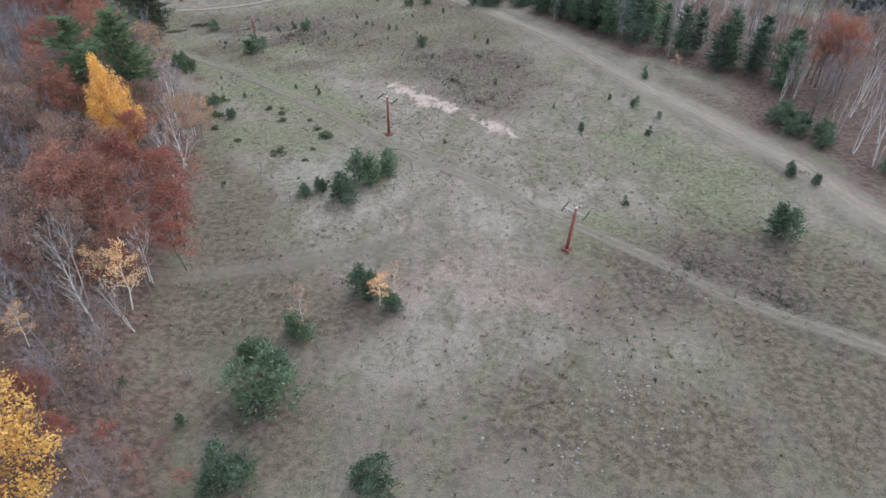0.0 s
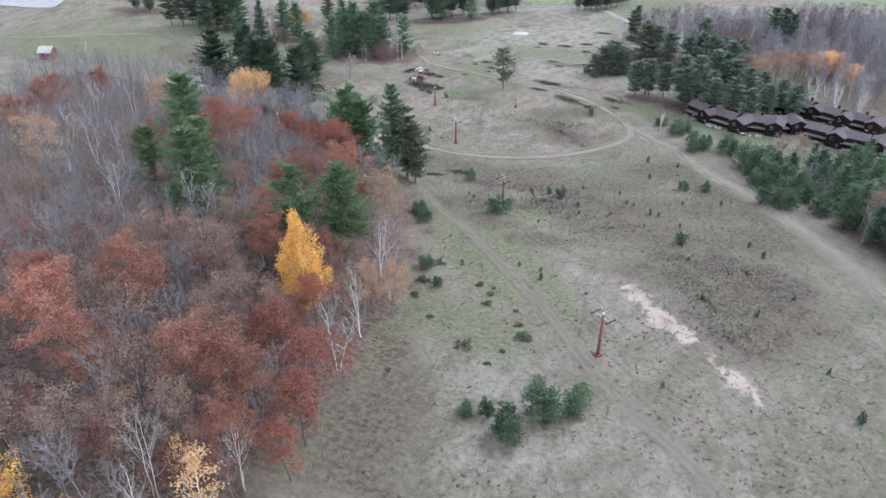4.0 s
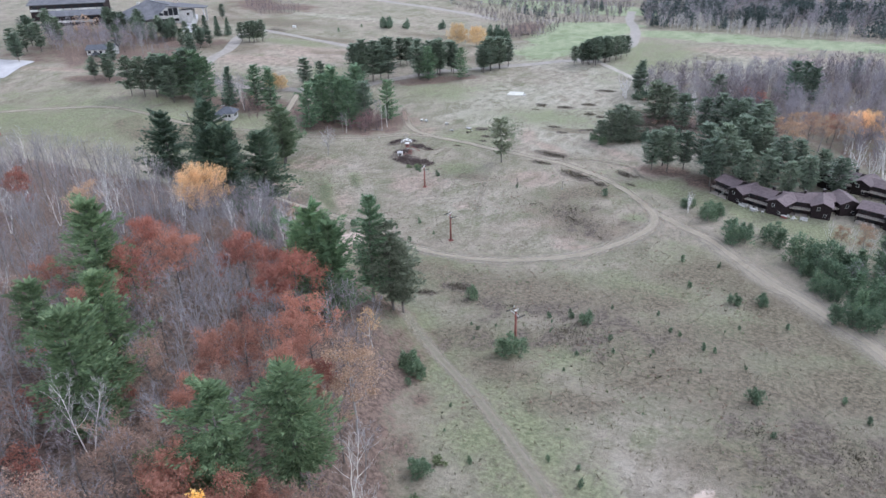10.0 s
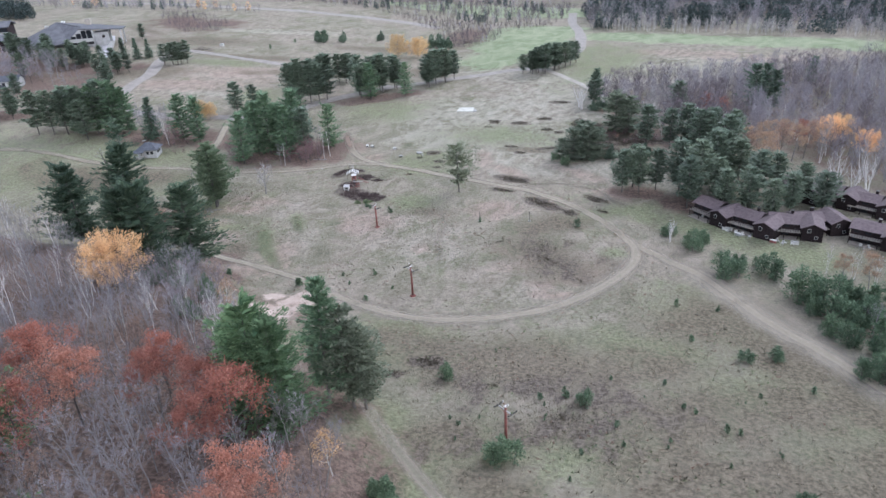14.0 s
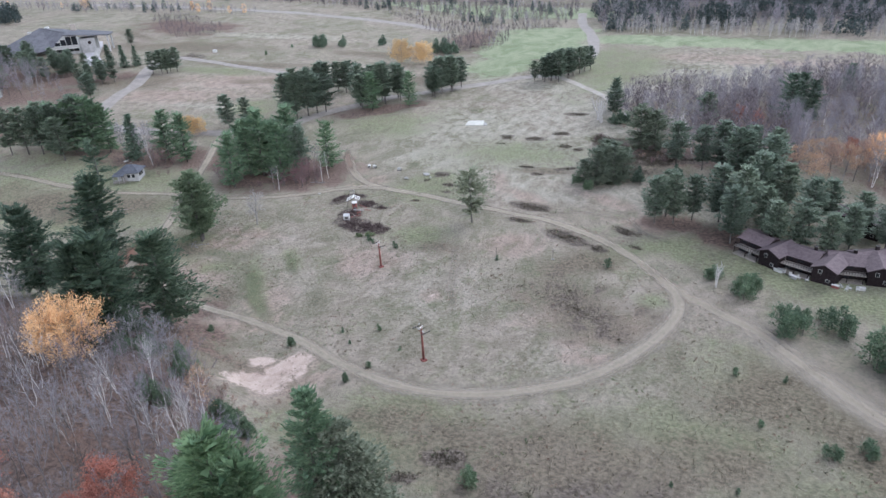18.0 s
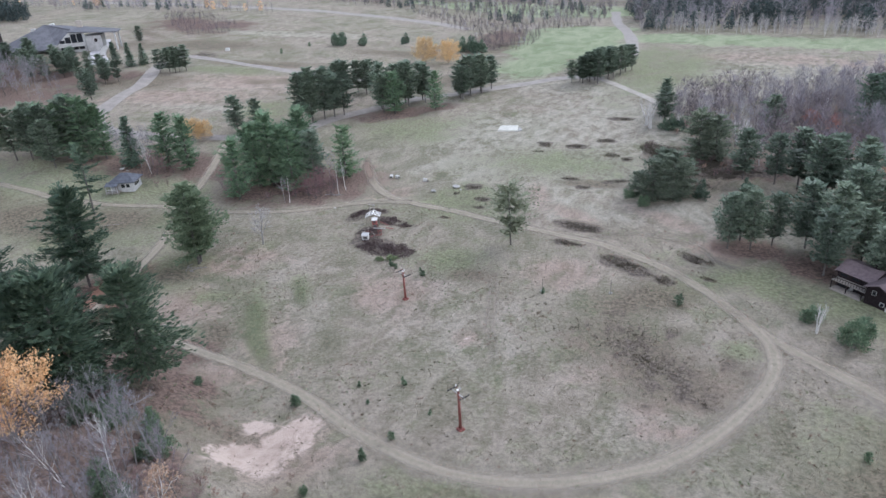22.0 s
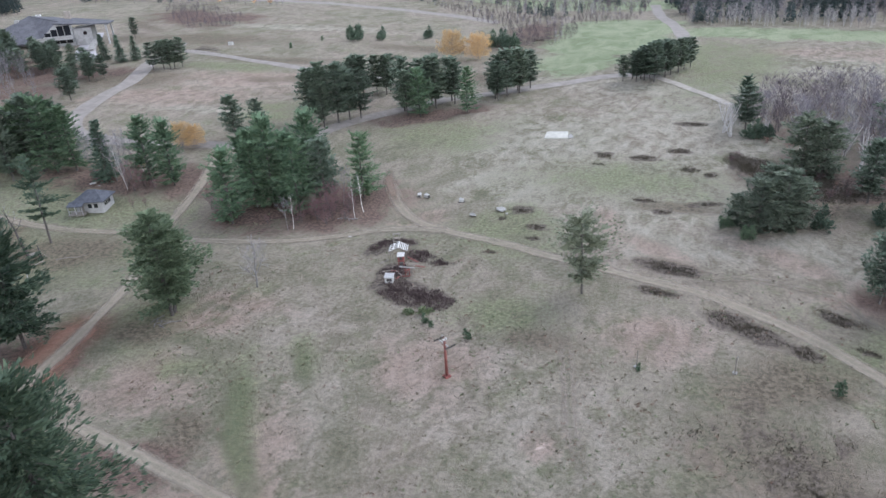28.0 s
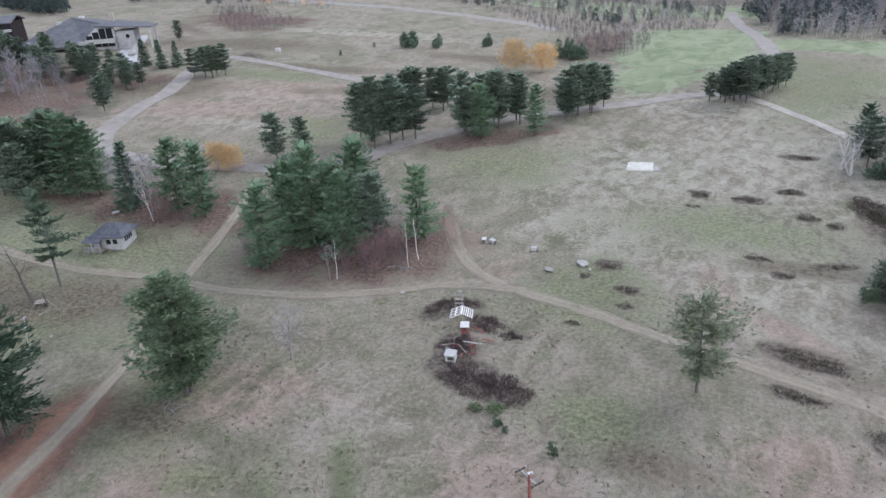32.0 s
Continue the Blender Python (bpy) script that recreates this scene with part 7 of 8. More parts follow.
def gable_roof(parent, x0, x1, y0, y1, eave, ridge, mat, along="y", over=0.45, name="roof"):
    """Two roof slopes with stepped shingle courses; along: the way of the ridge."""
    a0, a1, b0, b1 = (x0, x1, y0, y1) if along == "y" else (y0, y1, x0, x1)
    mid = (a0 + a1) / 2
    drop = (ridge - eave) / ((a1 - a0) / 2)
    run = (a1 - a0) / 2 + over
    k = 7
    for side in (-1, 1):
        prof = []
        for i in range(k):
            u, w = run * i / k, run * (i + 1) / k
            prof += [(u, ridge - u * drop + 0.0), (w, ridge - w * drop + 0.03)]
        prof += [(run, ridge - run * drop - 0.14), (0, ridge - 0.14)]
        m = len(prof)
        V = [(mid + side * u, b0 - over, z) for u, z in prof] + [(mid + side * u, b1 + over, z) for u, z in prof]
        if along != "y":
            V = [(b, a, z) for a, b, z in V]
        Fs = [tuple(range(m)), tuple(range(2 * m - 1, m - 1, -1))] + [(i, i + m, (i + 1) % m + m, (i + 1) % m) for i in range(m)]
        part(name, mesh(name, np.array(V, float), Fs, M[mat]), parent)


def house_walls(parent, x0, x1, y0, y1, eave, ridge, mat, along="y", name="wall"):
    """Four walls of board siding, with gable ends, 0.2 m thick."""
    t = 0.2
    if along == "y":
        m = (x0 + x1) / 2
        for yy in (y0, y1 - t):
            P = [(x0, -0.4), (x1, -0.4), (x1, eave), (m, ridge), (x0, eave)]
            V = [(a, yy, b) for a, b in P] + [(a, yy + t, b) for a, b in P]
            part(name, mesh(name, np.array(V, float), [(0, 1, 2, 3, 4), (9, 8, 7, 6, 5)] + [(i, i + 5, (i + 1) % 5 + 5, (i + 1) % 5) for i in range(5)], M[mat]), parent)
        for xx in (x0 + t / 2, x1 - t / 2):
            part(name, Geo().box((xx, (y0 + y1) / 2, eave / 2 - 0.2), (t, y1 - y0 - 2 * t, eave + 0.4)).mesh(name, M[mat]), parent)
    else:
        m = (y0 + y1) / 2
        for xx in (x0, x1 - t):
            P = [(y0, -0.4), (y1, -0.4), (y1, eave), (m, ridge), (y0, eave)]
            V = [(xx, a, b) for a, b in P] + [(xx + t, a, b) for a, b in P]
            part(name, mesh(name, np.array(V, float), [(4, 3, 2, 1, 0), (5, 6, 7, 8, 9)] + [(i, (i + 1) % 5, (i + 1) % 5 + 5, i + 5) for i in range(5)], M[mat]), parent)
        for yy in (y0 + t / 2, y1 - t / 2):
            part(name, Geo().box(((x0 + x1) / 2, yy, eave / 2 - 0.2), (x1 - x0 - 2 * t, t, eave + 0.4)).mesh(name, M[mat]), parent)


def townhouse(x, y, turn, group):
    """A dark brown two-storey townhouse: gabled front block and a lower wing with a deck."""
    ob = thing("townhouse", x, y, "dark brown wooden townhouse with purple-brown shingle roofs", "house", group, turn)
    house_walls(ob, -2.15, 2.15, 0, 7.0, 3.9, 5.0, "siding")
    gable_roof(ob, -2.15, 2.15, 0, 7.0, 3.9, 5.0, "shingle")
    house_walls(ob, -8.6, -2.2, 2.2, 8.4, 3.6, 4.8, "siding", "x")
    gable_roof(ob, -8.6, -2.65, 2.2, 8.4, 3.6, 4.8, "shingle", "x")
    window(ob, (-0.7, -0.02, 2.9), (0.6, 0.9))
    window(ob, (0.9, -0.02, 1.1), (0.6, 0.7))
    window(ob, (2.17, 3.2, 2.8), (1.0, 1.1), False)
    for wx in (-7.4, -5.2):
        window(ob, (wx, 2.18, 1.0), (1.5, 1.6), True, "siding")
        window(ob, (wx, 2.18, 2.95), (1.2, 0.8), True, "siding")
    part("deck", Geo().box((-5.4, 1.2, 1.95), (6.2, 1.95, 0.14)).mesh("deck", M["wood"]), ob, "grey wooden balcony deck")
    for px in (-8.4, -5.6, -2.8):
        part("deck_post", Geo().box((px, 0.3, 0.95), (0.14, 0.14, 1.95)).mesh("deck_post", M["siding"]), ob)
    part("handrail", Geo().box((-5.4, 0.26, 2.85), (6.2, 0.08, 0.1)).mesh("handrail", M["siding"]), ob)
    for i in range(13):
        part("baluster", Geo().box((-8.4 + i * 0.5, 0.26, 2.4), (0.07, 0.05, 0.85)).mesh("baluster", M["siding"]), ob)
    part("patio", Geo().box((-5.6, 0.9, 0.0), (5.6, 2.2, 0.1)).mesh("patio", M["wood"]), ob, "grey wooden patio floor")
    part("chimney", Geo().box((-4.0, 6.2, 4.9), (0.6, 0.6, 1.1)).mesh("chimney", M["siding"]), ob)
    part("chimney_cap", Geo().box((-4.0, 6.2, 5.5), (0.75, 0.75, 0.08)).mesh("chimney_cap", M["iron"]), ob)
    part("fascia", Geo().box((-5.6, 1.72, 3.42), (6.2, 0.05, 0.18)).mesh("fascia", M["siding"]), ob)
    ob.matrix_basis = ob.matrix_basis @ Matrix.Diagonal((0.91, 0.86, 0.79, 1))
    return ob


proto = townhouse(-9.7, 212.6, -40, "front row of townhouses")
for x, y, turn in ((-1.0, 207.9, -28), (8.2, 208.8, -2), (14.0, 213.0, 20), (22.0, 206.6, -22), (30.8, 203.8, -14)):
    copy_thing(proto, pose(x, y, lz(x, y), 0, 0, turn))
for x, y, turn in ((9.9, 229.4, -34), (17.0, 226.8, -30), (24.0, 222.4, -26), (31.0, 219.4, -22)):
    c = copy_thing(proto, pose(x, y, lz(x, y), 0, 0, turn))
    c["group"] = "back row of townhouses"
for i, (x, y) in enumerate([(-6.0, 209.6), (-4.6, 208.9), (3.2, 206.4), (1.9, 206.9), (17.0, 208.2), (-12.6, 217.0), (-7.0, 210.6), (-3.4, 208.4), (2.6, 205.9), (4.4, 206.2), (18.4, 207.6), (25.6, 205.2)]):
    ch = thing("patio_chair", x, y, "white plastic patio chair outside a townhouse", "chair", "patio chairs", 40 * i)
    part("seat", Geo().box((0, 0, 0.42), (0.5, 0.5, 0.05)).mesh("seat", M["white"]), ch)
    part("backrest", Geo().box((0, 0.24, 0.68), (0.5, 0.05, 0.5)).mesh("backrest", M["white"]), ch)
    for sx in (-0.2, 0.2):
        for sy in (-0.2, 0.2):
            part("leg", Geo().box((sx, sy, 0.2), (0.05, 0.05, 0.44)).mesh("leg", M["white"]), ch)


def deck_box(x, y, turn, size, mat, label):
    """A low storage box with a lid, left outside a townhouse."""
    ob = thing("storage_box", x, y, label, "box", "things outside the townhouses", turn)
    w, d, hh = size
    part("body", Geo().box((0, 0, hh / 2), (w, d, hh)).mesh("body", M[mat]), ob)
    part("lid", Geo().box((0, 0, hh + 0.04), (w + 0.1, d + 0.1, 0.08)).mesh("lid", M["white"]), ob)


deck_box(-7.8, 211.4, -38, (1.6, 0.7, 0.6), "white", "long white storage box outside a townhouse")
deck_box(-5.4, 209.2, -34, (1.0, 0.6, 0.5), "zinc", "grey storage box outside a townhouse")
deck_box(1.0, 206.8, -24, (1.2, 0.6, 0.5), "redboard", "red-brown storage box outside a townhouse")
deck_box(5.2, 206.8, 0, (1.0, 0.6, 0.5), "white", "white storage box outside a townhouse")


def hut():
    ob = thing("hut", -167.8, 224.3, "small white hut with a grey-blue shingled hip roof", "hut", "", 20)
    # local x runs west to east, y runs away from the slope
    for nm, c, sz in (("wall", (0, -2.2, 1.0), (5.4, 0.2, 2.5)), ("wall", (0, 2.2, 1.0), (5.4, 0.2, 2.5)), ("wall", (-2.6, 0, 1.0), (0.2, 4.2, 2.5)), ("wall", (2.6, 0, 1.0), (0.2, 4.2, 2.5))):
        part(nm, Geo().box(c, sz).mesh(nm, M["render"]), ob)
    e, o, r = 2.25, 0.55, 3.9
    A, B, C, D = (-2.7 - o, -2.3 - o, e), (2.7 + o, -2.3 - o, e), (2.7 + o, 2.3 + o, e), (-2.7 - o, 2.3 + o, e)
    R1, R2 = (-0.8, 0, r), (0.8, 0, r)
    for q in ((A, B, R2, R1), (B, C, R2), (C, D, R1, R2), (D, A, R1)):
        part("roof", Geo().poly(q, 0.12).mesh("roof", M["slate"]), ob)
    for i in range(4):
        window(ob, (2.72, -1.2 + i * 0.62, 1.35), (0.5, 0.8), False)
    for i in range(2):
        window(ob, (0.2 + i * 1.2, -2.32, 1.3), (0.8, 0.9))
    part("door", Geo().box((-1.5, -2.33, 0.9), (0.85, 0.06, 1.95)).mesh("door", M["wood"]), ob)
    part("porch_roof", Geo().poly([(-3.6, -4.0, 1.9), (-0.5, -4.0, 1.9), (-0.5, -2.3, 2.35), (-3.6, -2.3, 2.35)], 0.1).mesh("porch_roof", M["slate"]), ob)
    for px in (-3.4, -2.0, -0.7):
        part("porch_post", Geo().box((px, -3.85, 0.85), (0.12, 0.12, 2.0)).mesh("porch_post", M["white"]), ob)
    part("porch_floor", Geo().box((-2.05, -3.1, 0.1), (3.2, 1.7, 0.2)).mesh("porch_floor", M["wood"]), ob)
    part("porch_rail", Geo().box((-2.05, -3.85, 0.95), (2.8, 0.07, 0.1)).mesh("porch_rail", M["white"]), ob)
    for i in range(7):
        part("baluster", Geo().box((-3.3 + i * 0.42, -3.85, 0.55), (0.06, 0.05, 0.75)).mesh("baluster", M["white"]), ob)
    part("trim", Geo().box((0, -2.33, 2.1), (5.5, 0.06, 0.16)).mesh("trim", M["white"]), ob)


hut()


def lodge():
    """The resort lodge on the knoll: swooping grey roofs round a glazed white gable."""
    ob = thing("lodge", -292.5, 331.0, "large white lodge with grey roofs and a glazed gable", "lodge", "", 34)
    part("wall", Geo().box((-10, 11, 1.5), (30, 18, 5)).mesh("wall", M["render"]), ob)
    ap, b1 = (-11, 12, 10.6), (-2, 11, 9.6)
    ring = [(-29, 4, 3.2), (-22, -3, 2.6), (-10, -4.5, 2.4), (-5.5, -2.5, 2.9), (2, 2, 8.6), (8, 20, 6.0), (-10, 24, 4.0), (-27, 18, 3.6)]
    for i in range(len(ring)):
        a, b = ring[i], ring[(i + 1) % len(ring)]
        q = (a, b, b1, ap) if i in (3, 4) else (a, b, ap)
        part("roof", Geo().poly(q, 0.35).mesh("roof", M["lodgeroof"]), ob)
    V = np.array([(-5.8, -1, -1), (6.5, -1, -1), (6.5, -1, 7.0), (1.2, -1, 8.3), (-5.8, -1, 2.6)], float)
    part("gable_wall", mesh("gable_wall", np.vstack([V, V + (0, 1.0, 0)]), [(0, 1, 2, 3, 4), (9, 8, 7, 6, 5)] + [(i, i + 5, (i + 1) % 5 + 5, (i + 1) % 5) for i in range(5)], M["render"]), ob)
    for i in range(4):
        x0 = -3.4 + i * 2.4
        top_ = min(4.6 + 1.1 * (i + 0.3), 7.2)
        f = part("window_frame", Geo().box((x0 + 1.0, -1.04, (top_ + 3.8) / 2), (2.15, 0.1, top_ - 3.6)).mesh("window_frame", M["siding"]), ob)
        part("pane", Geo().box((x0 + 1.0, -1.06, (top_ + 3.8) / 2), (1.95, 0.12, top_ - 3.8)).mesh("pane", M["glass"]), f)
        f = part("window_frame", Geo().box((x0 + 1.0, -1.04, 1.7), (2.15, 0.1, 1.5)).mesh("window_frame", M["siding"]), ob)
        part("pane", Geo().box((x0 + 1.0, -1.06, 1.7), (1.95, 0.12, 1.3)).mesh("pane", M["glass"]), f)
    part("terrace", Geo().box((0.5, -2.6, 2.7), (12.5, 3.0, 0.3)).mesh("terrace", M["render"]), ob)
    part("terrace_rail", Geo().box((0.5, -4.0, 3.3), (12.5, 0.12, 0.9)).mesh("terrace_rail", M["white"]), ob)
    part("canopy_roof", Geo().poly([(0.5, -2.2, 8.5), (19.5, -1.0, 6.8), (20, 9, 6.6), (3, 12, 8.8)], 0.45).mesh("canopy_roof", M["lodgeroof"]), ob)
    for px, py in ((18.5, 0.0), (18.8, 7.5)):
        part("canopy_post", Geo().box((px, py, 2.8), (0.6, 0.6, 7.6)).mesh("canopy_post", M["render"]), ob)
    part("side_wall", Geo().box((9.8, 4, 2.4), (6.4, 8, 6.8)).mesh("side_wall", M["render"]), ob)
    part("round_vent", Geo().tube([(10.6, -0.12, 3.9), (10.6, 0.05, 3.9)], [0.7, 0.7], 16).mesh("round_vent", M["siding"]), ob)
    part("ramp", Geo().box((14, -7, 0.2), (2.4, 13, 0.5), 0, 8).mesh("ramp", M["concrete"]), ob)
    part("chimney", Geo().box((3.5, 10, 9.8), (2.2, 1.6, 3.0)).mesh("chimney", M["wood"]), ob)
    for px, py in ((-15, 10), (-9, 17)):
        part("roof_vent", Geo().box((px, py, 9.6 if px > -12 else 8.9), (1.6, 1.6, 1.3)).mesh("roof_vent", M["white"]), ob)
    for k, (x0, y0, w, d, hh) in enumerate([(-44, -1, 26, 9, 5.2), (-50, 16, 36, 12, 8.6)]):
        wg = thing("lodge_wing", -292.5 + x0 * math.cos(radians(34)) - y0 * math.sin(radians(34)), 331 + x0 * math.sin(radians(34)) + y0 * math.cos(radians(34)), "low white lodge wing under a dark grey roof", "building", "lodge wings", 34)
        part("wall", Geo().box((0, 0, hh / 2 - 1), (w, d, hh + 1.4)).mesh("wall", M["siding"]), wg)
        for q in (((-w / 2 - 1, -d / 2 - 1, hh - 0.4), (w / 2 + 1, -d / 2 - 1, hh - 0.4), (w / 2 + 1, 0, hh + 1.6), (-w / 2 - 1, 0, hh + 1.6)), ((w / 2 + 1, d / 2 + 1, hh - 0.4), (-w / 2 - 1, d / 2 + 1, hh - 0.4), (-w / 2 - 1, 0, hh + 1.6), (w / 2 + 1, 0, hh + 1.6))):
            part("roof", Geo().poly(q, 0.3).mesh("roof", M["lodgeroof"]), wg)
        for i in range(int(w / 4)):
            window(wg, (-w / 2 + 2.2 + i * 4, -d / 2 - 0.03, hh - 1.9), (2.6, 1.5), True, "siding")
            part("balcony", Geo().box((-w / 2 + 2.2 + i * 4, -d / 2 - 0.7, hh - 3.2), (3.4, 1.3, 0.9)).mesh("balcony", M["white"]), wg)


lodge()


def cottage(x, y, turn, size, wall, roof, name, label, hgt=2.7, ridge=4.2):
    ob = thing(name, x, y, label, "house", "", turn)
    w, d = size
    house_walls(ob, -w / 2, w / 2, -d / 2, d / 2, hgt, ridge, wall, "x")
    gable_roof(ob, -w / 2, w / 2, -d / 2, d / 2, hgt, ridge, roof, "x")
    for i in range(max(2, int(w / 2.5))):
        window(ob, (-w / 2 + 1.2 + i * 2.3, -d / 2 - 0.02, 1.4), (1.1, 1.0))
    part("door", Geo().box((w / 2 - 0.8, -d / 2 - 0.02, 0.95), (0.9, 0.07, 2.0)).mesh("door", M["wood"]), ob)
    return ob


cottage(-225, 181, 20, (4.2, 4), "redboard", "white", "red_cabin", "small red cabin with a pale snow-white roof")
cottage(-263, 262, 28, (11, 6), "render", "slate", "bungalow", "low white bungalow among bare trees near the lodge", 2.6, 4.0)


ribbon("parking_lot", [(-300.0, 356.2), (-286.3, 340.4), (-274.3, 326.3), (-263.7, 317.2)], 7.0, M["palelot"], "pale asphalt forecourt beside the lodge", "parking lot", 0.12, flat=True)
ribbon("parking_lot", [(-325, 212), (-300, 220), (-282, 225), (-271, 229)], 20.0, M["palelot"], "pale bare car park on the knoll", "parking lot", 0.2, flat=True)
slab = thing("concrete_slab", -91.3, 295.0, "pale broken concrete slab lying in the meadow", "slab", "", 22)
part("slab", Geo().poly([(-3.2, -2.0, 0.42), (2.3, -3.0, 0.35), (3.3, 1.9, 0.38), (-1.9, 2.6, 0.45)], 0.6).mesh("slab", M["slab"]), slab)
part("broken_piece", Geo().poly([(2.4, -2.9, 0.2), (3.9, -2.2, 0.15), (3.8, 0.1, 0.18), (3.2, 0.6, 0.22)], 0.35).mesh("broken_piece", M["concrete"]), slab)


def parked_car(x, y, turn, paint, label):
    ob = thing("car", x, y, label, "car", "cars", turn, lz(x, y) + 0.09)
    P = [(-2.2, 0.35), (-2.2, 0.85), (-1.9, 0.95), (-1.3, 1.45), (0.5, 1.48), (1.15, 1.0), (2.1, 0.85), (2.2, 0.6), (2.2, 0.35)]
    k = len(P)
    V = [(a, -0.86 + (0.12 if b > 1.2 else 0), b) for a, b in P] + [(a, 0.86 - (0.12 if b > 1.2 else 0), b) for a, b in P]
    part("body", mesh("body", np.array(V, float), [tuple(range(k))[::-1], tuple(range(k, 2 * k))] + [(i, (i + 1) % k, (i + 1) % k + k, i + k) for i in range(k)], M[paint]), ob)
    part("windscreen", Geo().poly([(0.56, -0.66, 1.44), (1.1, -0.74, 1.07), (1.1, 0.74, 1.07), (0.56, 0.66, 1.44)], 0.03).mesh("windscreen", M["glass"]), ob)
    for sy in (-1, 1):
        part("side_window", Geo().box((-0.4, sy * 0.81, 1.2), (1.8, 0.06, 0.32)).mesh("side_window", M["glass"]), ob)
        for wx in (-1.35, 1.35):
            w_ = part("wheel", Geo().tube([(wx, sy * 0.68, 0.32), (wx, sy * 0.9, 0.32)], [0.32, 0.32], 16).mesh("wheel", M["tyre"]), ob)
            part("rim", Geo().tube([(wx, sy * 0.89, 0.32), (wx, sy * 0.915, 0.32)], [0.2, 0.2], 12).mesh("rim", M["zinc"]), w_)
        part("headlight", Geo().box((2.18, sy * 0.6, 0.72), (0.06, 0.35, 0.14)).mesh("headlight", M["zinc"]), ob)


bx = thing("utility_box", -232.6, 356.9, "small white utility box beside the far lane", "box", "", 20)
part("body", Geo().box((0, 0, 0.55), (1.7, 1.1, 1.1)).mesh("body", M["white"]), bx)
part("lid", Geo().box((0, 0, 1.14), (1.8, 1.2, 0.08)).mesh("lid", M["zinc"]), bx)
parked_car(-262, 258, 60, "darkcar", "dark car parked beside the bungalow")


# ---------------------------------------------------------------- small things
def post(x, y, hgt, mat, label, lean=(0, 0), arm=False):
    ob = thing("post", x, y, label, "post", "", RNG.uniform(0, 360))
    part("shaft", Geo().tube([(0, 0, -0.2), (lean[0] * hgt * 0.5, lean[1] * hgt * 0.5, hgt * 0.5), (lean[0] * hgt, lean[1] * hgt, hgt)], [0.1, 0.09, 0.08], 7).mesh("shaft", M[mat]), ob)
    part("footing", Geo().box((0, 0, 0.05), (0.5, 0.5, 0.22)).mesh("footing", M["concrete"]), ob)
    if arm:
        part("arm", Geo().tube([(lean[0] * hgt - 0.4, 0, hgt * 0.92), (lean[0] * hgt + 0.4, 0, hgt * 0.92)], [0.05, 0.05], 5).mesh("arm", M[mat]), ob)
        part("insulator", Geo().tube([(lean[0] * hgt - 0.35, 0, hgt * 0.92), (lean[0] * hgt - 0.35, 0, hgt * 0.92 + 0.2)], [0.06, 0.04], 6).mesh("insulator", M["white"]), ob)


post(-159.5, 198.5, 3.1, "iron", "dark leaning post by the track", (0.03, 0.02))
post(-155.7, 197.8, 4.2, "zinc", "thin pale leaning pole with fittings", (-0.15, 0.05), True)
post(-49.4, 206.5, 2.2, "wood", "weathered post with a pale footing", (0, 0), True)
post(-60.6, 204.6, 2.4, "wood", "short grey post in the meadow", (0.02, 0))
tr_ = thing("old_bench_frame", -161.8, 205.6, "dark tilted bench frame beside a dead tree", "bench", "", 25)
part("seat", Geo().box((-0.9, 0.3, 0.75), (1.7, 0.9, 0.07), 10, 18).mesh("seat", M["wood"]), tr_)
for sx in (-1.6, -0.2):
    part("leg", Geo().box((sx, 0.3, 0.36), (0.1, 0.7, 0.76)).mesh("leg", M["iron"]), tr_)
part("post", Geo().tube([(0.35, -0.2, 0), (0.05, 0, 2.5)], [0.09, 0.08], 6).mesh("post", M["iron"]), tr_)
part("strut", Geo().tube([(0.9, 0.3, 0), (0.15, 0, 1.4)], [0.06, 0.05], 5).mesh("strut", M["wood"]), tr_)


def log(x, y, ln, turn, r=0.09, mat="wood", label="fallen pale branch on the grass"):
    ob = thing("fallen_log", x, y, label, "log", "fallen logs", turn)
    part("log", Geo().tube([(-ln / 2, 0, r), (-ln / 6, 0.12 * ln * 0.3, r * 1.4), (ln / 5, -0.05 * ln, r * 1.2), (ln / 2, 0.06 * ln, r * 0.8)], [r, r * 0.9, r * 0.7, r * 0.4], 7).mesh("log", M[mat]), ob)


log(-156.6, 207.4, 5.2, 35)
log(-160.5, 204.2, 1.8, 80)
for i, (dx, dy) in enumerate([(0.0, -0.6), (0.9, -1.0), (-0.8, -1.2), (0.4, -1.8), (1.5, -0.3), (-1.3, -0.5), (0.1, -1.2)]):
    log(-126.6 + dx, 196.6 + dy, 2.0 + 0.35 * (i % 3), 25 + 47 * i, 0.07, "greybark", "cut branch in a pile under the forked pine")
for i in range(6):
    log(-119.6 + 0.5 * i, 236.8 + 0.25 * (i % 3), 1.5, 40 + 31 * i, 0.09, "greybark", "cut pale log in a heap below the grove")
log(-97.5, 150.5, 5.5, 60, 0.12, "greybark", "fallen bare tree at the wood's edge")


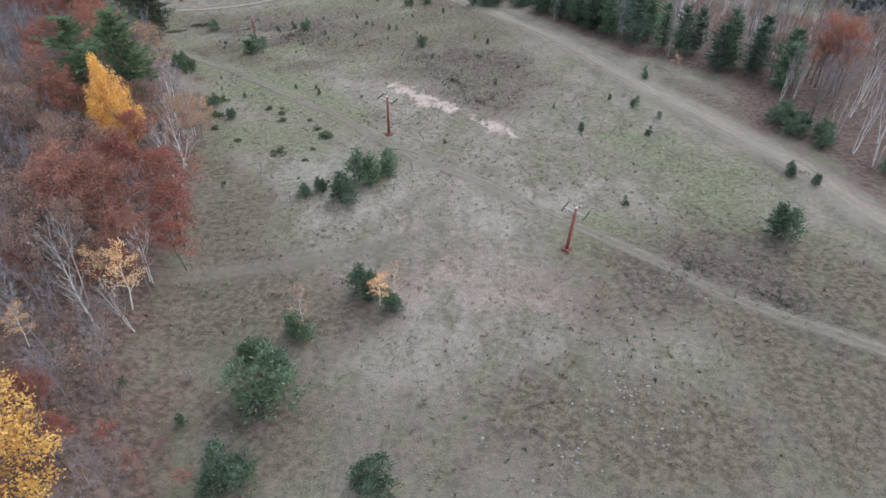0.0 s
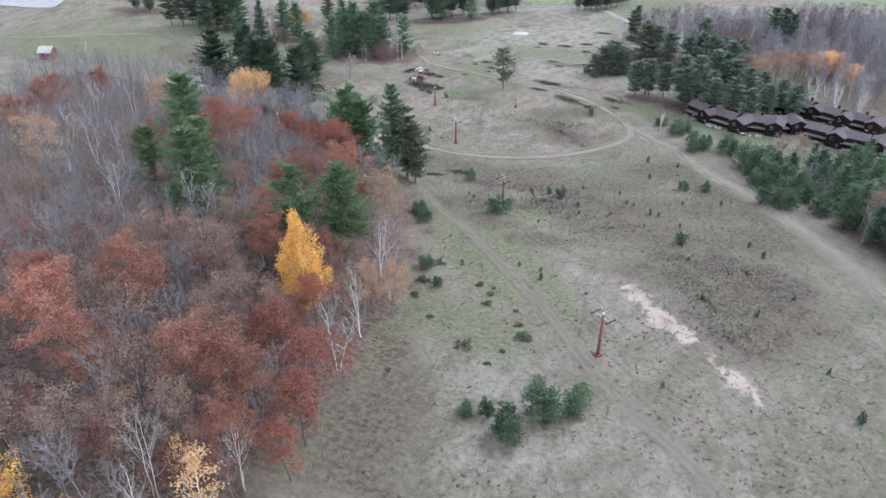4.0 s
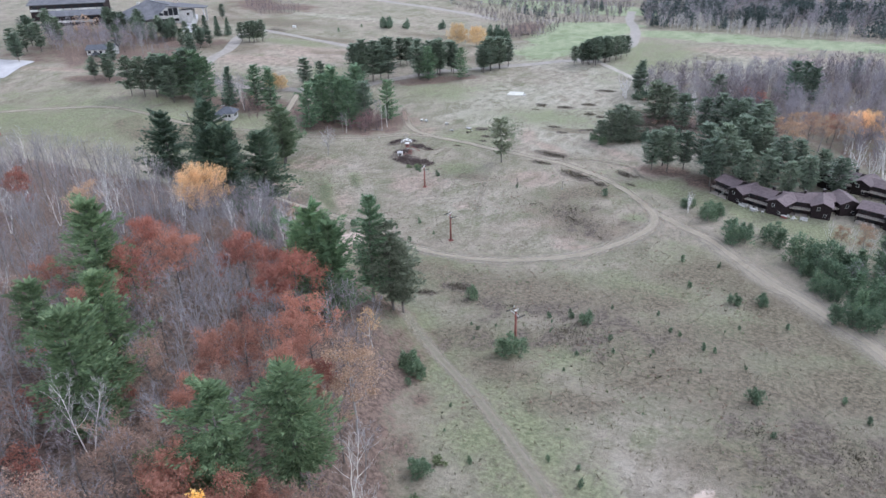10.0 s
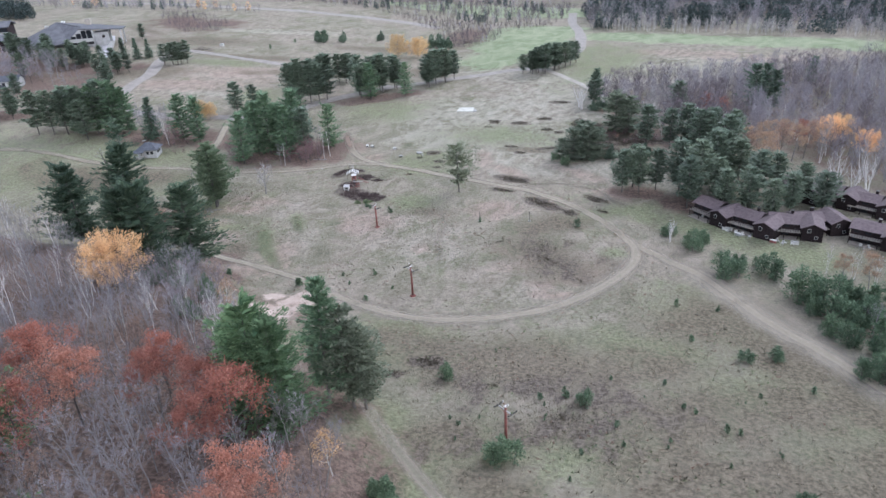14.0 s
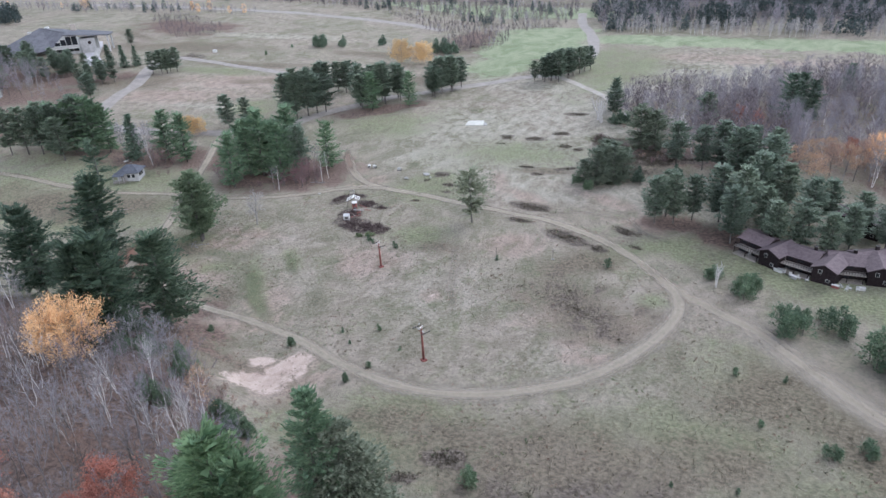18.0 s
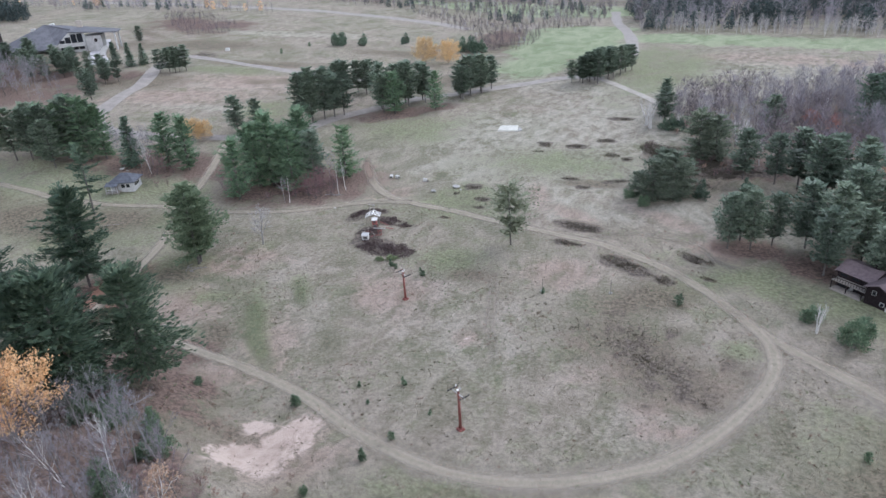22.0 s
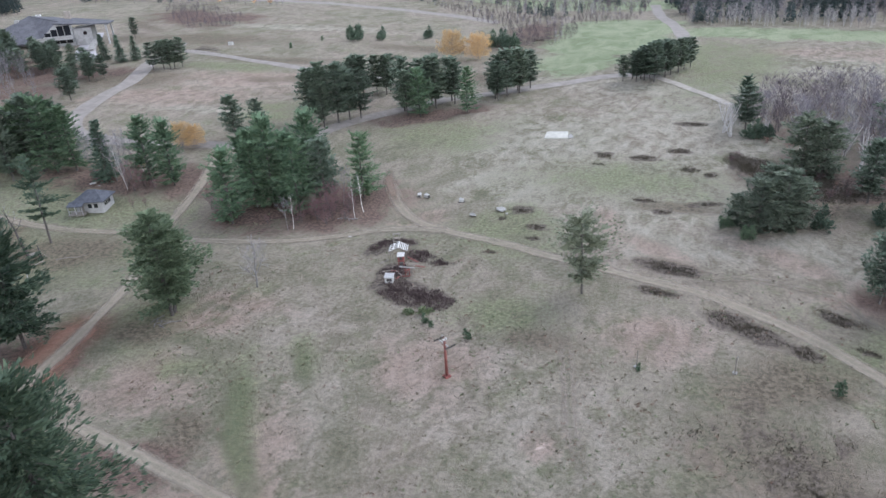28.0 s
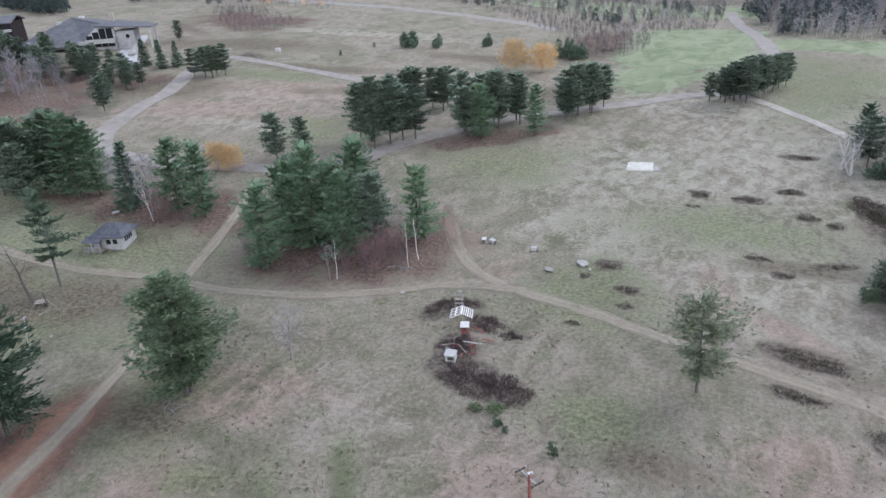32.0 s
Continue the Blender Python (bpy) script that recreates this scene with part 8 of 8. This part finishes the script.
def snow_gun(x, y, turn, label):
    """A pale old machine on skids, left in the meadow."""
    ob = thing("old_machine", x, y, label, "machine", "machines in the meadow", turn)
    part("skid", Geo().box((-0.45, 0, 0.1), (0.12, 1.9, 0.2)).mesh("skid", M["iron"]), ob)
    part("skid", Geo().box((0.45, 0, 0.1), (0.12, 1.9, 0.2)).mesh("skid", M["iron"]), ob)
    part("housing", Geo().box((0, 0.1, 0.62), (1.1, 1.3, 0.85)).mesh("housing", M["white"]), ob)
    part("hood", Geo().poly([(-0.6, -0.6, 1.1), (0.6, -0.6, 1.1), (0.6, 0.8, 1.22), (-0.6, 0.8, 1.22)], 0.08).mesh("hood", M["white"]), ob)
    part("grille", Geo().box((0, -0.57, 0.6), (0.8, 0.04, 0.6)).mesh("grille", M["iron"]), ob)
    part("pipe", Geo().tube([(0.3, 0.5, 1.1), (0.3, 0.5, 1.5), (0.3, 0.1, 1.75)], [0.07, 0.07, 0.06], 6).mesh("pipe", M["zinc"]), ob)
    ob.matrix_basis = ob.matrix_basis @ Matrix.Diagonal((0.62, 0.7, 0.6, 1))


snow_gun(-108.9, 250.1, 15, "weathered white machine on skids in the meadow")
snow_gun(-107.3, 250.2, 70, "weathered white machine beside another one")
snow_gun(-99.8, 250.0, 100, "tall pale machine box beside dark brush")


def boulder(x, y, size, mat, label, group, flat=0.5):
    rng = np.random.default_rng(int(abs(x * 131 + y * 17)))
    bm = bmesh.new()
    bmesh.ops.create_icosphere(bm, subdivisions=1, radius=0.5)
    for v in bm.verts:
        v.co = v.co * float(rng.uniform(0.78, 1.15))
        v.co.z = v.co.z * flat + 0.12
    me = bpy.data.meshes.new("stone")
    bm.to_mesh(me)
    bm.free()
    me.materials.append(M[mat])
    ob = new("stone", me)
    ob.matrix_basis = pose(x, y, lz(x, y), 0, 0, float(rng.uniform(0, 360))) @ Matrix.Diagonal((size, size * float(rng.uniform(0.6, 1.0)), size, 1))
    return tagged(ob, label, "stone", group)


for x, y, sz in ((-95.4, 243.9, 1.9), (-90.9, 247.5, 2.6), (-89.5, 246.2, 0.9), (-106, 233.2, 0.8), (-114.2, 230.2, 0.9), (-176.6, 232.5, 1.6), (-174.8, 232.2, 1.0), (-154.3, 200.4, 0.7)):
    boulder(x, y, sz, "concrete", "flat pale slab of broken concrete in the grass", "concrete pieces in the meadow", 0.22)
rng = np.random.default_rng(31)
for cx, cy, k, sx in ((14.6, 33.5, 26, 2.6), (8.5, 27.5, 16, 2.0), (15, 28.5, 14, 2.2), (19, 30.5, 10, 2.5), (6, 24, 8, 2.0), (11, 31, 10, 4.0), (22, 47, 12, 4.5), (-5.3, 58.5, 4, 0.8), (4.8, 58.6, 3, 0.8), (24, 60, 6, 1.6), (16, 41, 8, 5), (0.5, 27, 7, 4), (-20.5, 36, 3, 0.5)):
    for i in range(k):
        boulder(cx + float(rng.normal(0, sx * 0.6)), cy + float(rng.normal(0, sx * 0.45)), float(rng.uniform(0.10, 0.30)), "stone", "pale stone lying on the dry slope", "stones on the slope", 0.45)


# ---------------------------------------------------------------- low growth
def brush_patches(first, last, many, tall, mat, label):
    """Dark leafless brush as upright stems."""
    rng = np.random.default_rng(8)
    A, B = [], []
    for cx, cy, rx, ry, turn in PATCHES["dark"][first:last]:
        k = int((many if (cx, cy, rx, ry, turn) not in PATCHES["heath"] else 6) * rx * ry) + 20
        t, r = rng.uniform(0, 2 * np.pi, k), (np.sqrt(rng.uniform(0, 1, k)) * rng.uniform(0.8, 1.1, k) if last == 7 or (cx, cy, rx, ry, turn) not in PATCHES["heath"] else np.abs(rng.normal(0, 0.55, k)))
        r = r * (1 + 0.28 * np.sin(2 * t + cx) + 0.2 * np.sin(5 * t + cy))
        lobe = np.array([noise.noise(Vector((cx + 1.3 * math.cos(q), cy + 1.3 * math.sin(q), 0.5))) for q in t])
        ok = r < 0.95 + 0.95 * lobe + rng.normal(0, 0.14, k)
        t, r = t[ok], r[ok]
        k = len(t)
        u, v = np.cos(t) * r * rx * 1.15, np.sin(t) * r * ry * 1.15
        c, s = math.cos(radians(turn)), math.sin(radians(turn))
        x, y = cx + u * c - v * s, cy + u * s + v * c
        p = np.stack([x, y, land(x, y) - 0.05], 1)
        A.append(p)
        B.append(p + np.stack([rng.normal(0, 0.22, k), rng.normal(0, 0.22, k), rng.uniform(0.3, 1.0, k) * tall], 1))
    V, Fs = spikes(np.vstack(A), np.vstack(B), 0.04)
    return tagged(new("brush", mesh("brush", V, Fs, M[mat])), label, "brush", kind="stuff")


def meadow_tufts(seed, k, mat, tall, label):
    """Scattered low tufts of withered plants, thicker in some places than in others."""
    rng = np.random.default_rng(seed)
    y = rng.uniform(22, 235, k)
    x = -0.44 * (y - 20) + rng.uniform(-48, 56, k)
    bed = np.sin(x / 7.3 + 2.1 * np.sin(y / 11)) + np.sin(y / 5.9 + 1.7 * np.sin(x / 9.1 + seed)) + rng.normal(0, 0.7, k)
    ok = (bed > 0.5) & ~inside(x, y, LEFT_WOOD)
    for cx, cy, rx, ry, turn in PATCHES["sand"]:
        ok &= (x - cx) ** 2 + (y - cy) ** 2 > (0.6 * (rx + ry)) ** 2
    x, y = x[ok], y[ok]
    k = len(x)
    size = np.repeat(rng.uniform(0.5, 1.3, k) * tall, 6)
    A = np.repeat(np.stack([x, y, land(x, y) - 0.02], 1), 6, 0) + rng.normal(0, 0.10, (6 * k, 3)) * (1, 1, 0)
    B = A + np.stack([rng.normal(0, 0.5, 6 * k), rng.normal(0, 0.5, 6 * k), rng.uniform(0.5, 1.0, 6 * k)], 1) * size[:, None]
    V, Fs = spikes(A, B, 0.05)
    return tagged(new("meadow_tufts", mesh("meadow_tufts", V, Fs, M[mat])), label, "withered plants", kind="stuff")


def grass_tufts():
    rng = np.random.default_rng(9)
    k = 11000
    y = 20 + 195 * rng.uniform(0, 1, k) ** 0.9
    x = -0.42 * (y - 20) + rng.uniform(-62, 62, k)
    ok = ~inside(x, y, LEFT_WOOD)
    x, y = x[ok], y[ok]
    k = len(x)
    P = np.stack([x, y, land(x, y) - 0.02], 1)
    A = np.repeat(P, 3, 0) + rng.normal(0, 0.07, (3 * k, 3)) * (1, 1, 0)
    B = A + np.stack([rng.normal(0, 0.16, 3 * k), rng.normal(0, 0.16, 3 * k), rng.uniform(0.12, 0.38, 3 * k)], 1)
    V, Fs = spikes(A, B, 0.045)
    return tagged(new("grass_tufts", mesh("grass_tufts", V, Fs, M["straw"])), "tufts of dry straw-coloured grass", "grass", kind="stuff")


PATCHES["dark"] += PATCHES["heath"]
brush_patches(0, 7, 150, 0.75, "heath", "dark purple-brown brush in patches")
brush_patches(7, None, 95, 0.55, "olivebrush", "low dark olive brush in patches")
meadow_tufts(12, 2600, "olivebrush", 0.26, "small dark tufts of withered plants in the meadow")
meadow_tufts(13, 3500, "brownleaf", 0.26, "small brown tufts of withered plants in the meadow")
meadow_tufts(14, 3500, "weed", 0.26, "small green tufts of weeds in the meadow")
grass_tufts()
